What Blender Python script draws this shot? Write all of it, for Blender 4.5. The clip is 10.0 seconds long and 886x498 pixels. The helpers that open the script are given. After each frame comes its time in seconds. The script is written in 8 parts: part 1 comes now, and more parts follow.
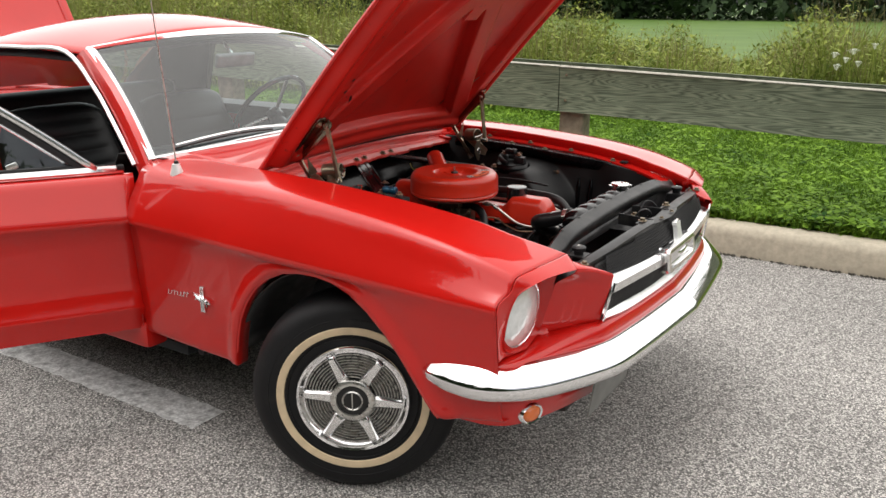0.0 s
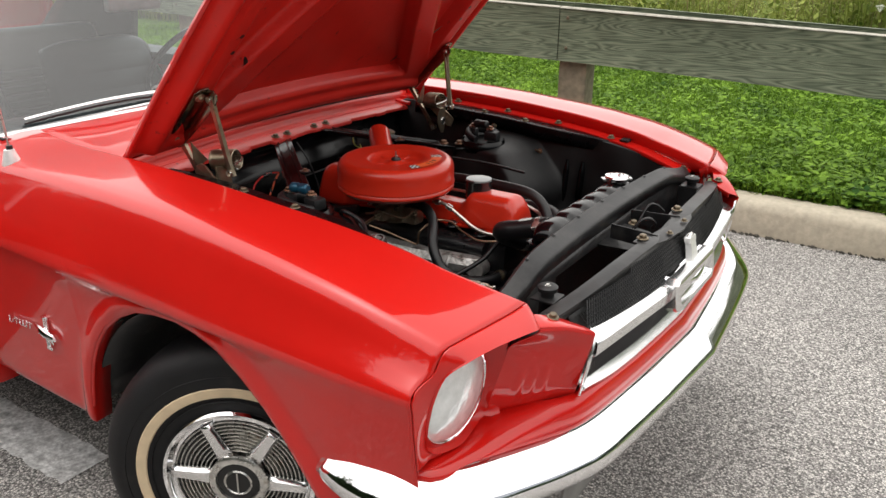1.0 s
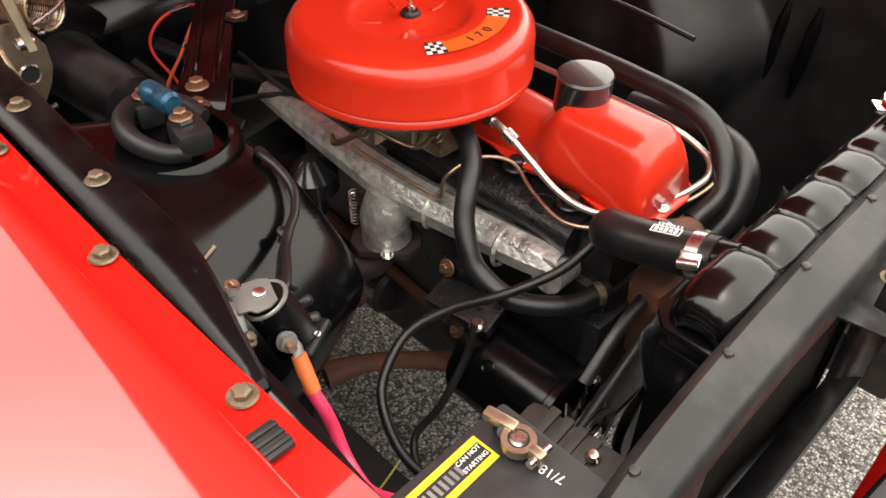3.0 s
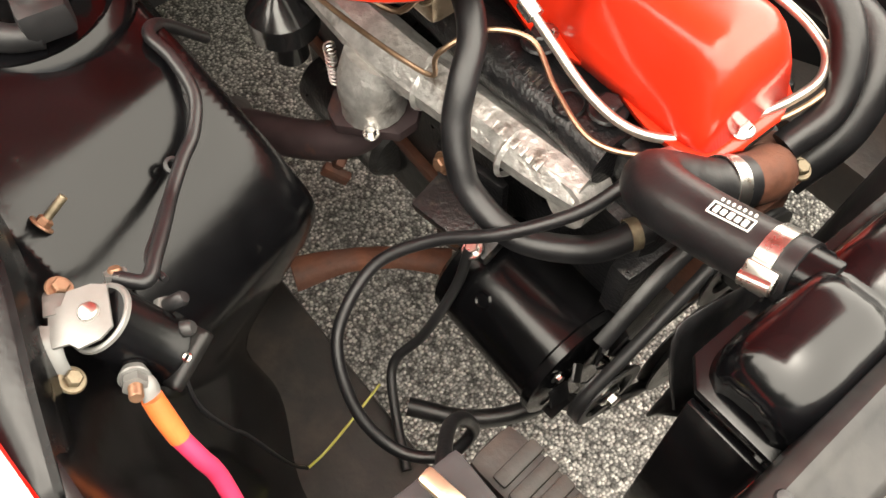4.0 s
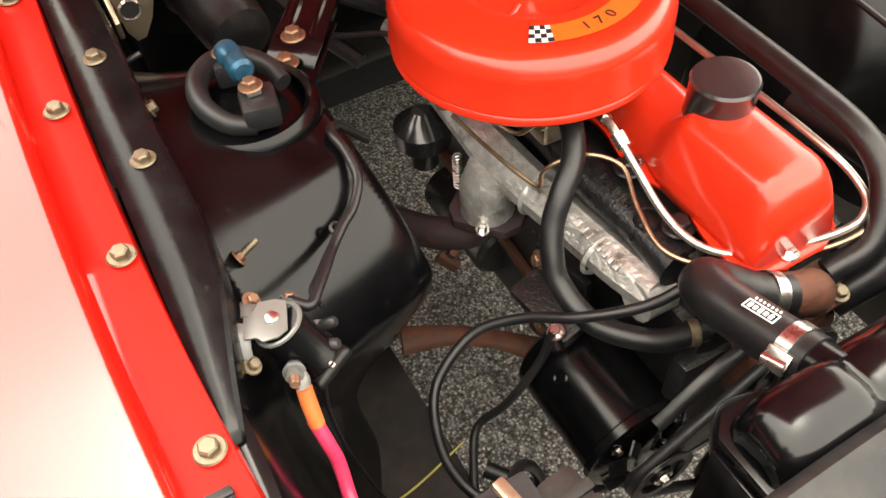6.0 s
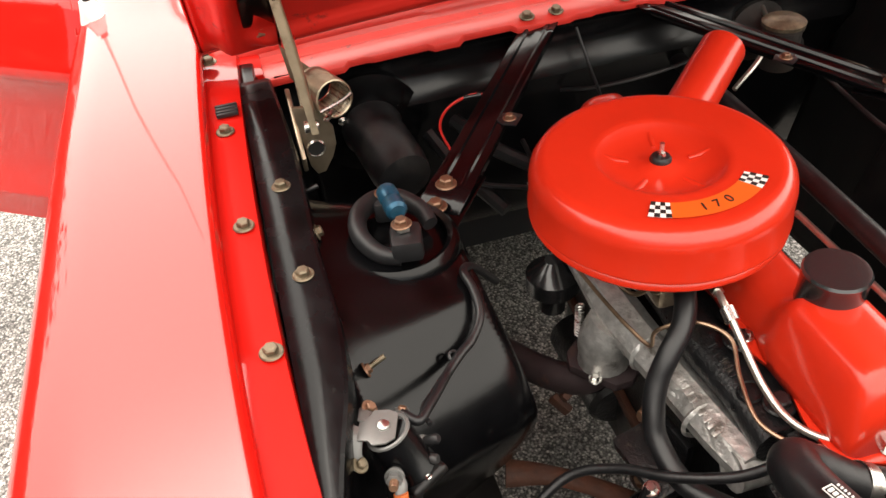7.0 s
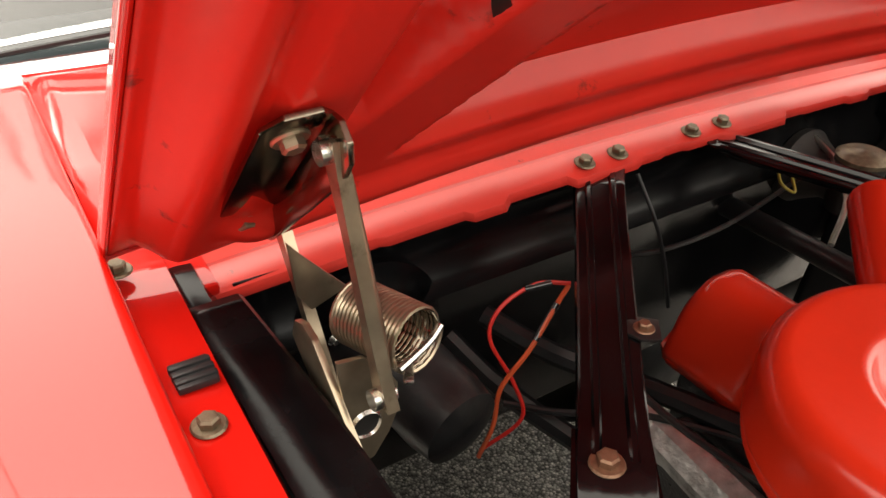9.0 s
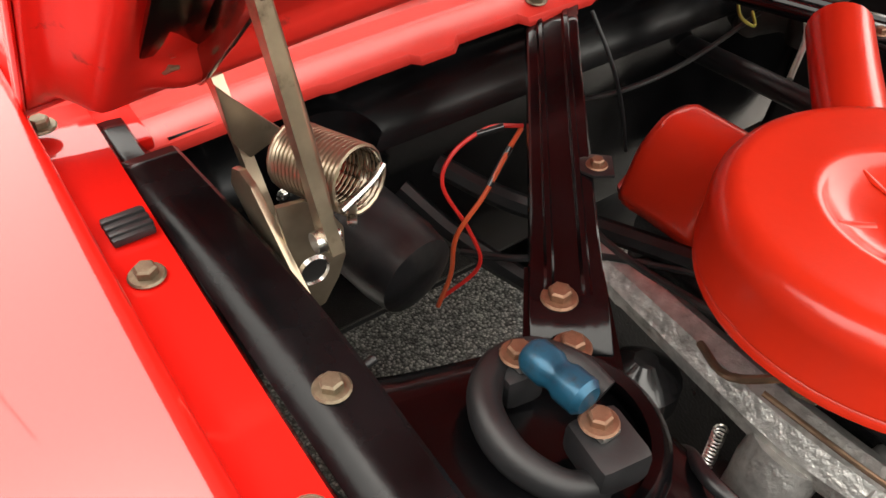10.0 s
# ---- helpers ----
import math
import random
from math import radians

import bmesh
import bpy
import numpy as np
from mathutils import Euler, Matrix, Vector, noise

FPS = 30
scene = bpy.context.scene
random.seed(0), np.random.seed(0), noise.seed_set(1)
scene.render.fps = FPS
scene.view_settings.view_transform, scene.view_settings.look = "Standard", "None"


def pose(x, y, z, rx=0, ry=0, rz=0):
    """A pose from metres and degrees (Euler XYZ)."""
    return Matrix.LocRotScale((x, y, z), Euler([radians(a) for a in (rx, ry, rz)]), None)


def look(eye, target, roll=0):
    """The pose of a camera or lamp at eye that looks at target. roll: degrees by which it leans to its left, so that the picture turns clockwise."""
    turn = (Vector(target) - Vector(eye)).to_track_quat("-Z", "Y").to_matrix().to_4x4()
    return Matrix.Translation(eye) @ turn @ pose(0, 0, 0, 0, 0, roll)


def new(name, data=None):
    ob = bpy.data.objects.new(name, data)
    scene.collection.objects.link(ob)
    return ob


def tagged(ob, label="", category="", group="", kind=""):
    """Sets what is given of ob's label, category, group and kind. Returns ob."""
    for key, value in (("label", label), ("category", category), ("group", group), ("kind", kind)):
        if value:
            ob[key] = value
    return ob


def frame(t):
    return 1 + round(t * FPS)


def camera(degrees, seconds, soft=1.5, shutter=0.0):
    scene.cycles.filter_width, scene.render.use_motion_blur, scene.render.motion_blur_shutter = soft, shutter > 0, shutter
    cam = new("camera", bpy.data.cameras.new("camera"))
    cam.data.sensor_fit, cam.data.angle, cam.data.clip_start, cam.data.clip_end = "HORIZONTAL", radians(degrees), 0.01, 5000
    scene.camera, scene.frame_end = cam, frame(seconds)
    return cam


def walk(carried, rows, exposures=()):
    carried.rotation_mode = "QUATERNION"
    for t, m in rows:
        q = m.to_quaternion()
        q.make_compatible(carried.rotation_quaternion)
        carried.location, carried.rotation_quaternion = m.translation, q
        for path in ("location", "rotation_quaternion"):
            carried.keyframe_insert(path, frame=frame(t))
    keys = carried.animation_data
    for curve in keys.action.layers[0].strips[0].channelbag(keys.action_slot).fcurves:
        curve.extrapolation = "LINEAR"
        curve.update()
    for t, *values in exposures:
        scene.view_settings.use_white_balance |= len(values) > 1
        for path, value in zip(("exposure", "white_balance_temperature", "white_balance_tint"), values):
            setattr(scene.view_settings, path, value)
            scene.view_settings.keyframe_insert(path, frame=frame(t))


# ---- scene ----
cam = camera(57.6, 10.0)
PATH = [
    (0, (1.345, -2.41, 1.412), (0.323, -0.793, 0.828), 0.1),
    (0.5, (1.229, -2.059, 1.39), (0.247, -0.439, 0.748), -1.0),
    (1, (1.134, -1.715, 1.399), (0.114, -0.157, 0.669), 0.4),
    (1.5, (1.004, -1.381, 1.388), (-0.042, 0.093, 0.53), 1.2),
    (2, (0.938, -1.061, 1.352), (-0.198, 0.248, 0.354), 0.5),
    (2.5, (0.822, -0.858, 1.325), (-0.355, 0.274, 0.169), 0.0),
    (2.7, (0.723, -0.805, 1.304), (-0.423, 0.305, 0.098), 0.1),
    (3.8, (0.449, -0.474, 1.221), (-0.394, 0.251, -0.441), -0.9),
    (4, (0.44, -0.446, 1.209), (-0.386, 0.158, -0.509), -2.7),
    (4.5, (0.434, -0.439, 1.208), (-0.358, 0.107, -0.545), -4.0),
    (5, (0.448, -0.45, 1.219), (-0.355, 0.19, -0.498), -2.4),
    (5.2, (0.465, -0.469, 1.244), (-0.363, 0.213, -0.443), -1.7),
    (6.3, (0.59, -0.523, 1.336), (-0.697, -0.101, -0.136), -5.7),
    (6.5, (0.614, -0.513, 1.351), (-0.743, -0.167, -0.078), -6.4),
    (7, (0.614, -0.512, 1.384), (-0.89, -0.189, 0.106), -5.9),
    (7.5, (0.527, -0.614, 1.394), (-1.068, -0.157, 0.277), -5.7),
    (8, (0.358, -0.735, 1.379), (-1.202, -0.05, 0.331), -4.6),
    (8.5, (0.19, -0.702, 1.297), (-1.314, 0.118, 0.264), -0.6),
    (9, (0.071, -0.658, 1.247), (-1.32, 0.274, 0.154), 2.1),
    (9.5, (0.051, -0.646, 1.235), (-1.239, 0.307, 0.04), 3.1),
    (10, (0.082, -0.642, 1.216), (-1.111, 0.247, -0.122), 1.1),
]
EXPOSURES = [(0.0, 1.4, 6500, 10), (1.0, 1.45, 6500, 10), (2.0, 1.7, 6500, 11), (2.7, 2.3, 6700, 11), (3.8, 3.6, 7300, 8), (4.1, 3.75, 7300, 8), (4.6, 4.10, 7300, 8), (5.2, 4.05, 7300, 8), (6.3, 2.95, 7300, 8), (7.0, 2.6, 7000, 10), (7.5, 2.4, 6900, 10), (8.2, 2.25, 7300, 9), (9.5, 2.65, 7200, 9), (10.0, 2.8, 6850, 9)]
walk(cam, [(t, look(eye, target, roll)) for t, eye, target, roll in PATH], EXPOSURES)

# ---- world and light: bright overcast afternoon ----
world = bpy.data.worlds.new("overcast_sky")
scene.world = world
world.use_nodes = True
wn, wl = world.node_tree.nodes, world.node_tree.links
sky = wn.new("ShaderNodeTexSky")
sky.sky_type, sky.sun_disc = "NISHITA", False
sky.sun_elevation, sky.sun_rotation = radians(75), radians(236)
sky.air_density, sky.dust_density, sky.ozone_density = 1.0, 4.0, 1.0
pale = wn.new("ShaderNodeHueSaturation")
pale.inputs["Saturation"].default_value = 0.22
wl.new(sky.outputs[0], pale.inputs["Color"])
wl.new(pale.outputs[0], wn["Background"].inputs["Color"])
wn["Background"].inputs["Strength"].default_value = 0.06
sun = new("sun", bpy.data.lights.new("sun", "SUN"))
sun.data.energy, sun.data.angle, sun.data.color = 1.5, radians(155), (1.0, 0.95, 0.87)
sun.matrix_world = look((-1.2, 1.8, 8), (0, 0, 0))


# ---- materials ----
def mat(name, color, rough=0.5, metal=0.0, coat=0.0, grain=0.0, scale=60.0, dirt=None, dirt_scale=9.0, dirt_amount=0.5,
        bump=0.0, bump_scale=200.0, spec=0.5):
    m = bpy.data.materials.new(name)
    m.use_nodes = True
    nt = m.node_tree
    n, l = nt.nodes, nt.links
    b = n["Principled BSDF"]
    b.inputs["Base Color"].default_value = (*color, 1)
    b.inputs["Roughness"].default_value = rough
    b.inputs["Metallic"].default_value = metal
    b.inputs["Coat Weight"].default_value = coat
    b.inputs["Coat Roughness"].default_value = 0.04
    b.inputs["Coat IOR"].default_value = 1.50
    b.inputs["Specular IOR Level"].default_value = spec
    tc = n.new("ShaderNodeTexCoord")
    out = None
    if grain:
        t = n.new("ShaderNodeTexNoise")
        t.inputs["Scale"].default_value, t.inputs["Detail"].default_value = scale, 6
        l.new(tc.outputs["Object"], t.inputs["Vector"])
        r = n.new("ShaderNodeValToRGB")
        r.color_ramp.elements[0].position, r.color_ramp.elements[1].position = 0.3, 0.7
        r.color_ramp.elements[0].color = (*[c * (1 - grain) for c in color], 1)
        r.color_ramp.elements[1].color = (*[min(1, c * (1 + grain)) for c in color], 1)
        l.new(t.outputs["Fac"], r.inputs["Fac"])
        out = r.outputs["Color"]
        rr = n.new("ShaderNodeMapRange")
        rr.inputs["To Min"].default_value, rr.inputs["To Max"].default_value = max(0.02, rough * (1 - grain)), min(1, rough * (1 + grain))
        l.new(t.outputs["Fac"], rr.inputs["Value"])
        l.new(rr.outputs[0], b.inputs["Roughness"])
    if dirt:
        t2 = n.new("ShaderNodeTexNoise")
        t2.inputs["Scale"].default_value, t2.inputs["Detail"].default_value, t2.inputs["Roughness"].default_value = dirt_scale, 8, 0.65
        l.new(tc.outputs["Object"], t2.inputs["Vector"])
        r2 = n.new("ShaderNodeValToRGB")
        r2.color_ramp.elements[0].position, r2.color_ramp.elements[1].position = 0.62 - 0.2 * dirt_amount, 0.72
        mx = n.new("ShaderNodeMixRGB")
        l.new(t2.outputs["Fac"], r2.inputs["Fac"])
        l.new(r2.outputs["Color"], mx.inputs["Fac"])
        if out:
            l.new(out, mx.inputs["Color1"])
        else:
            mx.inputs["Color1"].default_value = (*color, 1)
        mx.inputs["Color2"].default_value = (*dirt, 1)
        out = mx.outputs["Color"]
    if out:
        l.new(out, b.inputs["Base Color"])
    if bump:
        t3 = n.new("ShaderNodeTexNoise")
        t3.inputs["Scale"].default_value, t3.inputs["Detail"].default_value = bump_scale, 4
        l.new(tc.outputs["Object"], t3.inputs["Vector"])
        bp = n.new("ShaderNodeBump")
        bp.inputs["Strength"].default_value, bp.inputs["Distance"].default_value = bump, 0.002
        l.new(t3.outputs["Fac"], bp.inputs["Height"])
        l.new(bp.outputs["Normal"], b.inputs["Normal"])
    return m


RED = mat("red_paint", (0.52, 0.009, 0.006), 0.35, 0, 1.0, 0.06, 3.0, bump=0.012, bump_scale=90, spec=0.1)
# Base lightened to pink for sky light on the cowl lip and corners.
RED_LIP = mat("worn_sky_lit_red_paint", (0.64, 0.040, 0.030), 0.4, 0, 1.0, 0.10, 9.0, dirt=(0.20, 0.02, 0.015), dirt_scale=30, dirt_amount=-0.2, bump=0.12, bump_scale=35, spec=0.2)
RED_LIP.node_tree.nodes["Principled BSDF"].inputs["Coat Roughness"].default_value = 0.28
RED_IN = mat("red_paint_dull", (0.60, 0.024, 0.017), 0.35, 0, 0.25, 0.10, 7.0, dirt=(0.16, 0.02, 0.015), dirt_scale=26, dirt_amount=-0.1, bump=0.06, bump_scale=60, spec=0.15)
ENGINE_RED = mat("engine_red_enamel", (0.57, 0.026, 0.010), 0.32, 0, 0.7, 0.08, 8.0, bump=0.06, bump_scale=120, spec=0.2)
ENGINE_RED.node_tree.nodes["Principled BSDF"].inputs["Coat Roughness"].default_value = 0.16
RED_IN.node_tree.nodes["Principled BSDF"].inputs["Coat Roughness"].default_value = 0.24
RED_IN.node_tree.nodes["Principled BSDF"].inputs["Coat IOR"].default_value = 1.6
BLACK_DULL = mat("dull_black_paint", (0.0035, 0.0035, 0.004), 0.5, 0, 0.0, 0.4, 14.0, dirt=(0.011, 0.0105, 0.010), dirt_scale=15, dirt_amount=0.4, bump=0.25, bump_scale=40, spec=0.36)
BLACK = mat("satin_black_paint", (0.0022, 0.0022, 0.0026), 0.20, 0, 0.0, 0.5, 14.0, dirt=(0.010, 0.0095, 0.009), dirt_scale=22, dirt_amount=-0.1, bump=0.16, bump_scale=30, spec=0.28)
BRACE_BLACK = mat("gloss_black_brace_paint", (0.0025, 0.0025, 0.003), 0.15, 0, 0.0, 0.5, 18.0, dirt=(0.012, 0.011, 0.010), dirt_scale=40, dirt_amount=-0.3, bump=0.05, bump_scale=60, spec=0.38)
CRINKLE = mat("crinkled_black_sealer", (0.003, 0.003, 0.0035), 0.26, 0, 0, 0.5, 20, dirt=(0.010, 0.0095, 0.009), dirt_scale=30, dirt_amount=0.0, bump=0.35, bump_scale=30, spec=0.18)
BLACK_OLD = mat("dusty_black_metal", (0.008, 0.008, 0.009), 0.42, 0, 0.0, 0.5, 30.0, dirt=(0.032, 0.030, 0.028), dirt_scale=18, dirt_amount=0.6, bump=0.15, bump_scale=150)
GREY_OLD = mat("weathered_grey_black_paint", (0.013, 0.013, 0.014), 0.36, 0, 0.0, 0.4, 22.0, dirt=(0.040, 0.038, 0.037), dirt_scale=12, dirt_amount=0.8, bump=0.1, bump_scale=90, spec=0.32)
RAIL = mat("dusty_rail_paint", (0.014, 0.012, 0.011), 0.6, 0, 0, 0.4, 30, dirt=(0.04, 0.03, 0.024), dirt_scale=16, dirt_amount=0.8, bump=0.3, bump_scale=120)
FIREWALL = mat("worn_gloss_black", (0.003, 0.003, 0.0035), 0.22, 0, 0.0, 0.5, 12, dirt=(0.012, 0.0115, 0.011), dirt_scale=18, dirt_amount=0.2, bump=0.16, bump_scale=26, spec=0.34)
CAST = mat("black_cast_iron", (0.008, 0.008, 0.009), 0.32, 0.0, 0.1, 0.4, 60, dirt=(0.06, 0.05, 0.04), dirt_scale=40, dirt_amount=0.1, bump=0.6, bump_scale=260)
RUBBER = mat("black_rubber", (0.009, 0.009, 0.010), 0.5, 0, 0, 0.25, 30, bump=0.1, bump_scale=160)
HOSE = mat("glossy_black_hose", (0.007, 0.007, 0.008), 0.40, 0, 0.0, 0.3, 40, bump=0.12, bump_scale=220)
TYRE = mat("tyre_rubber", (0.007, 0.007, 0.008), 0.55, 0, 0, 0.2, 20, dirt=(0.016, 0.015, 0.014), dirt_scale=14, dirt_amount=0.2, bump=0.1, bump_scale=120, spec=0.3)
WHITEWALL = mat("cream_whitewall", (0.66, 0.52, 0.34), 0.6, 0, 0, 0.1, 25)
CHROME = mat("chrome", (0.90, 0.90, 0.91), 0.06, 1.0, 0, 0.05, 30)
STEEL = mat("bright_steel", (0.62, 0.61, 0.58), 0.28, 1.0, 0, 0.2, 60, dirt=(0.32, 0.26, 0.19), dirt_scale=40, dirt_amount=0.1)
SILVER = mat("silver_manifold_paint", (0.56, 0.55, 0.53), 0.40, 0.70, 0, 0.25, 70, dirt=(0.16, 0.14, 0.12), dirt_scale=26, dirt_amount=0.30, bump=1.0, bump_scale=130)
BRASSY = mat("cadmium_bolt", (0.20, 0.165, 0.112), 0.45, 0.7, 0, 0.4, 90, dirt=(0.11, 0.075, 0.05), dirt_scale=60, dirt_amount=0.9)
HINGE_DARK = mat("dark_plated_steel", (0.21, 0.18, 0.14), 0.17, 1.0, 0, 0.25, 30, dirt=(0.10, 0.08, 0.06), dirt_scale=24, dirt_amount=0.2)
HINGE = mat("bare_phosphate_steel", (0.38, 0.31, 0.225), 0.30, 0.85, 0, 0.2, 40, dirt=(0.12, 0.09, 0.065), dirt_scale=24, dirt_amount=0.2)
RUST = mat("rusty_iron", (0.10, 0.035, 0.018), 0.75, 0.1, 0, 0.4, 50, dirt=(0.05, 0.03, 0.025), dirt_scale=25, dirt_amount=0.8, bump=0.5, bump_scale=180)
PIPE = mat("dark_exhaust_pipe", (0.045, 0.03, 0.032), 0.6, 0.3, 0, 0.3, 40, dirt=(0.11, 0.05, 0.035), dirt_scale=25, dirt_amount=0.2)
TRIM = mat("polished_trim", (0.85, 0.85, 0.85), 0.22, 1.0)
CONE = mat("satin_aluminium", (0.86, 0.86, 0.85), 0.30, 0.35, 0, 0.1, 60)
ZINC = mat("dull_zinc_plate", (0.155, 0.155, 0.15), 0.42, 0.4, 0, 0.15, 60)
WHITE = mat("white_print", (0.8, 0.8, 0.78), 0.5)
BLUE = mat("blue_bushing", (0.012, 0.085, 0.15), 0.35, 0.4, 0.1, 0.4, 60, dirt=(0.03, 0.035, 0.035), dirt_scale=60, dirt_amount=0.5)
COPPER = mat("copper_bolt", (0.24, 0.135, 0.085), 0.45, 0.65, 0, 0.35, 80, dirt=(0.14, 0.075, 0.045), dirt_scale=60, dirt_amount=0.8)
ORANGE = mat("orange_decal", (0.70, 0.10, 0.01), 0.45)
ORANGE_C = mat("orange_sleeve", (0.58, 0.135, 0.035), 0.5, 0, 0, 0.15, 50)
PINK = mat("pink_red_cable", (0.62, 0.035, 0.10), 0.4, 0, 0.2, 0.1, 50)
YELLOW = mat("yellow_print", (0.75, 0.55, 0.02), 0.5)
# holes and slots use it too, for the shade inside them
DARK = mat("black_print_and_hole_shade", (0.01, 0.01, 0.01), 0.5)
WIRE_RED = mat("red_wire", (0.6, 0.02, 0.015), 0.45)
WIRE_ORANGE = mat("orange_wire", (0.65, 0.10, 0.03), 0.45)
WIRE_YELLOW = mat("yellow_green_wire", (0.40, 0.38, 0.07), 0.5)
LINE = mat("tinned_steel_line", (0.66, 0.62, 0.56), 0.3, 0.9, 0, 0.15, 60)
LINE_BROWN = mat("coppery_steel_line", (0.36, 0.24, 0.16), 0.35, 0.9, 0, 0.25, 60)
VINYL = mat("black_vinyl", (0.006, 0.0065, 0.0075), 0.42, 0, 0, 0.2, 40, bump=0.2, bump_scale=300, spec=0.25)
CABIN = mat("dark_cabin_cloth", (0.010, 0.011, 0.013), 0.7, 0, 0, 0.2, 30)
CAP_BLACK = mat("gloss_black_cap", (0.014, 0.014, 0.015), 0.22, 0, 0.5)
AMBER = mat("amber_lens", (0.75, 0.16, 0.03), 0.2, 0, 0.6)
BATTERY = mat("black_battery_plastic", (0.022, 0.022, 0.024), 0.45, 0, 0, 0.2, 60)
PLATE = mat("dull_grey_plate", (0.22, 0.22, 0.21), 0.5, 0.3, 0, 0.2, 20)


def glass(name, tint, rough=0.0):
    m = bpy.data.materials.new(name)
    m.use_nodes = True
    n, l = m.node_tree.nodes, m.node_tree.links
    n.remove(n["Principled BSDF"])
    tr, gl, mx, fr = n.new("ShaderNodeBsdfTransparent"), n.new("ShaderNodeBsdfGlossy"), n.new("ShaderNodeMixShader"), n.new("ShaderNodeLayerWeight")
    tr.inputs["Color"].default_value = (*tint, 1)
    gl.inputs["Roughness"].default_value = rough
    fr.inputs["Blend"].default_value = 0.5
    pw, ad = n.new("ShaderNodeMath"), n.new("ShaderNodeMath")
    pw.operation, ad.operation = "POWER", "MULTIPLY_ADD"
    pw.inputs[1].default_value, ad.inputs[1].default_value, ad.inputs[2].default_value = 5.0, 0.88, 0.12
    l.new(fr.outputs["Facing"], pw.inputs[0])
    l.new(pw.outputs[0], ad.inputs[0])
    l.new(ad.outputs[0], mx.inputs[0])
    l.new(tr.outputs[0], mx.inputs[1])
    l.new(gl.outputs[0], mx.inputs[2])
    l.new(mx.outputs[0], n["Material Output"].inputs["Surface"])
    return m


GLASS = glass("window_glass", (0.80, 0.90, 0.92))
LAMP_GLASS = mat("ribbed_lamp_glass", (0.78, 0.80, 0.80), 0.12, 0.35, 1.0, 0.15, 40, bump=0.9, bump_scale=45)


def asphalt():
    m = bpy.data.materials.new("asphalt")
    m.use_nodes = True
    n, l = m.node_tree.nodes, m.node_tree.links
    b = n["Principled BSDF"]
    b.inputs["Roughness"].default_value = 0.85
    tc = n.new("ShaderNodeTexCoord")
    v = n.new("ShaderNodeTexVoronoi")
    v.inputs["Scale"].default_value = 190
    v2 = n.new("ShaderNodeTexNoise")
    v2.inputs["Scale"].default_value, v2.inputs["Detail"].default_value = 420, 3
    big = n.new("ShaderNodeTexNoise")
    big.inputs["Scale"].default_value, big.inputs["Detail"].default_value = 0.9, 7
    for t in (v, v2, big):
        l.new(tc.outputs["Object"], t.inputs["Vector"])
    sep = n.new("ShaderNodeSeparateColor")
    l.new(v.outputs["Color"], sep.inputs[0])
    r = n.new("ShaderNodeValToRGB")
    e = r.color_ramp.elements
    e[0].position, e[0].color = 0.0, (0.07, 0.067, 0.064, 1)
    e[1].position, e[1].color = 1.0, (0.52, 0.50, 0.47, 1)
    for p, c in ((0.35, (0.17, 0.163, 0.155, 1)), (0.7, (0.32, 0.307, 0.29, 1))):
        k = e.new(p)
        k.color = c
    l.new(sep.outputs[0], r.inputs["Fac"])
    gap = n.new("ShaderNodeMapRange")
    gap.inputs["From Min"].default_value, gap.inputs["From Max"].default_value = 0.35, 0.75
    gap.inputs["To Min"].default_value, gap.inputs["To Max"].default_value = 1.0, 0.35
    l.new(v.outputs["Distance"], gap.inputs["Value"])
    tone = n.new("ShaderNodeMapRange")
    tone.inputs["From Min"].default_value, tone.inputs["From Max"].default_value = 0.3, 0.7
    tone.inputs["To Min"].default_value, tone.inputs["To Max"].default_value = 1.35, 1.8
    l.new(big.outputs["Fac"], tone.inputs["Value"])
    mul = n.new("ShaderNodeMath")
    mul.operation = "MULTIPLY"
    l.new(gap.outputs[0], mul.inputs[0])
    l.new(tone.outputs[0], mul.inputs[1])
    hs = n.new("ShaderNodeHueSaturation")
    l.new(r.outputs["Color"], hs.inputs["Color"])
    l.new(mul.outputs[0], hs.inputs["Value"])
    l.new(hs.outputs[0], b.inputs["Base Color"])
    bp = n.new("ShaderNodeBump")
    bp.inputs["Strength"].default_value, bp.inputs["Distance"].default_value = 0.8, 0.004
    bp.invert = True
    l.new(v.outputs["Distance"], bp.inputs["Height"])
    l.new(bp.outputs[0], b.inputs["Normal"])
    return m


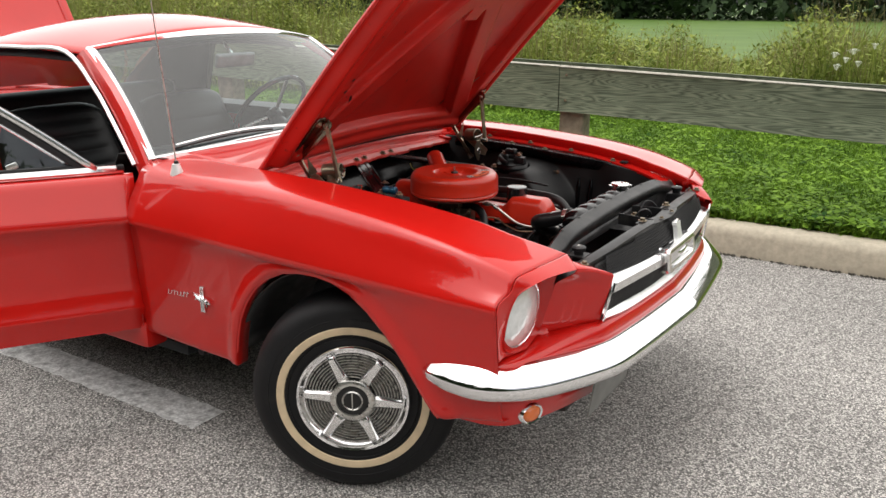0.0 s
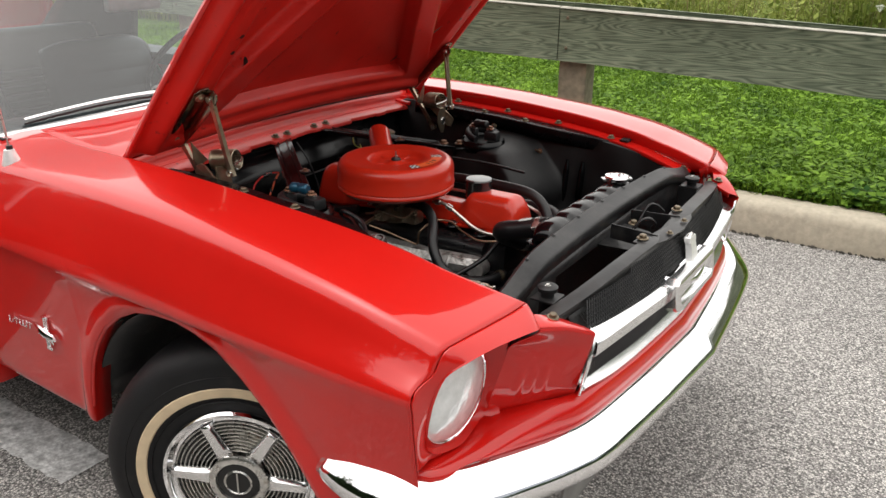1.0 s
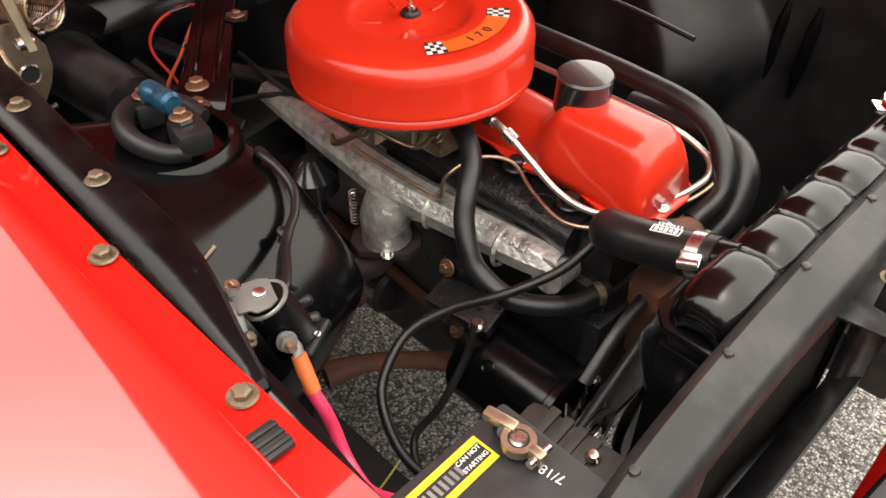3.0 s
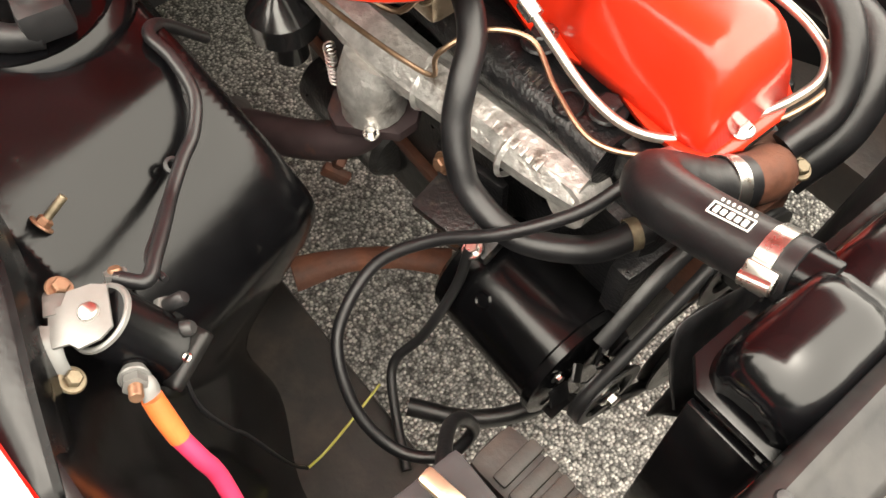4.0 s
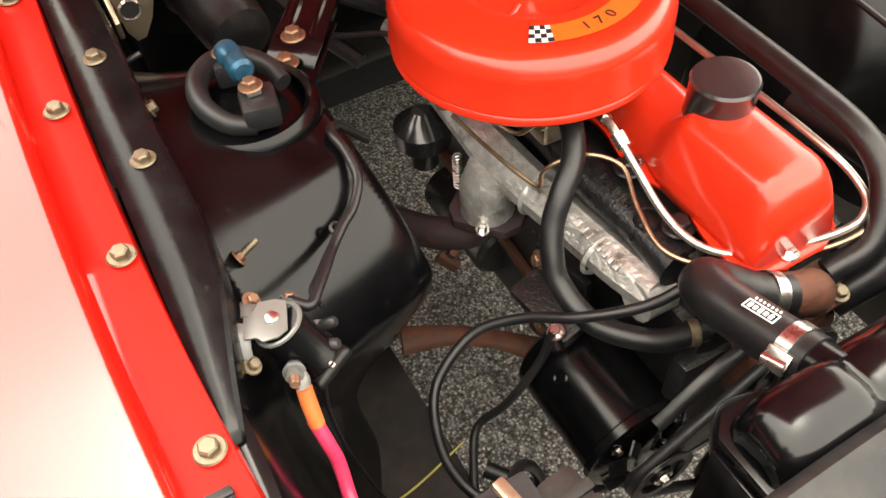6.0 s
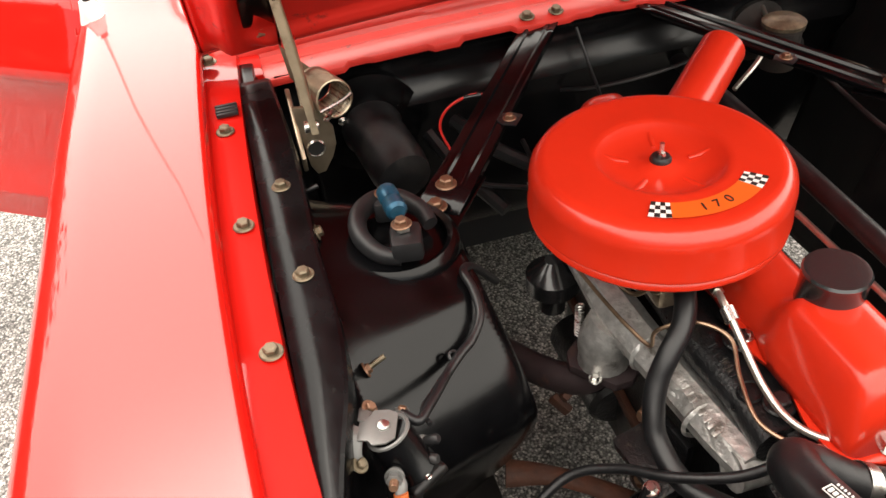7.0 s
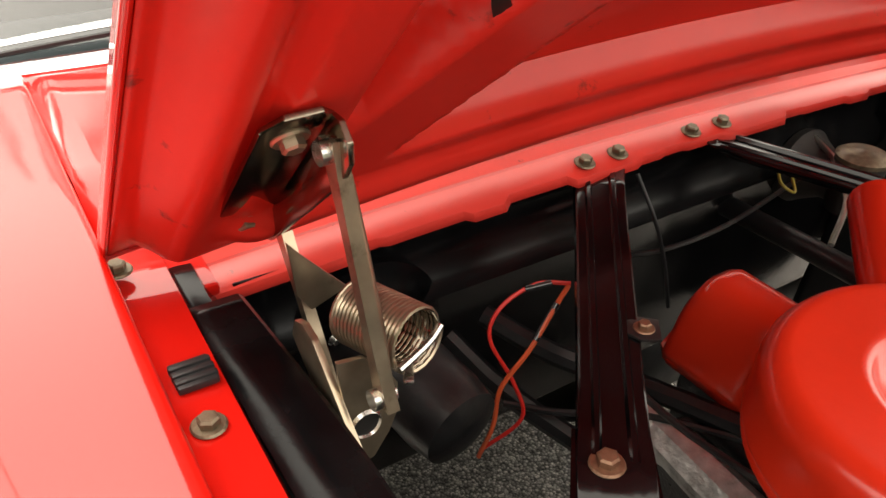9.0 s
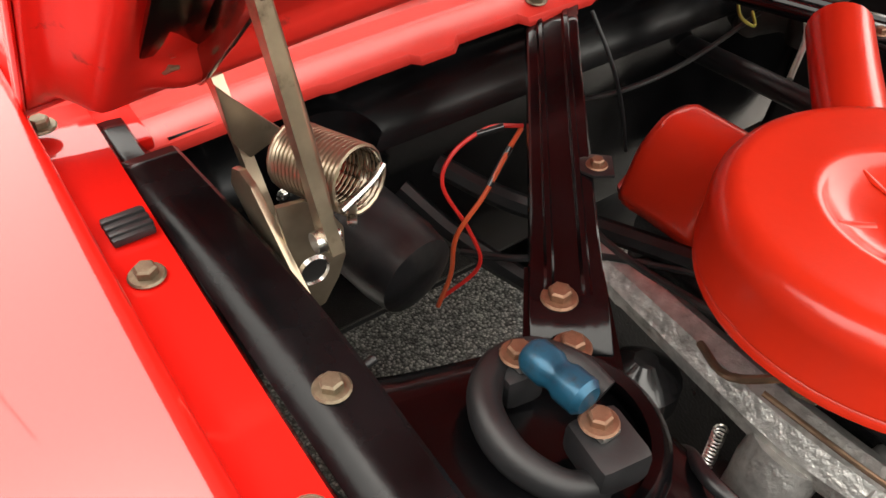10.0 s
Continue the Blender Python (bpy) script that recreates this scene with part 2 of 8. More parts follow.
def leafy(name, dark, light, scale=3.0, trans=0.25):
    m = bpy.data.materials.new(name)
    m.use_nodes = True
    n, l = m.node_tree.nodes, m.node_tree.links
    b = n["Principled BSDF"]
    b.inputs["Roughness"].default_value = 0.6
    b.inputs["Specular IOR Level"].default_value = 0.12
    g = n.new("ShaderNodeNewGeometry")
    tc = n.new("ShaderNodeTexCoord")
    t = n.new("ShaderNodeTexNoise")
    t.inputs["Scale"].default_value, t.inputs["Detail"].default_value = scale, 5
    l.new(tc.outputs["Object"], t.inputs["Vector"])
    ad = n.new("ShaderNodeMath")
    ad.operation = "MULTIPLY_ADD"
    ad.inputs[1].default_value = 0.55
    l.new(g.outputs["Random Per Island"], ad.inputs[0])
    sc = n.new("ShaderNodeMath")
    sc.operation = "MULTIPLY_ADD"
    sc.inputs[1].default_value, sc.inputs[2].default_value = 1.3, -0.42
    l.new(t.outputs["Fac"], sc.inputs[0])
    l.new(sc.outputs[0], ad.inputs[2])
    r = n.new("ShaderNodeValToRGB")
    r.color_ramp.elements[0].color, r.color_ramp.elements[1].color = (*dark, 1), (*light, 1)
    l.new(ad.outputs[0], r.inputs["Fac"])
    l.new(r.outputs["Color"], b.inputs["Base Color"])
    if trans:
        ts, mx = n.new("ShaderNodeBsdfTranslucent"), n.new("ShaderNodeMixShader")
        mx.inputs[0].default_value = trans
        l.new(r.outputs["Color"], ts.inputs["Color"])
        l.new(b.outputs[0], mx.inputs[1])
        l.new(ts.outputs[0], mx.inputs[2])
        l.new(mx.outputs[0], n["Material Output"].inputs["Surface"])
    return m


def wood():
    m = bpy.data.materials.new("greenish_weathered_wood")
    m.use_nodes = True
    n, l = m.node_tree.nodes, m.node_tree.links
    b = n["Principled BSDF"]
    b.inputs["Roughness"].default_value = 0.8
    tc, mp = n.new("ShaderNodeTexCoord"), n.new("ShaderNodeMapping")
    mp.inputs["Scale"].default_value = (0.6, 3.0, 8.0)
    l.new(tc.outputs["Object"], mp.inputs["Vector"])
    w = n.new("ShaderNodeTexNoise")
    w.inputs["Scale"].default_value, w.inputs["Detail"].default_value, w.inputs["Distortion"].default_value = 1.5, 3, 0.4
    l.new(mp.outputs[0], w.inputs["Vector"])
    mm = n.new("ShaderNodeMath")
    mm.operation = "MULTIPLY"
    mm.inputs[1].default_value = 40
    l.new(w.outputs["Fac"], mm.inputs[0])
    pp = n.new("ShaderNodeMath")
    pp.operation = "PINGPONG"
    pp.inputs[1].default_value = 1.0
    l.new(mm.outputs[0], pp.inputs[0])
    fine = n.new("ShaderNodeTexNoise")
    fine.inputs["Scale"].default_value, fine.inputs["Detail"].default_value = 5.0, 8
    l.new(tc.outputs["Object"], fine.inputs["Vector"])
    r = n.new("ShaderNodeValToRGB")
    r.color_ramp.elements[0].color, r.color_ramp.elements[1].color = (0.062, 0.083, 0.050, 1), (0.205, 0.235, 0.160, 1)
    l.new(pp.outputs[0], r.inputs["Fac"])
    mx = n.new("ShaderNodeMixRGB")
    mx.blend_type = "MULTIPLY"
    mx.inputs["Fac"].default_value = 0.6
    r2 = n.new("ShaderNodeValToRGB")
    r2.color_ramp.elements[0].position, r2.color_ramp.elements[1].position = 0.3, 0.75
    r2.color_ramp.elements[0].color, r2.color_ramp.elements[1].color = (0.5, 0.52, 0.45, 1), (1, 1, 0.95, 1)
    l.new(fine.outputs["Fac"], r2.inputs["Fac"])
    l.new(r.outputs["Color"], mx.inputs["Color1"])
    l.new(r2.outputs["Color"], mx.inputs["Color2"])
    l.new(mx.outputs[0], b.inputs["Base Color"])
    bp = n.new("ShaderNodeBump")
    bp.inputs["Strength"].default_value, bp.inputs["Distance"].default_value = 0.4, 0.003
    l.new(pp.outputs[0], bp.inputs["Height"])
    l.new(bp.outputs[0], b.inputs["Normal"])
    return m


ASPHALT = asphalt()
WOOD = wood()
POST = mat("grey_brown_post_wood", (0.20, 0.17, 0.12), 0.85, 0, 0, 0.3, 25, dirt=(0.10, 0.09, 0.06), dirt_scale=10, dirt_amount=0.5, bump=0.4, bump_scale=60)
PALE_WOOD = mat("sunbleached_wood_edge", (0.42, 0.40, 0.34), 0.85, 0, 0, 0.2, 30)
CONCRETE = mat("buff_concrete", (0.43, 0.385, 0.30), 0.85, 0, 0, 0.15, 35, dirt=(0.30, 0.27, 0.21), dirt_scale=5, dirt_amount=0.5, bump=0.5, bump_scale=140)
JOINT = mat("dark_grit_joint", (0.05, 0.045, 0.035), 0.9, 0, 0, 0.5, 60)
PAINT_LINE = mat("worn_white_line", (0.62, 0.62, 0.61), 0.8, 0, 0, 0.35, 90, dirt=(0.20, 0.195, 0.19), dirt_scale=22, dirt_amount=0.85, bump=0.5, bump_scale=180)
TURF = leafy("turf_soil", (0.035, 0.06, 0.015), (0.10, 0.17, 0.03), 2.0, 0)
# Darkest green puts the shadow between clumps into the blade colour.
GRASS = leafy("grass_blades", (0.016, 0.062, 0.007), (0.25, 0.42, 0.045), 3.2)
WEED = leafy("tall_weeds", (0.05, 0.095, 0.014), (0.38, 0.43, 0.10), 1.6)
STRAW = leafy("dry_seed_stalks", (0.13, 0.115, 0.05), (0.34, 0.30, 0.14), 1.0)
FIELD = leafy("far_hayfield", (0.035, 0.085, 0.018), (0.11, 0.18, 0.04), 0.35, 0)
FAR_TREES = leafy("far_tree_leaves", (0.020, 0.040, 0.017), (0.058, 0.095, 0.038), 0.3, 0.1)


# ---- building helpers ----
def catmull(pts, n):
    """Points along a smooth line through pts."""
    p = np.array(pts, float)
    p = np.vstack([2 * p[0] - p[1], p, 2 * p[-1] - p[-2]])
    out = []
    for i in range(1, len(p) - 2):
        for k in range(n):
            t = k / n
            out.append(0.5 * (2 * p[i] + (p[i + 1] - p[i - 1]) * t + (2 * p[i - 1] - 5 * p[i] + 4 * p[i + 1] - p[i + 2]) * t * t
                              + (3 * p[i] - p[i - 1] - 3 * p[i + 1] + p[i + 2]) * t ** 3))
    out.append(p[-2])
    return np.array(out)


def resample(pts, n):
    """n points evenly spaced along a polyline."""
    p = np.array(pts, float)
    d = np.r_[0, np.cumsum(np.linalg.norm(np.diff(p, axis=0), axis=1))]
    s = np.linspace(0, d[-1], n)
    return np.column_stack([np.interp(s, d, p[:, i]) for i in range(p.shape[1])])


def ease(x, xs, vs):
    """Smooth interpolation of vs over xs."""
    xs, vs = np.array(xs, float), np.array(vs, float)
    m = np.gradient(vs, xs)
    i = np.clip(np.searchsorted(xs, x) - 1, 0, len(xs) - 2)
    h = xs[i + 1] - xs[i]
    t = np.clip((x - xs[i]) / h, 0, 1)
    return ((2 * t ** 3 - 3 * t ** 2 + 1) * vs[i] + (t ** 3 - 2 * t ** 2 + t) * h * m[i]
            + (-2 * t ** 3 + 3 * t ** 2) * vs[i + 1] + (t ** 3 - t ** 2) * h * m[i + 1])


def add(bm, verts, faces):
    vs = [bm.verts.new(v) for v in verts]
    for f in faces:
        try:
            bm.faces.new([vs[i] for i in f])
        except ValueError:
            pass
    return bm


def sheet(rows, bm=None, closed=False, flip=False):
    """A surface over rows of points."""
    bm = bm or bmesh.new()
    rows = [np.asarray(r, float) for r in rows]
    nr, nc = len(rows), len(rows[0])
    faces = []
    for i in range(nr - 1):
        for j in range(nc - (0 if closed else 1)):
            k = (j + 1) % nc
            f = [i * nc + j, i * nc + k, (i + 1) * nc + k, (i + 1) * nc + j]
            faces.append(f[::-1] if flip else f)
    return add(bm, np.vstack(rows).tolist(), faces)


def tube(pts, r, bm=None, seg=10, smooth=6, squash=1.0):
    """A hose, wire or bar along a smooth line; r: one radius, or one for each point."""
    bm = bm or bmesh.new()
    c = catmull(pts, smooth) if smooth > 1 else np.array(pts, float)
    rad = np.full(len(c), r) if np.isscalar(r) else np.interp(np.linspace(0, 1, len(c)), np.linspace(0, 1, len(r)), r)
    tang = np.gradient(c, axis=0)
    tang /= np.linalg.norm(tang, axis=1)[:, None] + 1e-9
    up = np.cross(tang[0], (0.31, 0.2, 0.93))
    up /= np.linalg.norm(up) + 1e-9
    rows = []
    for p, t, q in zip(c, tang, rad):
        up = up - t * np.dot(up, t)
        up /= np.linalg.norm(up) + 1e-9
        side = np.cross(t, up)
        a = np.linspace(0, 2 * math.pi, seg, endpoint=False)
        rows.append(p + q * (np.outer(np.cos(a), up) + squash * np.outer(np.sin(a), side)))
    n0 = len(bm.verts)
    sheet(rows, bm, closed=True)
    bm.verts.ensure_lookup_table()
    bm.faces.new([bm.verts[n0 + i] for i in range(seg)][::-1])
    bm.faces.new([bm.verts[len(bm.verts) - seg + i] for i in range(seg)])
    return bm


def lathe(profile, m=None, bm=None, seg=32, arc=(0.0, 360.0)):
    """Turns (radius, height) pairs round z, then places them by m."""
    bm = bm or bmesh.new()
    m = m or Matrix()
    full = arc[1] - arc[0] >= 359.9
    a = np.radians(np.linspace(arc[0], arc[1], seg, endpoint=not full))
    rows = []
    for r, h in profile:
        rows.append([m @ Vector((r * math.cos(t), r * math.sin(t), h)) for t in a])
    return sheet(rows, bm, closed=full)


def block(size, m=None, bevel=0.0, bm=None, seg=2):
    """A box of that size about m's origin, with rounded edges."""
    b2 = bmesh.new()
    bmesh.ops.create_cube(b2, size=1.0)
    bmesh.ops.scale(b2, vec=size, verts=b2.verts)
    if bevel:
        bmesh.ops.bevel(b2, geom=list(b2.edges), offset=bevel, segments=seg, profile=0.6, affect="EDGES")
    bmesh.ops.transform(b2, matrix=m or Matrix(), verts=b2.verts)
    if bm is None:
        return b2
    return merge(bm, b2)


def merge(bm, b2):
    b2.verts.ensure_lookup_table()
    idx = {v: i for i, v in enumerate(b2.verts)}
    add(bm, [v.co.copy() for v in b2.verts], [[idx[v] for v in f.verts] for f in b2.faces])
    b2.free()
    return bm


def prism(outline, thick, m=None, bevel=0.0, bm=None):
    """A flat plate: outline in (x, y), thickness along z, placed by m."""
    b2 = bmesh.new()
    n = len(outline)
    vs = [b2.verts.new((x, y, -thick / 2)) for x, y in outline] + [b2.verts.new((x, y, thick / 2)) for x, y in outline]
    b2.faces.new(vs[:n][::-1])
    b2.faces.new(vs[n:])
    for i in range(n):
        b2.faces.new((vs[i], vs[(i + 1) % n], vs[n + (i + 1) % n], vs[n + i]))
    bmesh.ops.recalc_face_normals(b2, faces=b2.faces)
    if bevel:
        bmesh.ops.bevel(b2, geom=list(b2.edges), offset=bevel, segments=2, profile=0.6, affect="EDGES")
    bmesh.ops.transform(b2, matrix=m or Matrix(), verts=b2.verts)
    return b2 if bm is None else merge(bm, b2)


def axis(p, d, up=(0, 0, 1)):
    """A place at p whose z points along d."""
    d = Vector(d).normalized()
    return Matrix.Translation(p) @ d.to_track_quat("Z", "Y").to_matrix().to_4x4()


def between(p, q):
    return axis(p, Vector(q) - Vector(p)), (Vector(q) - Vector(p)).length


def rod(p, q, r, bm=None, seg=16, r2=None, chamfer=0.0):
    m, ln = between(p, q)
    r2 = r if r2 is None else r2
    c = chamfer
    prof = [(0, 0), (r - c, 0), (r, c), (r2, ln - c), (r2 - c, ln), (0, ln)] if c else [(0, 0), (r, 0), (r2, ln), (0, ln)]
    return lathe(prof, m, bm, seg)


def smooth_step(a, b, x):
    t = min(1, max(0, (x - a) / (b - a)))
    return t * t * (3 - 2 * t)


def part(name, bm, material, parent, label="", thick=0.0, smooth=True, sharp=40.0, bevel=0.0):
    """Links a bmesh as one mesh object under a thing or a part."""
    bmesh.ops.remove_doubles(bm, verts=bm.verts, dist=1e-6)
    if thick == 0.0:
        bmesh.ops.recalc_face_normals(bm, faces=bm.faces)
    me = bpy.data.meshes.new(name)
    bm.to_mesh(me)
    bm.free()
    me.materials.append(material)
    if smooth:
        me.shade_smooth()
        me.set_sharp_from_angle(angle=radians(sharp))
    ob = new(name, me)
    if parent:
        ob.parent = parent
    if thick:
        s = ob.modifiers.new("thickness", "SOLIDIFY")
        s.thickness, s.offset = thick, 0
    if bevel:
        s = ob.modifiers.new("edges", "BEVEL")
        s.width, s.segments, s.limit_method, s.angle_limit = bevel, 2, "ANGLE", radians(50)
    if label:
        ob["label"] = label
    return ob


BOLTS = {}


def bolt(p, d, parent, material=None, r=0.0075, name="bolt"):
    """A hex bolt with its toothed washer at p, its head pointing along d."""
    material = material or BRASSY
    key = (material.name, round(r, 4))
    if key not in BOLTS:
        bm = bmesh.new()
        lathe([(0, 0), (r * 1.55, 0), (r * 1.6, r * 0.12), (r * 1.45, r * 0.3), (0, r * 0.3)], None, bm, 20)
        lathe([(r * 0.98, r * 0.3), (r, r * 0.95), (r * 0.8, r * 1.15), (0, r * 1.15)], None, bm, 6)
        bmesh.ops.recalc_face_normals(bm, faces=bm.faces)
        me = bpy.data.meshes.new(name)
        bm.to_mesh(me)
        bm.free()
        me.materials.append(material)
        BOLTS[key] = me
    ob = new(name, BOLTS[key])
    ob.matrix_basis = axis(p, d) @ pose(0, 0, 0, 0, 0, random.uniform(0, 60))
    ob.parent = parent
    return ob


def letters(text, size, m, material, parent, name="lettering", depth=0.0004):
    c = bpy.data.curves.new(name, "FONT")
    c.body, c.size, c.align_x, c.align_y, c.extrude = text, size, "CENTER", "CENTER", depth
    ob = bpy.data.objects.new(name, c)
    dg = bpy.context.evaluated_depsgraph_get()
    me = bpy.data.meshes.new_from_object(ob, depsgraph=dg)
    me.materials.clear()
    me.materials.append(material)
    bpy.data.objects.remove(ob)
    o = new(name, me)
    o.matrix_basis = m
    o.parent = parent
    return o


# ---- ground, kerb, fence, plants ----
def flat(name, x0, x1, y0, y1, z, material, label, kind="structure", nx=1, ny=1):
    xs, ys = np.linspace(x0, x1, nx + 1), np.linspace(y0, y1, ny + 1)
    bm = sheet([[(x, y, z) for x in xs] for y in ys])
    ob = part(name, bm, material, None)
    return tagged(ob, label, name.replace("_", " "), kind=kind)


flat("ground", -900, 900, -900, 900, -0.06, FIELD, "wide flat green hayfield reaching the horizon")
flat("pavement", -60, 60, -60, 2.46, 0.0, ASPHALT, "coarse grey speckled asphalt of a parking lot")
flat("verge", -60, 60, 2.44, 13, 0.165, TURF, "dark soil under the mown grass verge")

prof = [(2.30, -0.02), (2.302, 0.12), (2.312, 0.15), (2.335, 0.168), (2.36, 0.172), (2.47, 0.172), (2.476, 0.166), (2.476, 0.0)]
for k in range(-8, 8):
    x0, x1 = 0.02 + 3.05 * k, 0.02 + 3.05 * (k + 1) - 0.008
    j = random.uniform(-0.003, 0.003)
    bm = sheet([[(x, y + j, z + j) for x in np.linspace(x0, x1, 9)] for y, z in prof])
    for x in (x0, x1):
        vs = [bm.verts.new((x, y + j, z + j)) for y, z in prof]
        bm.faces.new(vs)
    piece = part("kerb", bm, CONCRETE, None)
    tagged(piece, "buff concrete kerb along the edge of the lot", "kerb", group="kerb stones", kind="structure")
bm = bmesh.new()
rng = random.Random(4)
for i in range(420):
    x, s = rng.uniform(-3, 3), rng.uniform(0.006, 0.02)
    block((s, s * 0.8, s * 0.5), pose(x, 2.292 + rng.uniform(-0.008, 0.004), 0.004, rng.uniform(0, 40), rng.uniform(0, 40), rng.uniform(0, 90)), 0, bm)
tagged(part("kerb_debris", bm, JOINT, None, smooth=False), "dark grit and leaf crumbs gathered along the kerb", "debris", kind="stuff")

# worn parking line, 4 mm above the asphalt
bm = bmesh.new()
rng = random.Random(8)
xs = np.linspace(-0.71, -6.0, 160)
rows = []
for side in (-0.775, -0.625):
    rows.append([(x, side + rng.uniform(-0.006, 0.006), 0.004) for x in xs])
sheet(rows, bm)
tagged(part("parking_line", bm, PAINT_LINE, None), "worn white painted parking line on the asphalt", "road marking", kind="structure")


def fence_line(x):
    return 2.58 + (x + 0.85) * 0.07


def fence_top(x):
    return 1.015 - (x + 0.85) * 0.034


fence = tagged(new("fence"), "low wooden guard fence of broad weathered boards on square posts", "fence")
for k, (x0, x1) in enumerate(((-11.0, -7.05), (-7.045, -3.95), (-3.945, -0.905), (-0.90, 2.15), (2.155, 5.2), (5.205, 8.2))):
    for back in (0, 1):
        o = 0.19 * back
        bm = bmesh.new()
        xs = np.linspace(x0, x1, 14)
        ring = []
        sec = [(0, 0.0), (0.003, -0.003), (0.003, -0.290), (0, -0.294), (0.042, -0.294), (0.045, -0.290), (0.045, -0.003), (0.042, 0.0)]
        for x in xs:
            w = 0.003 * math.sin(3.1 * x + k)
            ring.append([(x, fence_line(x) + o + y + w, fence_top(x) + z + 0.012 * (back) + 0.3 * w) for y, z in sec])
        sheet(ring, bm, closed=True)
        for r in (ring[0], ring[-1]):
            bm.faces.new([bm.verts.new(v) for v in r])
        board = part("rail_board", bm, WOOD, fence)
        if not back:
            for dz in (-0.055, -0.22):
                bolt((x0 + 0.05, fence_line(x0) - 0.001, fence_top(x0) + dz), (0, -1, 0), board, BRASSY, 0.006)
            bm = sheet([[(x, fence_line(x) - 0.0035 + d, fence_top(x) + 0.0025 + (0.004 if d else -0.006)) for x in xs] for d in (0, 0.02)])
            part("bleached_edge", bm, PALE_WOOD, board, "pale sun-bleached top edge")
for x in (-9.9, -6.95, -3.87, -0.83, 2.22, 5.28):
    bm = block((0.17, 0.14, 1.0), pose(x, fence_line(x) + 0.118, 0.465 - 0.02, 0, 0, random.uniform(-3, 3)), 0.012)
    part("post", bm, POST, fence)


# grass, weeds
def blades(name, n, region, height, width, material, label, lean=0.5, seed=1, base=0.165, leafy_share=0.0, dens=None):
    r = np.random.RandomState(seed)
    x = r.uniform(region[0], region[1], n)
    y = region[2] + (region[3] - region[2]) * r.rand(n) ** (1.6)
    h = height * r.uniform(0.45, 1.25, n)
    if dens:
        h *= dens(x, y)
    w = width * r.uniform(0.6, 1.4, n)
    a = r.uniform(0, 2 * math.pi, n)
    b = r.uniform(0, 2 * math.pi, n)
    ln = lean * h * r.uniform(0.2, 1.1, n)
    sx, sy = np.cos(a) * w / 2, np.sin(a) * w / 2
    lx, ly = np.cos(b) * ln, np.sin(b) * ln
    z0 = np.full(n, base)
    v = np.empty((n, 5, 3))
    v[:, 0] = np.stack([x - sx, y - sy, z0], 1)
    v[:, 1] = np.stack([x + sx, y + sy, z0], 1)
    v[:, 2] = np.stack([x + sx * 0.9 + lx * 0.35, y + sy * 0.9 + ly * 0.35, z0 + h * 0.6], 1)
    v[:, 3] = np.stack([x - sx * 0.9 + lx * 0.35, y - sy * 0.9 + ly * 0.35, z0 + h * 0.6], 1)
    v[:, 4] = np.stack([x + lx, y + ly, z0 + h * (1 - 0.25 * lean)], 1)
    i = np.arange(n)[:, None] * 5
    quads = (i + np.array([[0, 1, 2, 3]])).tolist()
    tris = (i + np.array([[3, 2, 4]])).tolist()
    me = bpy.data.meshes.new(name)
    me.from_pydata(v.reshape(-1, 3).tolist(), [], quads + tris)
    me.materials.append(material)
    ob = new(name, me)
    return tagged(ob, label, name.replace("_", " "), kind="stuff")


def leaves(name, n, place, size, material, label, seed=1, flat_share=0.4, category=""):
    """Small pointed leaves scattered by place(rng, n) -> xyz."""
    r = np.random.RandomState(seed)
    p = place(r, n)
    s = size * r.uniform(0.5, 1.4, n)
    a = r.uniform(0, 2 * math.pi, n)
    t = r.uniform(-1, 1, n) * (1 - flat_share) * 1.4
    d = np.stack([np.cos(a) * np.cos(t), np.sin(a) * np.cos(t), np.sin(t)], 1)
    u = np.stack([-np.sin(a), np.cos(a), r.uniform(-0.5, 0.5, n)], 1)
    v = np.empty((n, 4, 3))
    v[:, 0] = p
    v[:, 1] = p + d * (s * 0.5)[:, None] + u * (s * 0.28)[:, None]
    v[:, 2] = p + d * s[:, None]
    v[:, 3] = p + d * (s * 0.5)[:, None] - u * (s * 0.28)[:, None]
    i = np.arange(n)[:, None] * 4
    me = bpy.data.meshes.new(name)
    me.from_pydata(v.reshape(-1, 3).tolist(), [], (i + np.array([[0, 1, 2, 3]])).tolist())
    me.materials.append(material)
    return tagged(new(name, me), label, category or name.replace("_", " "), kind="stuff")


def verge_place(r, n):
    x = r.uniform(-7, 3.2, n)
    y = 2.47 + 4.5 * r.rand(n) ** 1.8
    return np.stack([x, y, 0.165 + 0.085 * r.rand(n) ** 0.7 * (0.6 + 0.4 * np.sin(3 * x + 2 * y) ** 2)], 1)


blades("grass", 130000, (-8.5, 3.4, 2.465, 7.6), 0.085, 0.006, GRASS, "bright green rough-mown grass of the verge", 0.9, 3)
leaves("clover", 70000, verge_place, 0.046, GRASS, "clover and broad small weeds among the grass", 5, 0.7)


def tall(x, y):
    return 0.80 + 0.20 * np.sin(1.3 * x + 0.7) + 0.16 * np.sin(3.7 * x + y) + np.clip((-x - 6) * 0.12, 0, 0.8)


blades("tall_grass", 34000, (-24, 4.5, 6.3, 12.0), 1.0, 0.010, WEED, "tall rank grass and weeds behind the fence", 0.4, 11, 0.165, 0, tall)
blades("dry_stalks", 11000, (-22, 4.5, 6.4, 11.0), 1.2, 0.007, STRAW, "dry straw-coloured seed stalks standing in the weeds", 0.25, 13, 0.165, 0, tall)


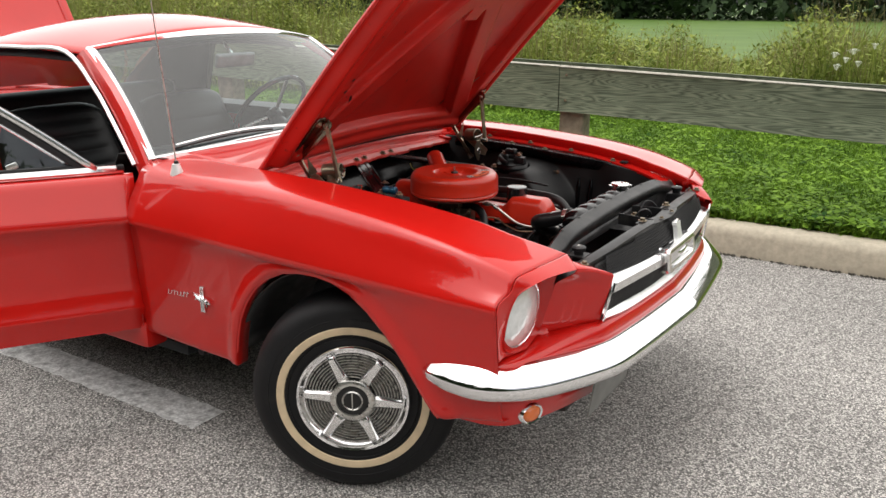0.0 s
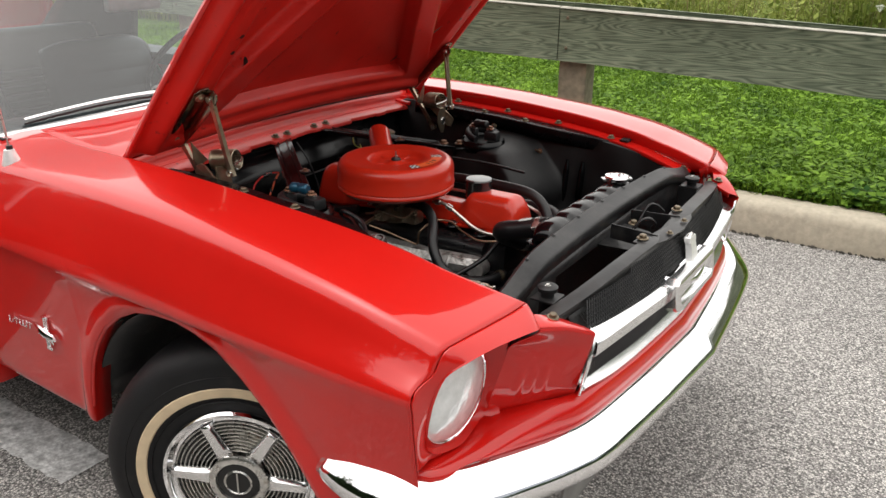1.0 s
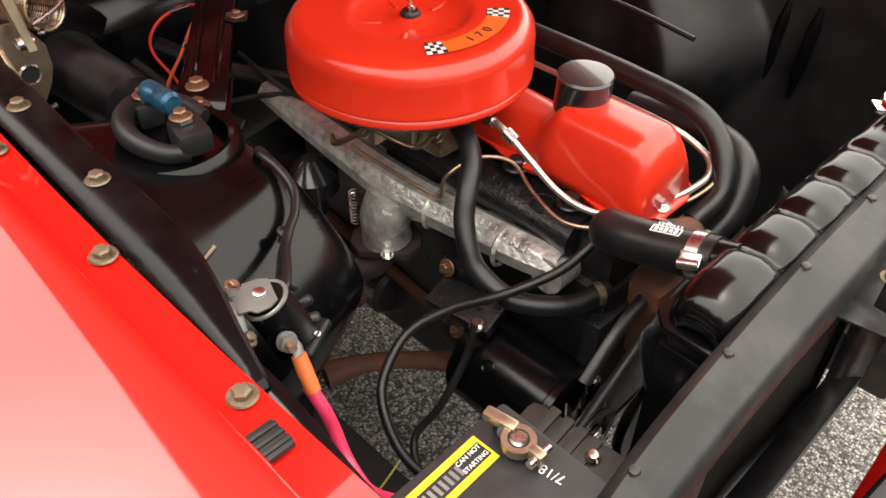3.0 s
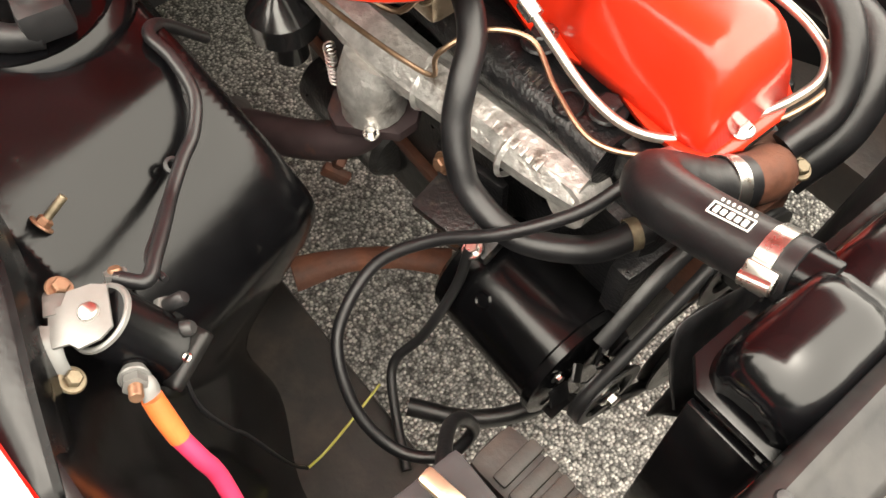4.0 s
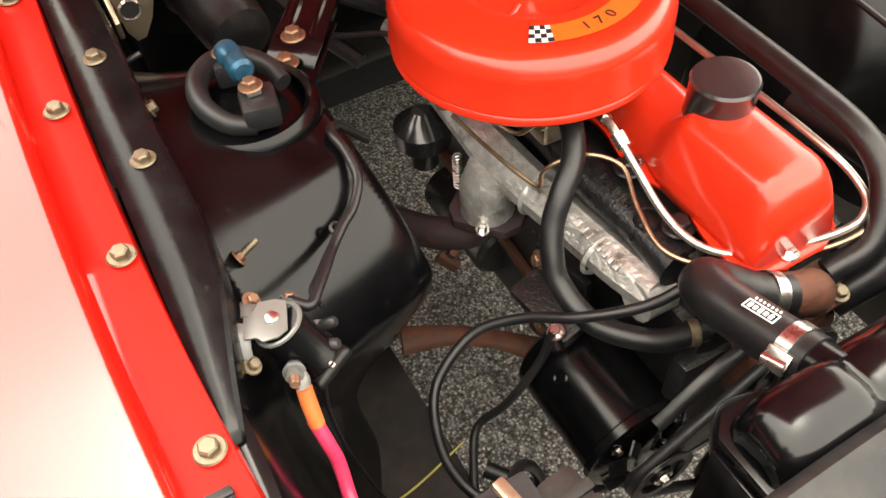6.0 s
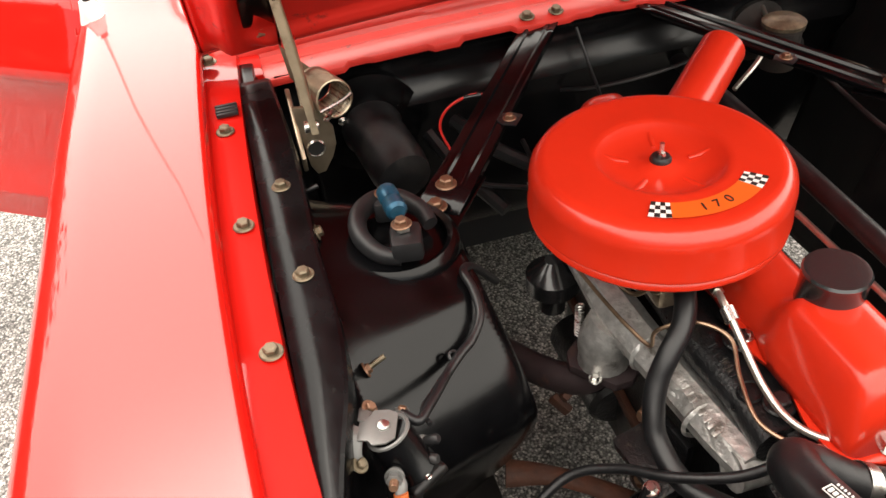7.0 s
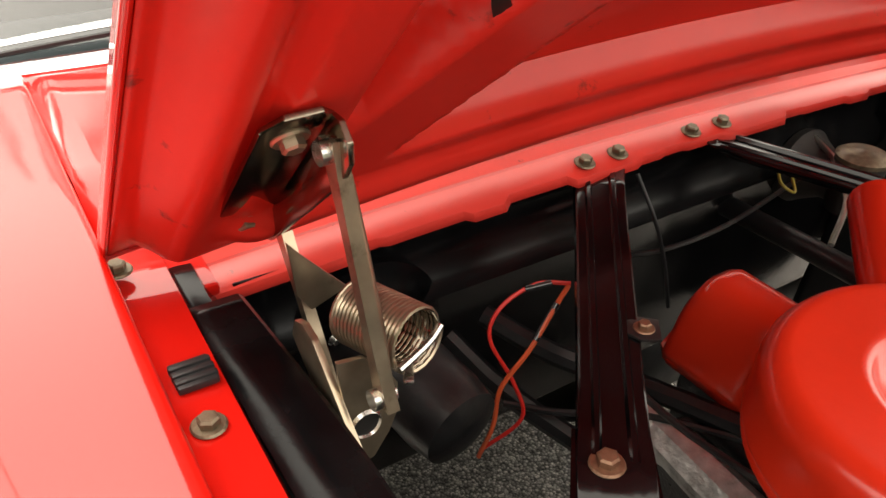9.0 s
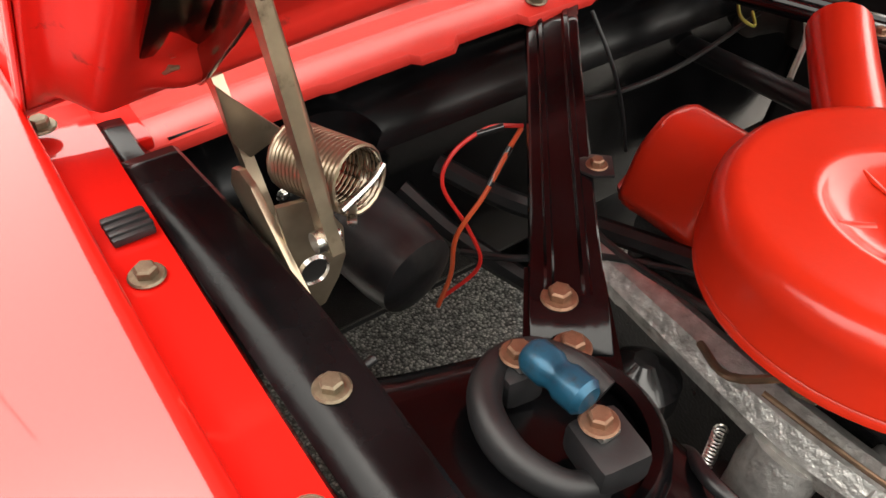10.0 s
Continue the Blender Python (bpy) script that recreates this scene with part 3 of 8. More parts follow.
def weed_place(r, n):
    k = 1500
    cx, cy = r.uniform(-23, 4.3, k), 6.3 + 5.0 * r.rand(k) ** 1.4
    ch = 0.95 * tall(cx, cy) * r.uniform(0.5, 1.3, k)
    i = r.randint(0, k, n)
    f = r.rand(n)
    sp = 0.16 * (1 - 0.6 * f)
    return np.stack([cx[i] + r.normal(0, 1, n) * sp, cy[i] + r.normal(0, 1, n) * sp, 0.17 + ch[i] * (0.15 + 0.85 * f)], 1)


leaves("weed_leaves", 210000, weed_place, 0.065, WEED, "leafy wild weeds growing behind the fence", 17, 0.3)
leaves("goldenrod", 16000, lambda r, n: weed_place(r, n) + np.array([0, 0.3, 0.12]), 0.022, STRAW, "pale seed heads over the weeds", 19, 0.2)

# white umbels of wild carrot
bm, stems = bmesh.new(), bmesh.new()
FLOWER = mat("white_umbel", (0.75, 0.76, 0.68), 0.8, 0, 0, 0.1, 80)
rng = random.Random(5)
for x, y, z in ((0.36, 5.6, 1.00), (0.50, 5.7, 1.03), (0.56, 5.6, 0.93), (0.44, 5.75, 0.95), (0.66, 5.7, 1.08), (0.40, 5.55, 0.90)):
    for i in range(26):
        q = (rng.gauss(0, 0.016), rng.gauss(0, 0.016))
        lathe([(0, 0.003), (0.005, 0.001), (0, -0.002)], pose(x + q[0], y + q[1], z + rng.uniform(-0.004, 0.004) - 6 * (q[0] ** 2 + q[1] ** 2)), bm, 6)
        tube([(x, y, z - 0.05), (x + q[0], y + q[1], z - 0.004)], 0.0008, bm, 3, 1)
    tube([(x + 0.01, y, 0.16), (x, y, z - 0.05)], 0.0013, stems, 5, 1)
carrot = tagged(part("wild_carrot", bm, FLOWER, None), "white flat-topped wild carrot flowers on thin stems", "wild flower", kind="stuff")
part("carrot_stems", stems, WEED, carrot)


def wood_place(r, n):
    k = 900
    a = r.uniform(0, 2 * math.pi, k)
    d = 82 + r.uniform(-6, 14, k)
    cx, cy, cz = d * np.cos(a) - 20, d * np.sin(a), 13 * r.rand(k) ** 1.25
    i = r.randint(0, k, n)
    p = np.stack([cx[i], cy[i], cz[i]], 1) + r.normal(0, 1, (n, 3)) * np.array([2.4, 2.4, 1.9])
    p[:, 2] = np.abs(p[:, 2])
    return p


# Tree line carried on round the unseen sides to darken reflections in the paint.
leaves("far_woods", 260000, wood_place, 0.95, FAR_TREES, "dark line of trees at the far edge of the field", 23, 0.2, "trees")
bm = bmesh.new()
rng = random.Random(6)
for i in range(90):
    a, d = rng.uniform(0, 6.283), 84 + rng.uniform(-4, 10)
    x, y = d * math.cos(a) - 20, d * math.sin(a)
    tube([(x, y, -0.1), (x + rng.uniform(-0.4, 0.4), y, 4), (x + rng.uniform(-1, 1), y, 9)], [0.35, 0.2, 0.1], bm, 6, 2)
tagged(part("far_trunks", bm, POST, None), "dim trunks within the far tree line", "trees", kind="stuff")


# Trees added out of view to darken reflections in the car's right side.
def unseen_place(r, n):
    k = 760
    a = np.radians(r.uniform(-152, -38, k))
    d = 34 + r.uniform(-4, 9, k)
    top = (17 + 2.5 * np.sin(a * 9) + 1.5 * np.sin(a * 23)) * np.clip(np.minimum((np.degrees(a) + 154) / 12, (-34 - np.degrees(a)) / 22), 0.15, 1)
    cx, cy, cz = d * np.cos(a), d * np.sin(a), 1.0 + top * r.rand(k)
    i = r.randint(0, k, n)
    p = np.stack([cx[i], cy[i], cz[i]], 1) + r.normal(0, 1, (n, 3)) * np.array([1.7, 1.7, 1.2])
    p[:, 2] = np.abs(p[:, 2])
    return p


leaves("unseen_woods", 110000, unseen_place, 0.9, FAR_TREES, "unseen trees added to darken reflections in the car", 29, 0.2, "trees")
bm = bmesh.new()
for i in range(26):
    a, d = math.radians(rng.uniform(-148, -50)), 36 + rng.uniform(-3, 6)
    x, y = d * math.cos(a), d * math.sin(a)
    tube([(x, y, -0.1), (x + rng.uniform(-0.3, 0.3), y, 5), (x + rng.uniform(-0.8, 0.8), y, 13)], [0.32, 0.2, 0.08], bm, 6, 2)
tagged(part("unseen_trunks", bm, POST, None), "trunks of the added unseen trees", "trees", kind="stuff")
tagged(part("hay_bale", lathe([(0, 0), (0.72, 0), (0.8, 0.08), (0.8, 1.32), (0.72, 1.4), (0, 1.4)], pose(-0.6, 50, 0.72, 0, 90, 20), None, 28),
                   STRAW, None), "round straw-coloured hay bale lying in the far field", "hay bale")


# ---- the car: red two-door coupe of the mid sixties; x forward, right side at -y ----
car = tagged(new("car"), "bright red sixties coupe with its hood and passenger door open", "car")


def bottom_edge(x):
    """Lower edge of the front fender, with the wheel arch."""
    low = float(ease(x, [-0.9, -0.42, 0.30, 0.5], [0.35, 0.335, 0.365, 0.40]))
    arch = float(np.interp(x, [-0.413, -0.408, -0.40, -0.38, -0.35, -0.314, -0.26, -0.2, -0.14, -0.075, -0.015, 0.042, 0.1, 0.153, 0.2, 0.243, 0.29, 0.322, 0.332],
                           [0.33, 0.38, 0.43, 0.502, 0.559, 0.606, 0.649, 0.677, 0.688, 0.690, 0.682, 0.661, 0.622, 0.575, 0.524, 0.468, 0.404, 0.368, 0.33]))
    return max(low, arch)


def flange_z(x):
    return float(ease(x, [-0.9, -0.6, -0.3, 0.0, 0.2, 0.35, 0.47, 0.55], [0.882, 0.884, 0.880, 0.862, 0.842, 0.816, 0.782, 0.757]))


def crease_z(x):
    return float(ease(x, [-3.8, -0.86, -0.24, 0.20, 0.5], [0.76, 0.734, 0.717, 0.706, 0.698]))


def pull(x):
    """How far the body side draws in towards the nose."""
    return float(ease(x, [-0.9, 0.1, 0.3, 0.42, 0.52], [0, 0, 0.002, 0.006, 0.014]))


def rise(x):
    """Lift of the fender top and cowl towards the windscreen."""
    return 0.021 * max(0.0, (-0.62 - x) / 0.23) ** 2


ARCH = np.array([(x, bottom_edge(x)) for x in np.r_[np.linspace(-0.413, -0.38, 30), np.linspace(-0.375, 0.332, 120)]])


def flare(x, z):
    """Outward roll of the body side round the wheel arch."""
    d = float(np.min(np.hypot(ARCH[:, 0] - x, ARCH[:, 1] - z)))
    return 0.015 * (1 - smooth_step(0.010, 0.058, d))


def fender_section(x, h=0.0):
    f, c, b, p = flange_z(x), crease_z(x), bottom_edge(x), pull(x)
    hh, gap, soft = c - b, f - 0.046 - c, smooth_step(0.0, 0.42, x)
    i = float(ease(x, [-0.9, 0.30, 0.42, 0.52], [0, 0, 0.010, 0.040]))
    u, o = rise(x), float(ease(x, [-0.9, -0.1, 0.38, 0.52], [-0.008, 0.0, 0.010, 0.004]))
    rows = [(0.584 - i, f - 0.016), (0.5843 - i, f + 0.010 + u), (0.5852 - i, f + 0.0195 + u), (0.5872 - i, f + 0.0232 + u), (0.5900 - i, f + 0.0238 + u), (0.596 - i, f + 0.0236 + u), (0.62 - i * 0.7, f + 0.0224 + 0.0025 * h + u), (0.65 - i * 0.35, f + 0.0211 + 0.0045 * h + u * 0.92), (0.68, f + 0.0199 + 0.0065 * h + u * 0.85), (0.725 - p * 0.6, f + 0.0180 + 0.008 * h + u * 0.6),
            (0.757 + o - p * 0.8, f + 0.0150 + 0.008 * h + u * 0.25), (0.772 + o - p, f + 0.009 + 0.005 * h), (0.782 + o - p, f - 0.004 + 0.003 * h), (0.792 + 0.8 * o - p, f - 0.027), (0.813 - p, c + 0.02 + gap * 0.60),
            (0.829 - p, c + 0.02 + gap * 0.24), (0.838 - p, c + 0.02), (0.841 - p, c + 0.008), (0.839 - p + 0.001 * soft, c - 0.001), (0.831 - p + 0.0065 * soft, c - 0.008),
            (0.825 - p + 0.0095 * soft, b + hh * 0.86 - 0.006)]
    for k in (0.77, 0.68, 0.60, 0.52, 0.45, 0.38, 0.31, 0.24, 0.18, 0.13, 0.085, 0.045):
        z = b + hh * k
        rows.append((float(np.interp(k, [0, 0.10, 0.24, 0.45, 0.68, 0.86], [0.808, 0.810, 0.813, 0.817, 0.820, 0.825])) - p + 0.010 * soft * smooth_step(0.15, 0.86, k) + flare(x, z) * smooth_step(0.0, 0.03, c - z), z))
    e = flare(x, b) - 0.002
    return rows + [(0.808 - p + e, b + 0.005), (0.803 - p + e, b), (0.775 - p, b + 0.002)]


def fender_row(x, s):
    """One cross line of the fender, its front end drawn forward along the top and drooping a little."""
    k = max(0.0, (x - 0.40) / 0.10)
    ahead = [float(np.interp(y, [0.54, 0.60, 0.66, 0.70, 0.74, 0.78, 0.81], [0.050, 0.045, 0.035, 0.028, 0.019, 0.008, -0.006])) for y, z in fender_section(x)]
    return [(x + k * a, s * y, z - 0.006 * k * k * smooth_step(0.72, 0.77, z)) for a, (y, z) in zip(ahead, fender_section(x, 0.0 if s < 0 else 1.0))]


FENDER_X = sorted(set(np.round(np.r_[np.linspace(-0.85, -0.50, 9), np.linspace(-0.485, -0.435, 6), np.linspace(-0.43, -0.37, 20), np.linspace(-0.36, 0.34, 72), np.linspace(0.35, 0.50, 16)], 4)))
for s in (-1, 1):
    side = "right" if s < 0 else "left"
    bm = sheet([fender_row(x, s) for x in FENDER_X])
    fender = part("fender", bm, RED, car, thick=0.0025, sharp=60)
    # bolt flange along the hood opening
    xs = np.linspace(-0.53, 0.50, 30)
    bm = sheet([[(x, s * (y - float(ease(x, [-0.9, 0.34, 0.52], [0, 0, 0.022]))), flange_z(x) + d) for y, d in ((0.588, -0.003), (0.583, -0.008), (0.56, -0.010), (0.538, -0.011), (0.534, -0.02))] for x in xs])
    part("fender_flange", bm, RED, fender, thick=0.002)
    for x, y in ((-0.491, 0.584), (-0.308, 0.576), (-0.115, 0.572), (0.069, 0.566), (0.248, 0.560), (0.480, 0.545)):
        bolt((x, s * y, flange_z(x) - 0.008 if x > -0.4 else flange_z(x)), (0, 0, 1), fender)
    for x in (-0.355, 0.29):
        m = pose(x, s * 0.570, flange_z(x) - 0.005)
        bm = block((0.028, 0.028, 0.006), m, 0.002)
        for k in (-0.012, 0, 0.012):
            block((0.005, 0.029, 0.007), m @ pose(k * 0.65, 0, 0.0015), 0.002, bm)
        part("rubber_bumper", bm, RUBBER, fender, "black ribbed rubber hood bumper")
    arch = [(x, s * (0.8175 - pull(x)), bottom_edge(x) + 0.002) for x in np.linspace(-0.408, 0.325, 60)]
    part("arch_lip", tube(arch, 0.0050, None, 10, 1), RED, fender)
    # wheel well
    bm = bmesh.new()
    a = np.radians(np.linspace(8, 172, 22))
    sheet([[(-0.045 + 0.375 * math.cos(t), s * y, 0.325 + 0.375 * math.sin(t)) for t in a] for y in (0.80, 0.66, 0.50)], bm)
    part("wheel_well", bm, BLACK_OLD, fender, thick=0.003)


# fender badge with horse bar and script bars
def badge(s):
    m = pose(-0.541, s * 0.824, 0.531, 90, 0, 0 if s < 0 else 180)
    bm = bmesh.new()
    for dx in (-0.006, 0, 0.006):
        block((0.0046, 0.080, 0.006), m @ pose(dx, 0, 0), 0.0015, bm)
    for dy in (-0.040, 0.040):
        block((0.022, 0.006, 0.006), m @ pose(0, dy, 0), 0.002, bm)
    tube([m @ Vector(p) for p in ((-0.036, 0.016, 0.005), (-0.018, 0.010, 0.007), (0.006, 0.002, 0.008), (0.026, -0.002, 0.006), (0.036, -0.010, 0.004))], [0.003, 0.007, 0.009, 0.007, 0.003], bm, 8)
    for a, b in (((-0.012, 0.006), (-0.028, -0.006)), ((0.018, -0.002), (0.026, -0.020))):
        tube([m @ Vector((*a, 0.006)), m @ Vector((*b, 0.005))], [0.004, 0.0022], bm, 6, 1)
    emblem = part("badge", bm, CHROME, car, "small chrome tri-bar badge")
    bm = bmesh.new()
    rng = random.Random(2)
    for i in range(7):
        x = -0.155 + i * 0.0145
        block((0.0035, 0.016 + rng.uniform(-0.004, 0.004), 0.004), m @ pose(x, -0.004 + i * 0.001, 0.001, 0, 0, -12), 0.001, bm)
        block((0.009, 0.003, 0.004), m @ pose(x + 0.006, -0.004 + i * 0.001 + rng.choice((-0.006, 0.006)), 0.001), 0.001, bm)
    part("script_bars", bm, CHROME, emblem, "thin chrome script shown as bars")


badge(-1)
badge(1)


# ---- nose: headlight buckets, gill panels, grille, bumper, valance ----
for s in (-1, 1):
    seam = [(0.525, 0.548, 0.781), (0.515, 0.62, 0.790), (0.508, 0.70, 0.794), (0.503, 0.755, 0.790), (0.499, 0.780, 0.772), (0.494, 0.798, 0.735), (0.490, 0.814, 0.70), (0.488, 0.806, 0.65),
            (0.488, 0.800, 0.60), (0.490, 0.780, 0.570), (0.50, 0.72, 0.562), (0.515, 0.66, 0.565), (0.53, 0.60, 0.575), (0.510, 0.585, 0.62), (0.522, 0.56, 0.70), (0.53, 0.548, 0.75)]
    brow = [(0.592, 0.574, 0.762), (0.586, 0.625, 0.768), (0.569, 0.69, 0.769), (0.550, 0.740, 0.760), (0.524, 0.768, 0.738), (0.510, 0.780, 0.70), (0.502, 0.785, 0.66), (0.498, 0.787, 0.625),
            (0.497, 0.784, 0.597), (0.502, 0.762, 0.578), (0.515, 0.71, 0.571), (0.510, 0.655, 0.574), (0.508, 0.616, 0.582), (0.518, 0.606, 0.63), (0.535, 0.597, 0.70), (0.546, 0.590, 0.745)]
    rim = [(0.495, 0.703 - 0.094 * math.cos(radians(a)), 0.667 + 0.094 * math.sin(radians(a))) for a in (35, 65, 90, 115, 140, 160, 178, 195, 215, 235, 260, 290, 320, 345, 365, 380)]
    loops = []
    for lp in (seam, brow, rim):
        c = catmull(lp[-2:] + lp + lp[:3], 6)[12:12 + 96]
        loops.append(c * np.array((1, s, 1)))
    a, b, c = loops
    # the outer half of the bucket meets the fender edge
    edge = resample(np.array(fender_row(0.50, s))[3:], 400)
    for k in range(54):
        if a[k][2] > 0.572:
            a[k] = edge[np.argmin(np.hypot(edge[:, 1] - a[k][1], edge[:, 2] - a[k][2]))] + (0.002, 0, 0)
    rows = [a, a * 0.92 + b * 0.08, a * 0.5 + b * 0.5 + np.array((0.0, s * 0.001, 0.001)), b + np.array((-0.004, 0, 0)), b * 0.97 + c * 0.03, b * 0.9 + c * 0.1 + np.array((-0.005, 0, 0)), b * 0.5 + c * 0.5 + np.array((-0.008, 0, 0)), c, c + np.array((-0.02, 0, 0))]
    bm = sheet(rows, closed=True)
    bucket = part("headlight_bucket", bm, RED, car, thick=0.002, sharp=50)
    lm = axis((0.492, s * 0.703, 0.667), (1, s * 0.06, -0.02))
    bm = lathe([(0.0905, -0.01), (0.0905, 0.004), (0.085, 0.010), (0.075, 0.016), (0.055, 0.022), (0.03, 0.026), (0.0, 0.027)], lm, None, 40)
    lamp = part("headlight", bm, LAMP_GLASS, bucket, "round clear ribbed glass sealed-beam headlight")
    bm = lathe([(0.0895, 0.006), (0.0912, 0.0085), (0.0935, 0.006), (0.094, -0.006)], lm, None, 40)
    part("headlight_ring", bm, CHROME, lamp)
    # gill panel between headlight and grille opening
    A, C = np.array((0.550, s * 0.588, 0.762)), np.array((0.657, s * 0.486, 0.731))
    Ab, Cb = np.array((0.503, s * 0.613, 0.576)), np.array((0.622, s * 0.478, 0.591))
    tip = np.array((0.041, -s * 0.013, -0.002))
    rows = []
    for t in np.linspace(0, 1, 44):
        top = A + (C - A) * t + np.array((0, 0, 0.006 * math.sin(math.pi * t)))
        low = Ab + (Cb - Ab) * t
        gill = 0.0035 * sum(smooth_step(0.07, 0.0, abs(t - g)) for g in (0.28, 0.42, 0.56))
        col = []
        for u in np.linspace(0, 1, 26):
            p = top + (low - top) * u + tip * (1 - t) * (1 - smooth_step(0.0, 0.26, u))
            inn = smooth_step(0.45, 0.62, u) * smooth_step(0.95, 0.80, u)
            col.append(p + np.array((gill * inn, -s * gill * inn * 0.3, 0)))
        rows.append(col)
    panel = part("gill_panel", sheet(rows), RED, bucket, thick=0.002, sharp=35)
    front = np.array([r[0] for r in rows])
    back = resample(np.array([(0.558, s * 0.562, 0.771), (0.566, s * 0.546, 0.770), (0.574, s * 0.528, 0.763), (0.578, s * 0.512, 0.757), (0.600, s * 0.496, 0.748), (0.632, s * 0.484, 0.739)]), 44)
    part("panel_top", sheet([front, front * 0.88 + back * 0.12 + (0, 0, 0.003), front * 0.5 + back * 0.5 + (0, 0, 0.002), back, back + (-0.002, -s * 0.002, -0.012)]), RED, panel, thick=0.0015)


# red apron between grille and bumper
def rail(pts):
    p = catmull(pts, 8)
    q = p[::-1] * np.array([1, -1, 1])
    return resample(np.vstack([p, q[1:]]), 81)


r_top = rail([(0.462, -0.800, 0.560), (0.484, -0.760, 0.566), (0.496, -0.68, 0.570), (0.500, -0.615, 0.579), (0.556, -0.55, 0.586), (0.622, -0.478, 0.595), (0.656, -0.25, 0.588), (0.668, 0, 0.585)])
r_mid = rail([(0.468, -0.812, 0.550), (0.515, -0.785, 0.551), (0.548, -0.71, 0.557), (0.578, -0.61, 0.566), (0.610, -0.54, 0.574), (0.642, -0.475, 0.581), (0.668, -0.25, 0.577), (0.682, 0, 0.575)])
r_low = rail([(0.455, -0.810, 0.535), (0.514, -0.782, 0.530), (0.552, -0.705, 0.526), (0.586, -0.605, 0.526), (0.620, -0.53, 0.528), (0.650, -0.465, 0.530), (0.675, -0.25, 0.530), (0.690, 0, 0.530)])
r_in = rail([(0.44, -0.79, 0.50), (0.50, -0.75, 0.50), (0.56, -0.66, 0.50), (0.59, -0.55, 0.50), (0.61, -0.45, 0.50), (0.64, -0.25, 0.50), (0.66, 0, 0.50)])
part("nose_apron", sheet([r_top, r_top * 0.25 + r_mid * 0.75 + (0, 0, 0.003), r_mid, r_mid * 0.7 + r_low * 0.3 + (0.004, 0, 0), r_low, r_in]), RED, car, thick=0.002, sharp=60)
# lower valance
v0 = rail([(0.36, -0.803, 0.50), (0.46, -0.79, 0.50), (0.54, -0.70, 0.50), (0.60, -0.50, 0.495), (0.63, -0.25, 0.49), (0.645, 0, 0.49)])
v1 = rail([(0.36, -0.803, 0.43), (0.485, -0.795, 0.43), (0.548, -0.725, 0.43), (0.605, -0.50, 0.42), (0.635, -0.25, 0.41), (0.65, 0, 0.41)])
v2 = rail([(0.34, -0.79, 0.37), (0.470, -0.785, 0.378), (0.536, -0.715, 0.378), (0.58, -0.50, 0.355), (0.61, -0.25, 0.345), (0.62, 0, 0.345)])
v3 = rail([(0.33, -0.76, 0.365), (0.43, -0.74, 0.37), (0.49, -0.65, 0.367), (0.53, -0.50, 0.35), (0.56, -0.25, 0.34), (0.57, 0, 0.34)])
valance = part("front_valance", sheet([v0, v1, v2, v3]), RED, car, thick=0.002, sharp=60)
for s in (-1, 1):
    m = axis((0.545, s * 0.724, 0.408), (1, s * 0.42, -0.05))
    bm = lathe([(0.0, 0.012), (0.02, 0.012), (0.028, 0.006), (0.031, -0.004)], m @ Matrix.Diagonal((1.0, 0.8, 1, 1)), None, 28)
    lens = part("turn_signal", bm, AMBER, valance, "round amber turn-signal lens")
    bm = lathe([(0.028, 0.008), (0.033, 0.010), (0.037, 0.004), (0.037, -0.01)], m @ Matrix.Diagonal((1.0, 0.8, 1, 1)), None, 28)
    part("signal_bezel", bm, CHROME, lens)

# chrome bumper
bp = catmull([(0.285, -0.826), (0.36, -0.846), (0.45, -0.848), (0.525, -0.815), (0.590, -0.748), (0.642, -0.66), (0.683, -0.575), (0.708, -0.50), (0.722, -0.40), (0.737, -0.25), (0.750, -0.09), (0.757, 0)], 7)
bp = np.vstack([bp, (bp[::-1] * (1, -1))[1:]])
bp = resample(bp, 121)
tg = np.gradient(bp, axis=0)
nrm = np.column_stack([tg[:, 1], -tg[:, 0]])
nrm /= np.linalg.norm(nrm, axis=1)[:, None]
nrm *= np.sign(nrm[:, 0] + 0.35 * np.sign(bp[:, 1]) * nrm[:, 1])[:, None]
sec = [(-0.102, 0.002), (-0.100, 0.013), (-0.096, 0.022), (-0.090, 0.0295), (-0.082, 0.0355), (-0.073, 0.0402), (-0.063, 0.0438), (-0.053, 0.0462), (-0.043, 0.0455), (-0.032, 0.0375), (-0.018, 0.025), (-0.004, 0.012), (0.003, 0.003), (0.0050, -0.006), (0.0035, -0.018), (-0.002, -0.030), (-0.010, -0.038), (-0.022, -0.043), (-0.05, -0.045)]
rows = []
for i, (p, n) in enumerate(zip(bp, nrm)):
    u = min(i, len(bp) - 1 - i) / (len(bp) - 1) * 2
    taper = min(1, 0.55 + 0.45 * (min(1, u / 0.07)) ** 0.5)
    zc = 0.502 + 0.004 * min(1, u / 0.2)
    rows.append([(p[0] + n[0] * a * taper, p[1] + n[1] * a * taper, zc + b * taper) for a, b in sec])
bumper = part("front_bumper", sheet(rows), CHROME, car, "bright chrome wrap-around front bumper", thick=0.003, sharp=70)
for i in (27, 43, len(bp) - 44, len(bp) - 28):
    p, n = bp[i], nrm[i]
    bm = lathe([(0, 0.003), (0.006, 0.0027), (0.009, 0.001), (0.010, -0.003)], axis((p[0] - n[0] * 0.034, p[1] - n[1] * 0.034, 0.539), (n[0] * 0.7, n[1] * 0.7, 1.0)), None, 20)
    part("bumper_bolt", bm, CHROME, bumper)
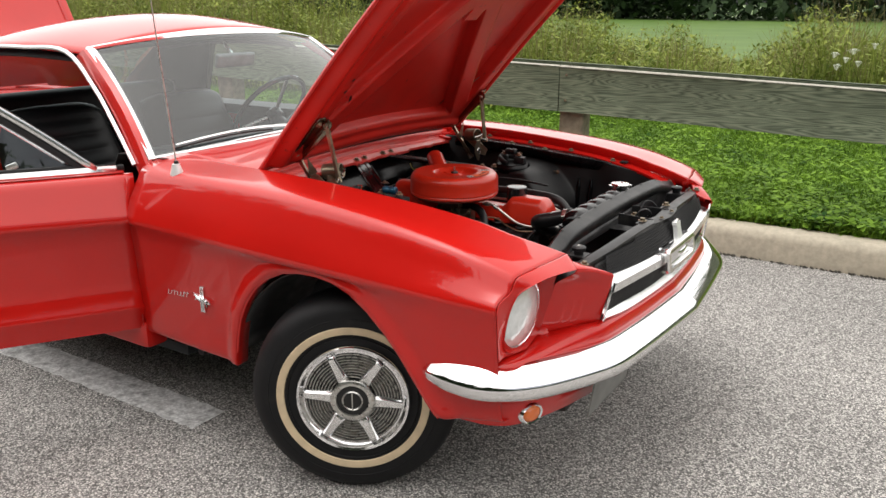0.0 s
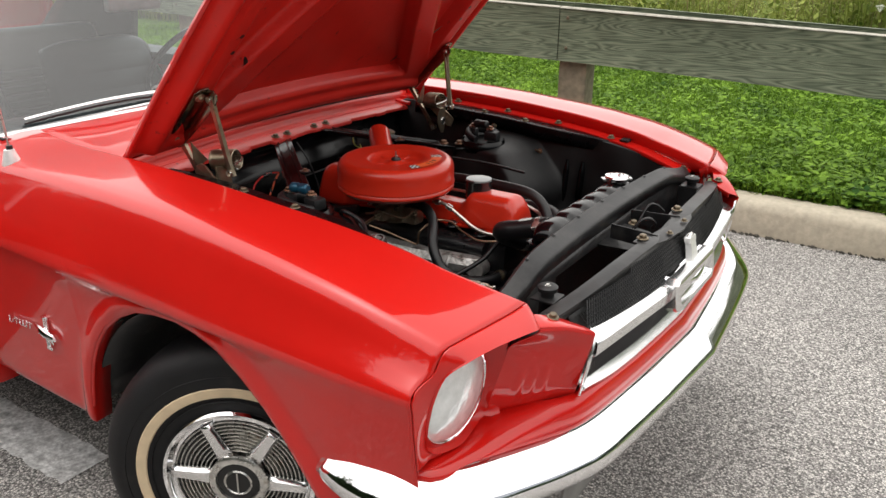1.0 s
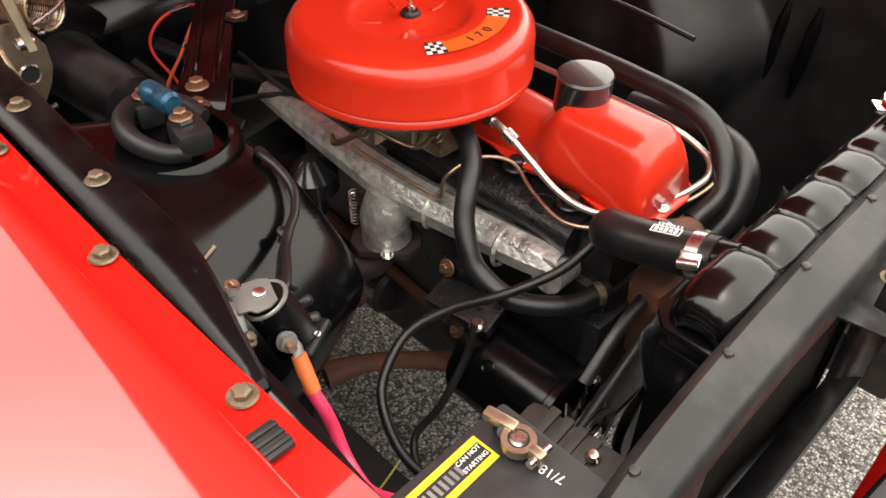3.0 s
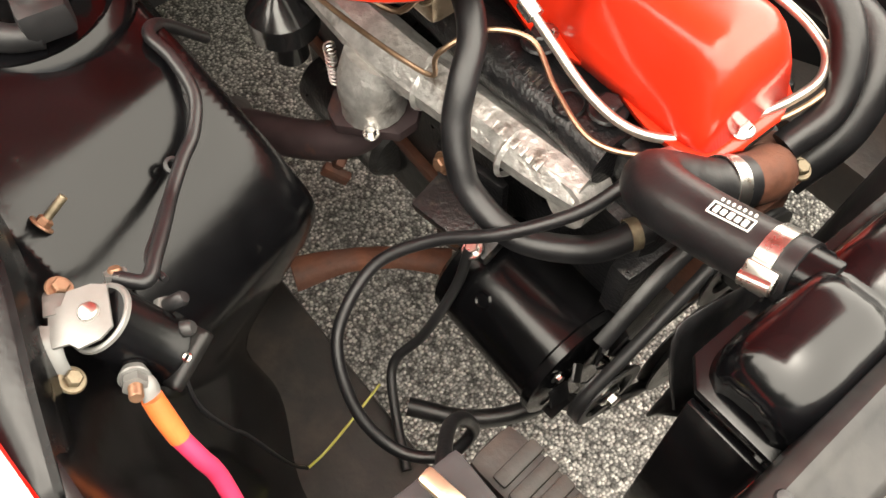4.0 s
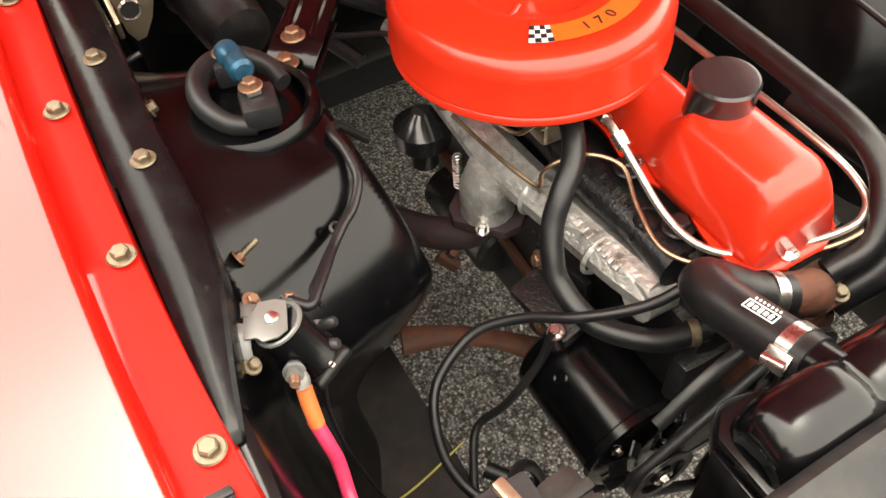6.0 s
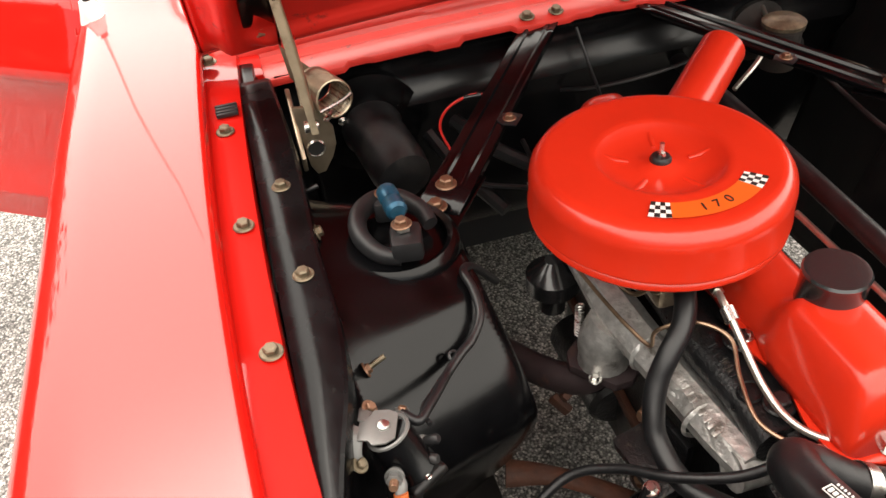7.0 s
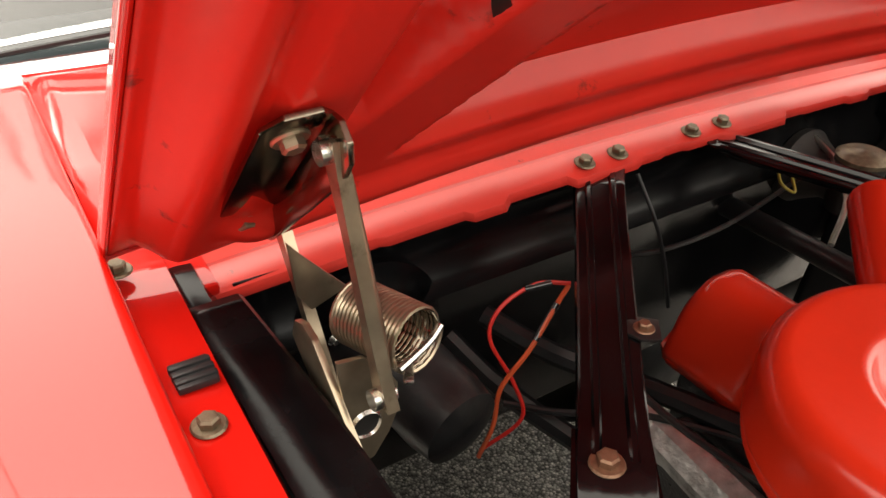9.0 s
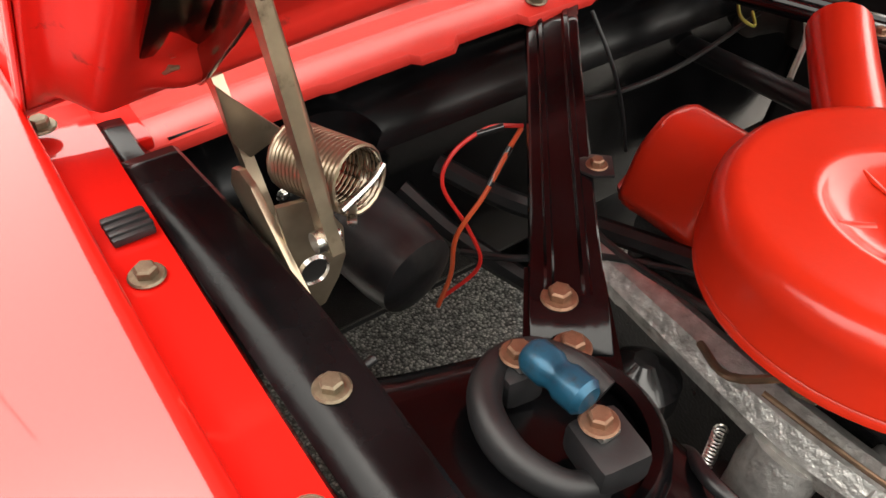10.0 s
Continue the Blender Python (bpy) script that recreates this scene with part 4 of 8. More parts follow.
bm = prism([(-0.15, -0.055), (0.15, -0.055), (0.15, 0.055), (-0.15, 0.055)], 0.003, pose(0.640, -0.40, 0.395, 90, 0, 90) @ pose(0, 0, 0, 8, 0, 0), 0.004)
plate = part("plate_bracket", bm, PLATE, bumper, "plain dull grey licence plate bracket")
for y in (-0.09, 0.09):
    bolt((0.648, y - 0.38, 0.435), (1, 0, 0.1), plate, STEEL, 0.005)

# grille: fine black mesh, chrome bars, open corral
def grille_x(y, z):
    c = 0.608 + 0.042 * (1 - min(1, abs(y) / 0.5) ** 2)
    return c + (0.745 - z) * 0.42 if z > 0.675 else c + 0.0294 - (0.675 - z) * 0.25


def grille_top(y):
    """Height of the arched upper edge of the mesh."""
    return float(ease(abs(y), [0.0, 0.12, 0.25, 0.40, 0.515], [0.775, 0.782, 0.777, 0.764, 0.750]))


bm = bmesh.new()
ys = np.linspace(-0.475, 0.475, 40)
sheet([[(grille_x(y, 0.602 + (grille_top(y) - 0.602) * t) - 0.014, y, 0.602 + (grille_top(y) - 0.602) * t) for y in ys] for t in np.linspace(0, 1, 9)], bm)
grille = part("grille", bm, DARK, car, thick=0.002)
bm = bmesh.new()
for d in (-1, 1):
    for k in range(-58, 59):
        y0 = k * 0.0082
        pts = []
        for z in (0.604, 0.650, 0.675, 0.71, 0.748, 0.764, 0.780):
            y = y0 + d * (z - 0.672) * 0.55
            if abs(y) < 0.462 and z < grille_top(y) + 0.003:
                pts.append((grille_x(y, z), y, z))
        if len(pts) > 1:
            tube(pts, 0.0015, bm, 4, 1)
tagged(part("grille_mesh", bm, BLACK_OLD, grille, "fine black honeycomb grille mesh"), kind="stuff")
# grey top strip of the grille
so = [(0.588, -0.515, 0.754), (0.610, -0.40, 0.767), (0.626, -0.25, 0.780), (0.634, -0.12, 0.784), (0.636, 0, 0.776)]
bm = sheet([rail([(x + d, y, z + e) for x, y, z in so]) for d, e in ((0.002, -0.012), (0.0, 0), (-0.016, 0.003), (-0.032, 0.0), (-0.036, -0.012))])
strip = part("grille_top_rail", bm, GREY_OLD, grille, "weathered grey sheet-metal rail over the grille", thick=0.0015)
for s in (-1, 1):
    bolt((0.588, s * 0.521, 0.7605), (0.1, 0, 1), strip)
low = rail([(0.626, -0.474, 0.600), (0.648, -0.35, 0.594), (0.662, -0.15, 0.590), (0.668, 0, 0.590)])
bm = sheet([low + (0.006, 0, -0.006), low + (0.010, 0, 0.003), low + (0.006, 0, 0.008), low + (-0.002, 0, 0.018), low + (-0.014, 0, 0.042), low + (-0.022, 0, 0.044)])
part("grille_lower_trim", bm, TRIM, grille, "polished lower grille trim", thick=0.001)
for s in (-1, 1):
    bm = sheet([[(0.651 - d, s * (0.476 + e), 0.727), (0.644 - d, s * (0.482 + e), 0.66), (0.634 - d, s * (0.492 + e), 0.600)] for d, e in ((0.0, 0.002), (-0.005, -0.002), (-0.002, -0.014))])
    part("grille_side_trim", bm, TRIM, grille, thick=0.001)
    bar = [(0.636 + 0.030 * t, s * (0.466 - 0.350 * t), 0.699 - 0.010 * t) for t in np.linspace(0, 1, 8)]
    bm = sheet([[(x + a, y, z + b) for x, y, z in bar] for a, b in ((-0.018, 0.018), (-0.010, 0.018), (0.016, 0.007), (0.020, 0.002), (0.018, -0.022), (0.014, -0.025), (-0.010, -0.025))])
    part("grille_bar", bm, TRIM, grille, "bright horizontal grille bar", thick=0.001, sharp=30)
# corral frame and running-horse shape
bm = bmesh.new()
cor = [(-0.132, 0.0), (-0.132, 0.026), (-0.120, 0.038), (0.120, 0.038), (0.132, 0.026), (0.132, -0.026), (0.120, -0.038), (-0.120, -0.038), (-0.132, -0.026)]
m = pose(0.687, 0, 0.676, 90, 0, 90) @ pose(0, 0, 0, -6, 0, 0)
inn = [(x * 0.84, y * 0.56) for x, y in cor]
sheet([[m @ Vector((x, y, z)) for x, y in o] for o, z in ((cor, -0.05), (cor, 0.006), ([(x * 0.97, y * 0.93) for x, y in cor], 0.012), ([(x * 0.88, y * 0.66) for x, y in cor], 0.012), (inn, 0.006), (inn, -0.012))], bm, closed=True)
corral = part("corral_emblem", bm, TRIM, grille, "chrome corral frame with a running horse shape", thick=0.001, sharp=30)
bm = bmesh.new()
tube([m @ Vector(p) for p in ((-0.085, 0.012, 0), (-0.05, 0.008, 0), (0.0, 0.002, 0.002), (0.045, 0.006, 0.002), (0.07, 0.018, 0), (0.088, 0.014, 0))], [0.003, 0.009, 0.013, 0.011, 0.008, 0.004], bm, 10)
for a, b in (((-0.035, 0.0), (-0.075, -0.022)), ((-0.025, -0.004), (-0.05, -0.028)), ((0.03, -0.004), (0.055, -0.026)), ((0.04, 0.0), (0.08, -0.014))):
    tube([m @ Vector((*a, 0)), m @ Vector((*b, 0))], [0.006, 0.003], bm, 6, 1)
part("emblem_horse", bm, CHROME, corral)
part("corral_block", block((0.070, 0.250, 0.074), pose(0.660, 0, 0.677, 0, 6, 0), 0.011, None, 3), CHROME, corral)
bm = sheet([[(0.676 + a - 0.22 * (z - 0.712), 0.020 + b * w, z) for a, b in ((-0.005, -0.024), (0.007, -0.022), (0.007, 0.022), (-0.005, 0.024))] for z, w in ((0.704, 1.3), (0.714, 1.05), (0.738, 0.80), (0.752, 0.72), (0.758, 0.95), (0.765, 0.90), (0.767, 0.6))], closed=True)
post = part("emblem_post", bm, CONE, corral, "upright polished emblem support", thick=0.002, sharp=35)
part("post_clip", tube([(0.666, 0.002, 0.760), (0.668, 0.020, 0.772), (0.666, 0.038, 0.760)], 0.004, None, 8, 5), STEEL, post)


# ---- wheels ----
def wheel(x, y, turn, s, camber=0.0):
    m = pose(x, y, 0.307, 0, 0, turn) @ pose(0, 0, 0, 90 if s < 0 else -90, 0, 0)
    prof = [(0.160, -0.075), (0.19, -0.084), (0.235, -0.090), (0.278, -0.086), (0.296, -0.072), (0.306, -0.05), (0.310, -0.02), (0.310, 0.02), (0.306, 0.05), (0.294, 0.072), (0.274, 0.084), (0.266, 0.086), (0.258, 0.0872), (0.235, 0.090), (0.19, 0.084), (0.160, 0.075)]
    ty = part("wheel", lathe(prof, m, None, 64), TYRE, car, "black whitewall tyre with a spoked wheel cover", thick=0.0)
    ty.name = "wheel"
    bm = lathe([(0.2025, 0.0870), (0.2045, 0.0900), (0.215, 0.0912), (0.224, 0.0915), (0.226, 0.0895)], m, None, 64)
    part("whitewall", bm, WHITEWALL, ty, "cream white sidewall band")
    for r in (0.192, 0.250):
        part("sidewall_ring", lathe([(r - 0.002, 0.086), (r, 0.0905 if r > 0.25 else 0.0895), (r + 0.002, 0.086)], m, None, 64), TYRE, ty)
    cover = part("wheel_cover", lathe([(0.1675, 0.074), (0.169, 0.088), (0.165, 0.094), (0.158, 0.092), (0.154, 0.082), (0.150, 0.078), (0.145, 0.079), (0.06, 0.068), (0.058, 0.09), (0.0, 0.09)], m, None, 64), CHROME, ty, "bright ribbed wheel cover with spokes", sharp=30)
    bm = bmesh.new()
    lathe([(0.144, 0.0795), (0.060, 0.0695)], m, bm, 64)
    part("rib_ground", bm, DARK, cover)
    for r in np.linspace(0.070, 0.140, 9):
        part("rib", lathe([(r - 0.0028, 0.074), (r - 0.001, 0.083), (r + 0.001, 0.083), (r + 0.0028, 0.076)], m, None, 48), STEEL, cover)
    for k in range(6):
        a = radians(60 * k - 5)
        q = m @ Matrix.Rotation(a, 4, "Z")
        bm = bmesh.new()
        sheet([[q @ Vector((r, w * u, h)) for u, h in ((-1, 0.078), (-0.85, 0.089), (-0.55, 0.0945), (0, 0.0935), (0.55, 0.0945), (0.85, 0.089), (1, 0.078))] for r, w in ((0.052, 0.024), (0.085, 0.0185), (0.135, 0.0150), (0.147, 0.0135))], bm)
        bmesh.ops.translate(bm, verts=bm.verts, vec=(0, 0, 0))
        part("spoke", bm, TRIM, cover, thick=0.001, sharp=30)
    bm = lathe([(0.062, 0.075), (0.064, 0.096), (0.058, 0.1), (0.048, 0.1), (0.046, 0.094), (0.040, 0.094)], m, None, 48)
    part("hub_ring", bm, STEEL, cover)
    bm = lathe([(0.047, 0.095), (0.038, 0.098), (0.0, 0.100)], m, None, 40)
    hub = part("hub_centre", bm, DARK, cover, "black hub centre with a thin ring mark")
    bm = lathe([(0.026, 0.0988), (0.028, 0.1008), (0.031, 0.0986)], m, None, 40)
    merge(bm, block((0.003, 0.05, 0.002), m @ pose(0, 0, 0.101), 0))
    part("hub_mark", bm, STEEL, hub)
    bm = lathe([(0.0, 0.03), (0.158, 0.03), (0.160, 0.07), (0.160, -0.07), (0.156, -0.07), (0.12, -0.02), (0, -0.02)], m, None, 40)
    part("rim", bm, BLACK_OLD, ty)
    return ty


wheel(-0.050, -0.683, 29, -1)
wheel(-0.03, 0.683, 29, 1)
wheel(-2.743, -0.705, 0, -1)
wheel(-2.743, 0.705, 0, 1)


# ---- hood, open ----
HOOD_A = radians(46.4)
HOOD_L = 1.12
HM = Matrix.Translation((-0.495, 0, 0.902)) @ Matrix(((math.cos(HOOD_A), 0, math.sin(HOOD_A), 0), (0, 1, 0, 0), (math.sin(HOOD_A), 0, -math.cos(HOOD_A), 0), (0, 0, 0, 1)))
# local: x from the rear edge to the front, y across, z out of the underside


def hood_half(u):
    return float(ease(u, [0, 0.3, 0.8, 1.12], [0.592, 0.586, 0.572, 0.553]))


def crown(u, v):
    return -0.030 * (1 - v * v) - 0.02 * math.sin(math.pi * min(1, u / HOOD_L))


def inner_panel(u, v):
    """Height of the stamped frame under the skin."""
    w = hood_half(u)
    y = abs(v) * w
    e = min(w - y, u, (HOOD_L - u))
    h = 0.006 + 0.036 * smooth_step(0.015, 0.045, e)
    h -= 0.010 * smooth_step(0.055, 0.062, w - y) * (1 - smooth_step(0.072, 0.082, w - y)) * smooth_step(0.05, 0.2, u)
    rec = smooth_step(0.128, 0.142, w - y) * smooth_step(0.120, 0.134, u) * smooth_step(0.13, 0.146, HOOD_L - u)
    diag = abs((u - 0.12) - (0.45 - y) * 1.55) / 1.84
    rib = max(1 - smooth_step(0.042, 0.054, diag), 1 - smooth_step(0.040, 0.052, abs(y)) if u > 0.62 else 0)
    h -= 0.038 * rec * (1 - rib)
    h += 0.014 * (1 - smooth_step(0.006, 0.022, abs(u - 0.078))) * smooth_step(0.06, 0.1, w - y)
    return h


us, vs_ = np.linspace(0, HOOD_L, 60), np.linspace(-1, 1, 75)
bm = sheet([[HM @ Vector((u, v * hood_half(u), crown(u, v) - 0.004)) for v in vs_] for u in us])
hood = part("hood", bm, RED, car, "raised red hood showing its stamped underside", thick=0.002)
us, vs_ = np.linspace(0.004, HOOD_L - 0.004, 190), np.linspace(-0.995, 0.995, 181)
bm = sheet([[HM @ Vector((u, v * hood_half(u), crown(u, v) + inner_panel(u, v))) for v in vs_] for u in us])
under = part("hood_inner_frame", bm, RED_IN, hood, "stamped red inner hood frame", thick=0.001, sharp=60)
# folded rim
edge = [(0.0, v) for v in np.linspace(-1, 1, 40)] + [(u, 1.0) for u in np.linspace(0.03, HOOD_L, 40)] + [(HOOD_L, v) for v in np.linspace(0.95, -1, 40)] + [(u, -1.0) for u in np.linspace(HOOD_L - 0.03, 0.03, 40)]
bm = sheet([[HM @ Vector((u, v * hood_half(u), crown(u, v) + d)) for u, v in edge] for d in (-0.006, 0.008)], closed=True)
part("hood_rim", bm, RED, hood, thick=0.003)
# black ovals at the rib ends, painting the shade inside drain slots
for s in (-1, 1):
    for u, v, ln in ((0.30, 0.66, 0.07), (0.17, 0.60, 0.06), (0.36, 0.80, 0.012), (0.41, 0.80, 0.012)):
        m = HM @ Matrix.Translation((u, s * v * hood_half(u), crown(u, v) + inner_panel(u, v) + 0.0012)) @ pose(0, 0, 0, 0, 0, s * 35)
        bm = bmesh.new()
        lathe([(0, 0), (1, 0.0)], m @ Matrix.Diagonal((ln / 2, 0.006, 1, 1)), bm, 16)
        part("drain_slot_shade", bm, DARK, under)
# rubber seal along the cowl
bm = tube([(-0.534, y, 0.892 + 0.014 * (1 - (y / 0.56) ** 2)) for y in np.linspace(-0.55, 0.55, 9)], 0.006, None, 8, 4)
part("hood_seal", bm, RUBBER, car, "black rubber hood seal along the cowl")


# ---- hood hinges ----
def hinge(s):
    P = lambda x, y, z: (x, s * y, z)
    # flange under the hood and its hanging web
    lift = 0.025
    bm = prism([(0.066, -0.022), (0.246, -0.022), (0.258, -0.010), (0.260, 0.012), (0.250, 0.022), (0.062, 0.022)], 0.004, HM @ Matrix.Translation((0, s * 0.503, lift)), 0.001)
    hp = part("hood_hinge", bm, HINGE_DARK, car, "coil-spring hood hinge in bare brownish steel")
    web = [(0.062, 0.0), (0.252, 0.0), (0.259, 0.008), (0.259, 0.022), (0.250, 0.031), (0.232, 0.034), (0.160, 0.028), (0.085, 0.020), (0.066, 0.018), (0.052, 0.011), (0.052, 0.003)]
    bm = prism(web, 0.004, HM @ Matrix.Translation((0, s * 0.483, lift)) @ pose(0, 0, 0, 90, 0, 0), 0.001)
    part("hinge_web", bm, HINGE_DARK, hp)
    for u in (0.088, 0.232):
        bolt(HM @ Vector((u, s * 0.504, lift + 0.002)), HM.to_3x3() @ Vector((0, 0, 1)), hp, HINGE, 0.0075)
    # arms
    top_f, bot_f = Vector(P(-0.300, 0.489, 1.046)), Vector(P(-0.272, 0.474, 0.876))
    top_r, bot_r = Vector(P(-0.432, 0.475, 0.926)), Vector(P(-0.340, 0.476, 0.800))
    for a, b in ((top_f, bot_f), (top_r, bot_r)):
        d = (b - a).normalized()
        w = Vector((0, 1, 0)).cross(d).normalized()
        bm = bmesh.new()
        rows = []
        for t in np.linspace(-0.04, 1.05, 9):
            c = a + (b - a) * t
            k = (0.0052 if a is top_f else 0.0055) + 0.0032 * abs(2 * t - 1) ** 3
            rows.append([c + w * k, c + w * k + Vector((0, s * -0.009, 0)), c + w * (k - 0.004) + Vector((0, s * -0.009, 0)), c + w * (k - 0.004) + Vector((0, s * -0.003, 0)),
                         c - w * (k - 0.004) + Vector((0, s * -0.003, 0)), c - w * (k - 0.004) + Vector((0, s * -0.009, 0)), c - w * k + Vector((0, s * -0.009, 0)), c - w * k])
        sheet(rows, bm, closed=True)
        arm = part("hinge_arm", bm, HINGE, hp, sharp=30)
        if a is top_f:
            part("arm_bead", tube([a + (b - a) * t + w * 0.001 + Vector((0, s * -0.009, 0)) for t in (0.10, 0.4, 0.7, 0.92)], [0.0038, 0.0050, 0.0050, 0.0034], None, 10, 3), HINGE, arm)
        for c in (a, b):
            bm = lathe([(0, 0.007), (0.005, 0.006), (0.0075, 0.002), (0.0075, -0.012)], axis(c + Vector((0, s * -0.006, 0)), (0, -s, 0)), None, 14)
            part("pin", bm, STEEL, hp)
    # base bracket: a strip along the ledge, a face plate with a ringed hole, a gusset behind
    YZ = Matrix(((0, 0, 1, 0), (s, 0, 0, 0), (0, 1, 0, 0), (0, 0, 0, 1)))
    bm = prism([(-0.374, 0.866), (-0.366, 0.884), (-0.352, 0.890), (-0.336, 0.886), (-0.270, 0.832), (-0.282, 0.806), (-0.298, 0.808)], 0.006, Matrix.Translation((0, s * 0.489, 0)) @ pose(0, 0, 0, 90, 0, 0), 0.002)
    part("hinge_base", bm, HINGE, hp)
    bm = prism([(0.490, 0.890), (0.470, 0.887), (0.456, 0.876), (0.443, 0.852), (0.443, 0.826), (0.450, 0.808), (0.463, 0.788), (0.474, 0.786), (0.481, 0.80), (0.486, 0.850)], 0.004, Matrix.Translation((-0.303, 0, 0)) @ YZ, 0.001)
    plate = part("hinge_base_plate", bm, HINGE, hp)
    # flat black disc stands for the shade within the ringed hole
    part("plate_hole_shade", lathe([(0, 0.0024), (0.0105, 0.0024)], axis(P(-0.302, 0.470, 0.826), (1, 0, 0)), None, 20), DARK, plate)
    part("hole_ring", lathe([(0.0100, 0.002), (0.0112, 0.0045), (0.0130, 0.002)], axis(P(-0.302, 0.470, 0.826), (1, 0, 0)), None, 24), STEEL, plate)
    bm = prism([(0.486, 0.938), (0.476, 0.925), (0.440, 0.884), (0.470, 0.873), (0.481, 0.890)], 0.003, Matrix.Translation((-0.385, 0, 0)) @ YZ, 0.0008)
    part("hinge_gusset", bm, HINGE, hp)
    # coil spring
    e0, e1 = Vector(P(-0.345, 0.454, 0.892)), Vector(P(-0.286, 0.436, 0.898))
    cm = axis(e0, e1 - e0)
    ln = (e1 - e0).length
    pts = []
    for k in range(17 * 18 + 1):
        a = 2 * math.pi * k / 18
        pts.append(cm @ Vector((0.0235 * math.cos(a), 0.0235 * math.sin(a), ln * k / 306)))
    part("coil_spring", tube(pts, 0.0018, None, 6, 1), HINGE, hp)
    part("spring_tang", tube([cm @ Vector((0.0225, 0, ln)), cm @ Vector((0.006, -0.004, ln + 0.003)), cm @ Vector((-0.024, -0.008, ln + 0.004))], 0.0028, None, 8, 4), STEEL, hp)
    part("spring_lug", block((0.028, 0.007, 0.004), Matrix.Translation(P(-0.282, 0.446, 0.879)) @ pose(0, 0, 0, 0, -8, 30 * s), 0.0015), STEEL, hp)
    bm = lathe([(0.0225, 0), (0.0225, ln * 0.98)], cm, None, 24)
    part("spring_core", bm, HINGE_DARK, hp, thick=0.001)


hinge(-1)
hinge(1)

# ---- cowl ----
ys = np.linspace(-0.5872, 0.5872, 41)


def base_x(y):
    return -0.800 - 0.072 * min(1.0, (y / 0.705) ** 2)


def cowl_z(x, y):
    q = (y / 0.583) ** 2
    t = min(1.0, max(0.0, (x + 0.53) / (base_x(y) + 0.534)))
    zc = 0.905 + 0.033 * t
    ze = 0.8840 + 0.0205 * smooth_step(-0.535, -0.62, x) + rise(x)
    return zc + (ze - zc) * q


bm = sheet([[(-0.53 + (base_x(y) + 0.526) * t, y, cowl_z(-0.53 + (base_x(y) + 0.526) * t, y)) for y in ys] for t in np.linspace(1, 0, 16)])
cowl = part("cowl", bm, RED, car, "red cowl panel below the windscreen", thick=0.002)
bm = sheet([[(x, y * w, z - 0.014 * (y / 0.583) ** 2 * k) for y in np.linspace(-0.583, 0.583, 121)] for x, z, w, k in ((-0.53, 0.903, 1, 1.4), (-0.5285, 0.880, 1, 1.4), (-0.525, 0.8725, 0.995, 1.3), (-0.518, 0.8695, 0.99, 1.2), (-0.508, 0.8680, 0.985, 1.1), (-0.5065, 0.8655, 0.985, 1.1), (-0.485, 0.8600, 0.97, 1), (-0.478, 0.8575, 0.96, 1), (-0.475, 0.849, 0.955, 1))])
rng = random.Random(12)
jag = {}
for v in bm.verts:
    if v.co.x > -0.481:
        k = int((v.co.y + 1.0 + 0.02 * math.sin(31 * v.co.y)) / 0.055)
        jag.setdefault(k, rng.choice((0, 0, 0.001, 0.002, 0.004, 0.007)))
        v.co.x += jag[k]
        v.co.z -= jag[k] * 0.5
lip = part("cowl_lip", bm, RED_LIP, cowl, "red cowl lip with seam sealer", thick=0.002, sharp=22)
for y in (-0.109, -0.062, 0.052, 0.104):
    bolt((-0.485, y, 0.861), (0.15, 0, 1), lip)
for s in (-1, 1):
    rows = []
    for t in np.linspace(0, 1, 9):
        row = []
        for y in np.linspace(0.5855, 0.757, 13):
            x = -0.80 + (base_x(y) + 0.012 + 0.80) * t
            keep = float(np.interp(y, [0.60, 0.62, 0.68, 0.725, 0.757], [1, 1, 0.85, 0.6, 0.25]))
            z = 0.868 + float(np.interp(y, [0.5852, 0.5872, 0.596, 0.62, 0.65, 0.68, 0.725, 0.757], [0.0195, 0.0232, 0.0236, 0.0224, 0.0211, 0.0199, 0.0176, 0.012]))
            row.append((x, s * y, z - 0.0012 + rise(x) * keep))
        rows.append(row)
    part("cowl_corner", sheet(rows), RED_LIP, cowl, thick=0.002)
    bm = block((0.075, 0.07, 0.012), pose(-0.505, s * 0.548, 0.858, 0, 4, 0), 0.004)
    part("hinge_pocket", bm, RED, cowl)
# cowl vents, black bars standing for the shade in the slots
bm = bmesh.new()
for y in np.linspace(-0.22, 0.22, 23):
    block((0.075, 0.004, 0.004), pose(-0.715, y, cowl_z(-0.715, y) + 0.0012), 0.001, bm)
tagged(part("vent_slot_shade", bm, DARK, cowl), kind="stuff")


# ---- cabin ----
def base_pt(y):
    q = (y / 0.705) ** 2
    return np.array((-0.800 - 0.072 * q, y, 0.936 - 0.018 * q))


def top_pt(y):
    q = (y / 0.585) ** 2
    return np.array((-1.225 - 0.075 * q, y, 1.300 - 0.048 * q))


def screen(u, v):
    a, b = base_pt(0.705 * u), top_pt(0.585 * u)
    return a + (b - a) * v + np.array((0.6, 0, 0.5)) * 0.035 * (4 * v * (1 - v)) * (1 - 0.4 * u * u)


bm = sheet([[screen(u, v) for u in np.linspace(-0.985, 0.985, 30)] for v in np.linspace(0.02, 0.98, 14)])
ws = part("windshield", bm, GLASS, car, "curved clear windscreen with faint sky reflection")
loop = [screen(u, 0.0) for u in np.linspace(-1, 1, 26)] + [screen(1.0, v) for v in np.linspace(0.06, 0.94, 10)] + [screen(u, 1.0) for u in np.linspace(1, -1, 26)] + [screen(-1.0, v) for v in np.linspace(0.94, 0.06, 10)]
loop = np.array(loop)
cen = loop.mean(axis=0)
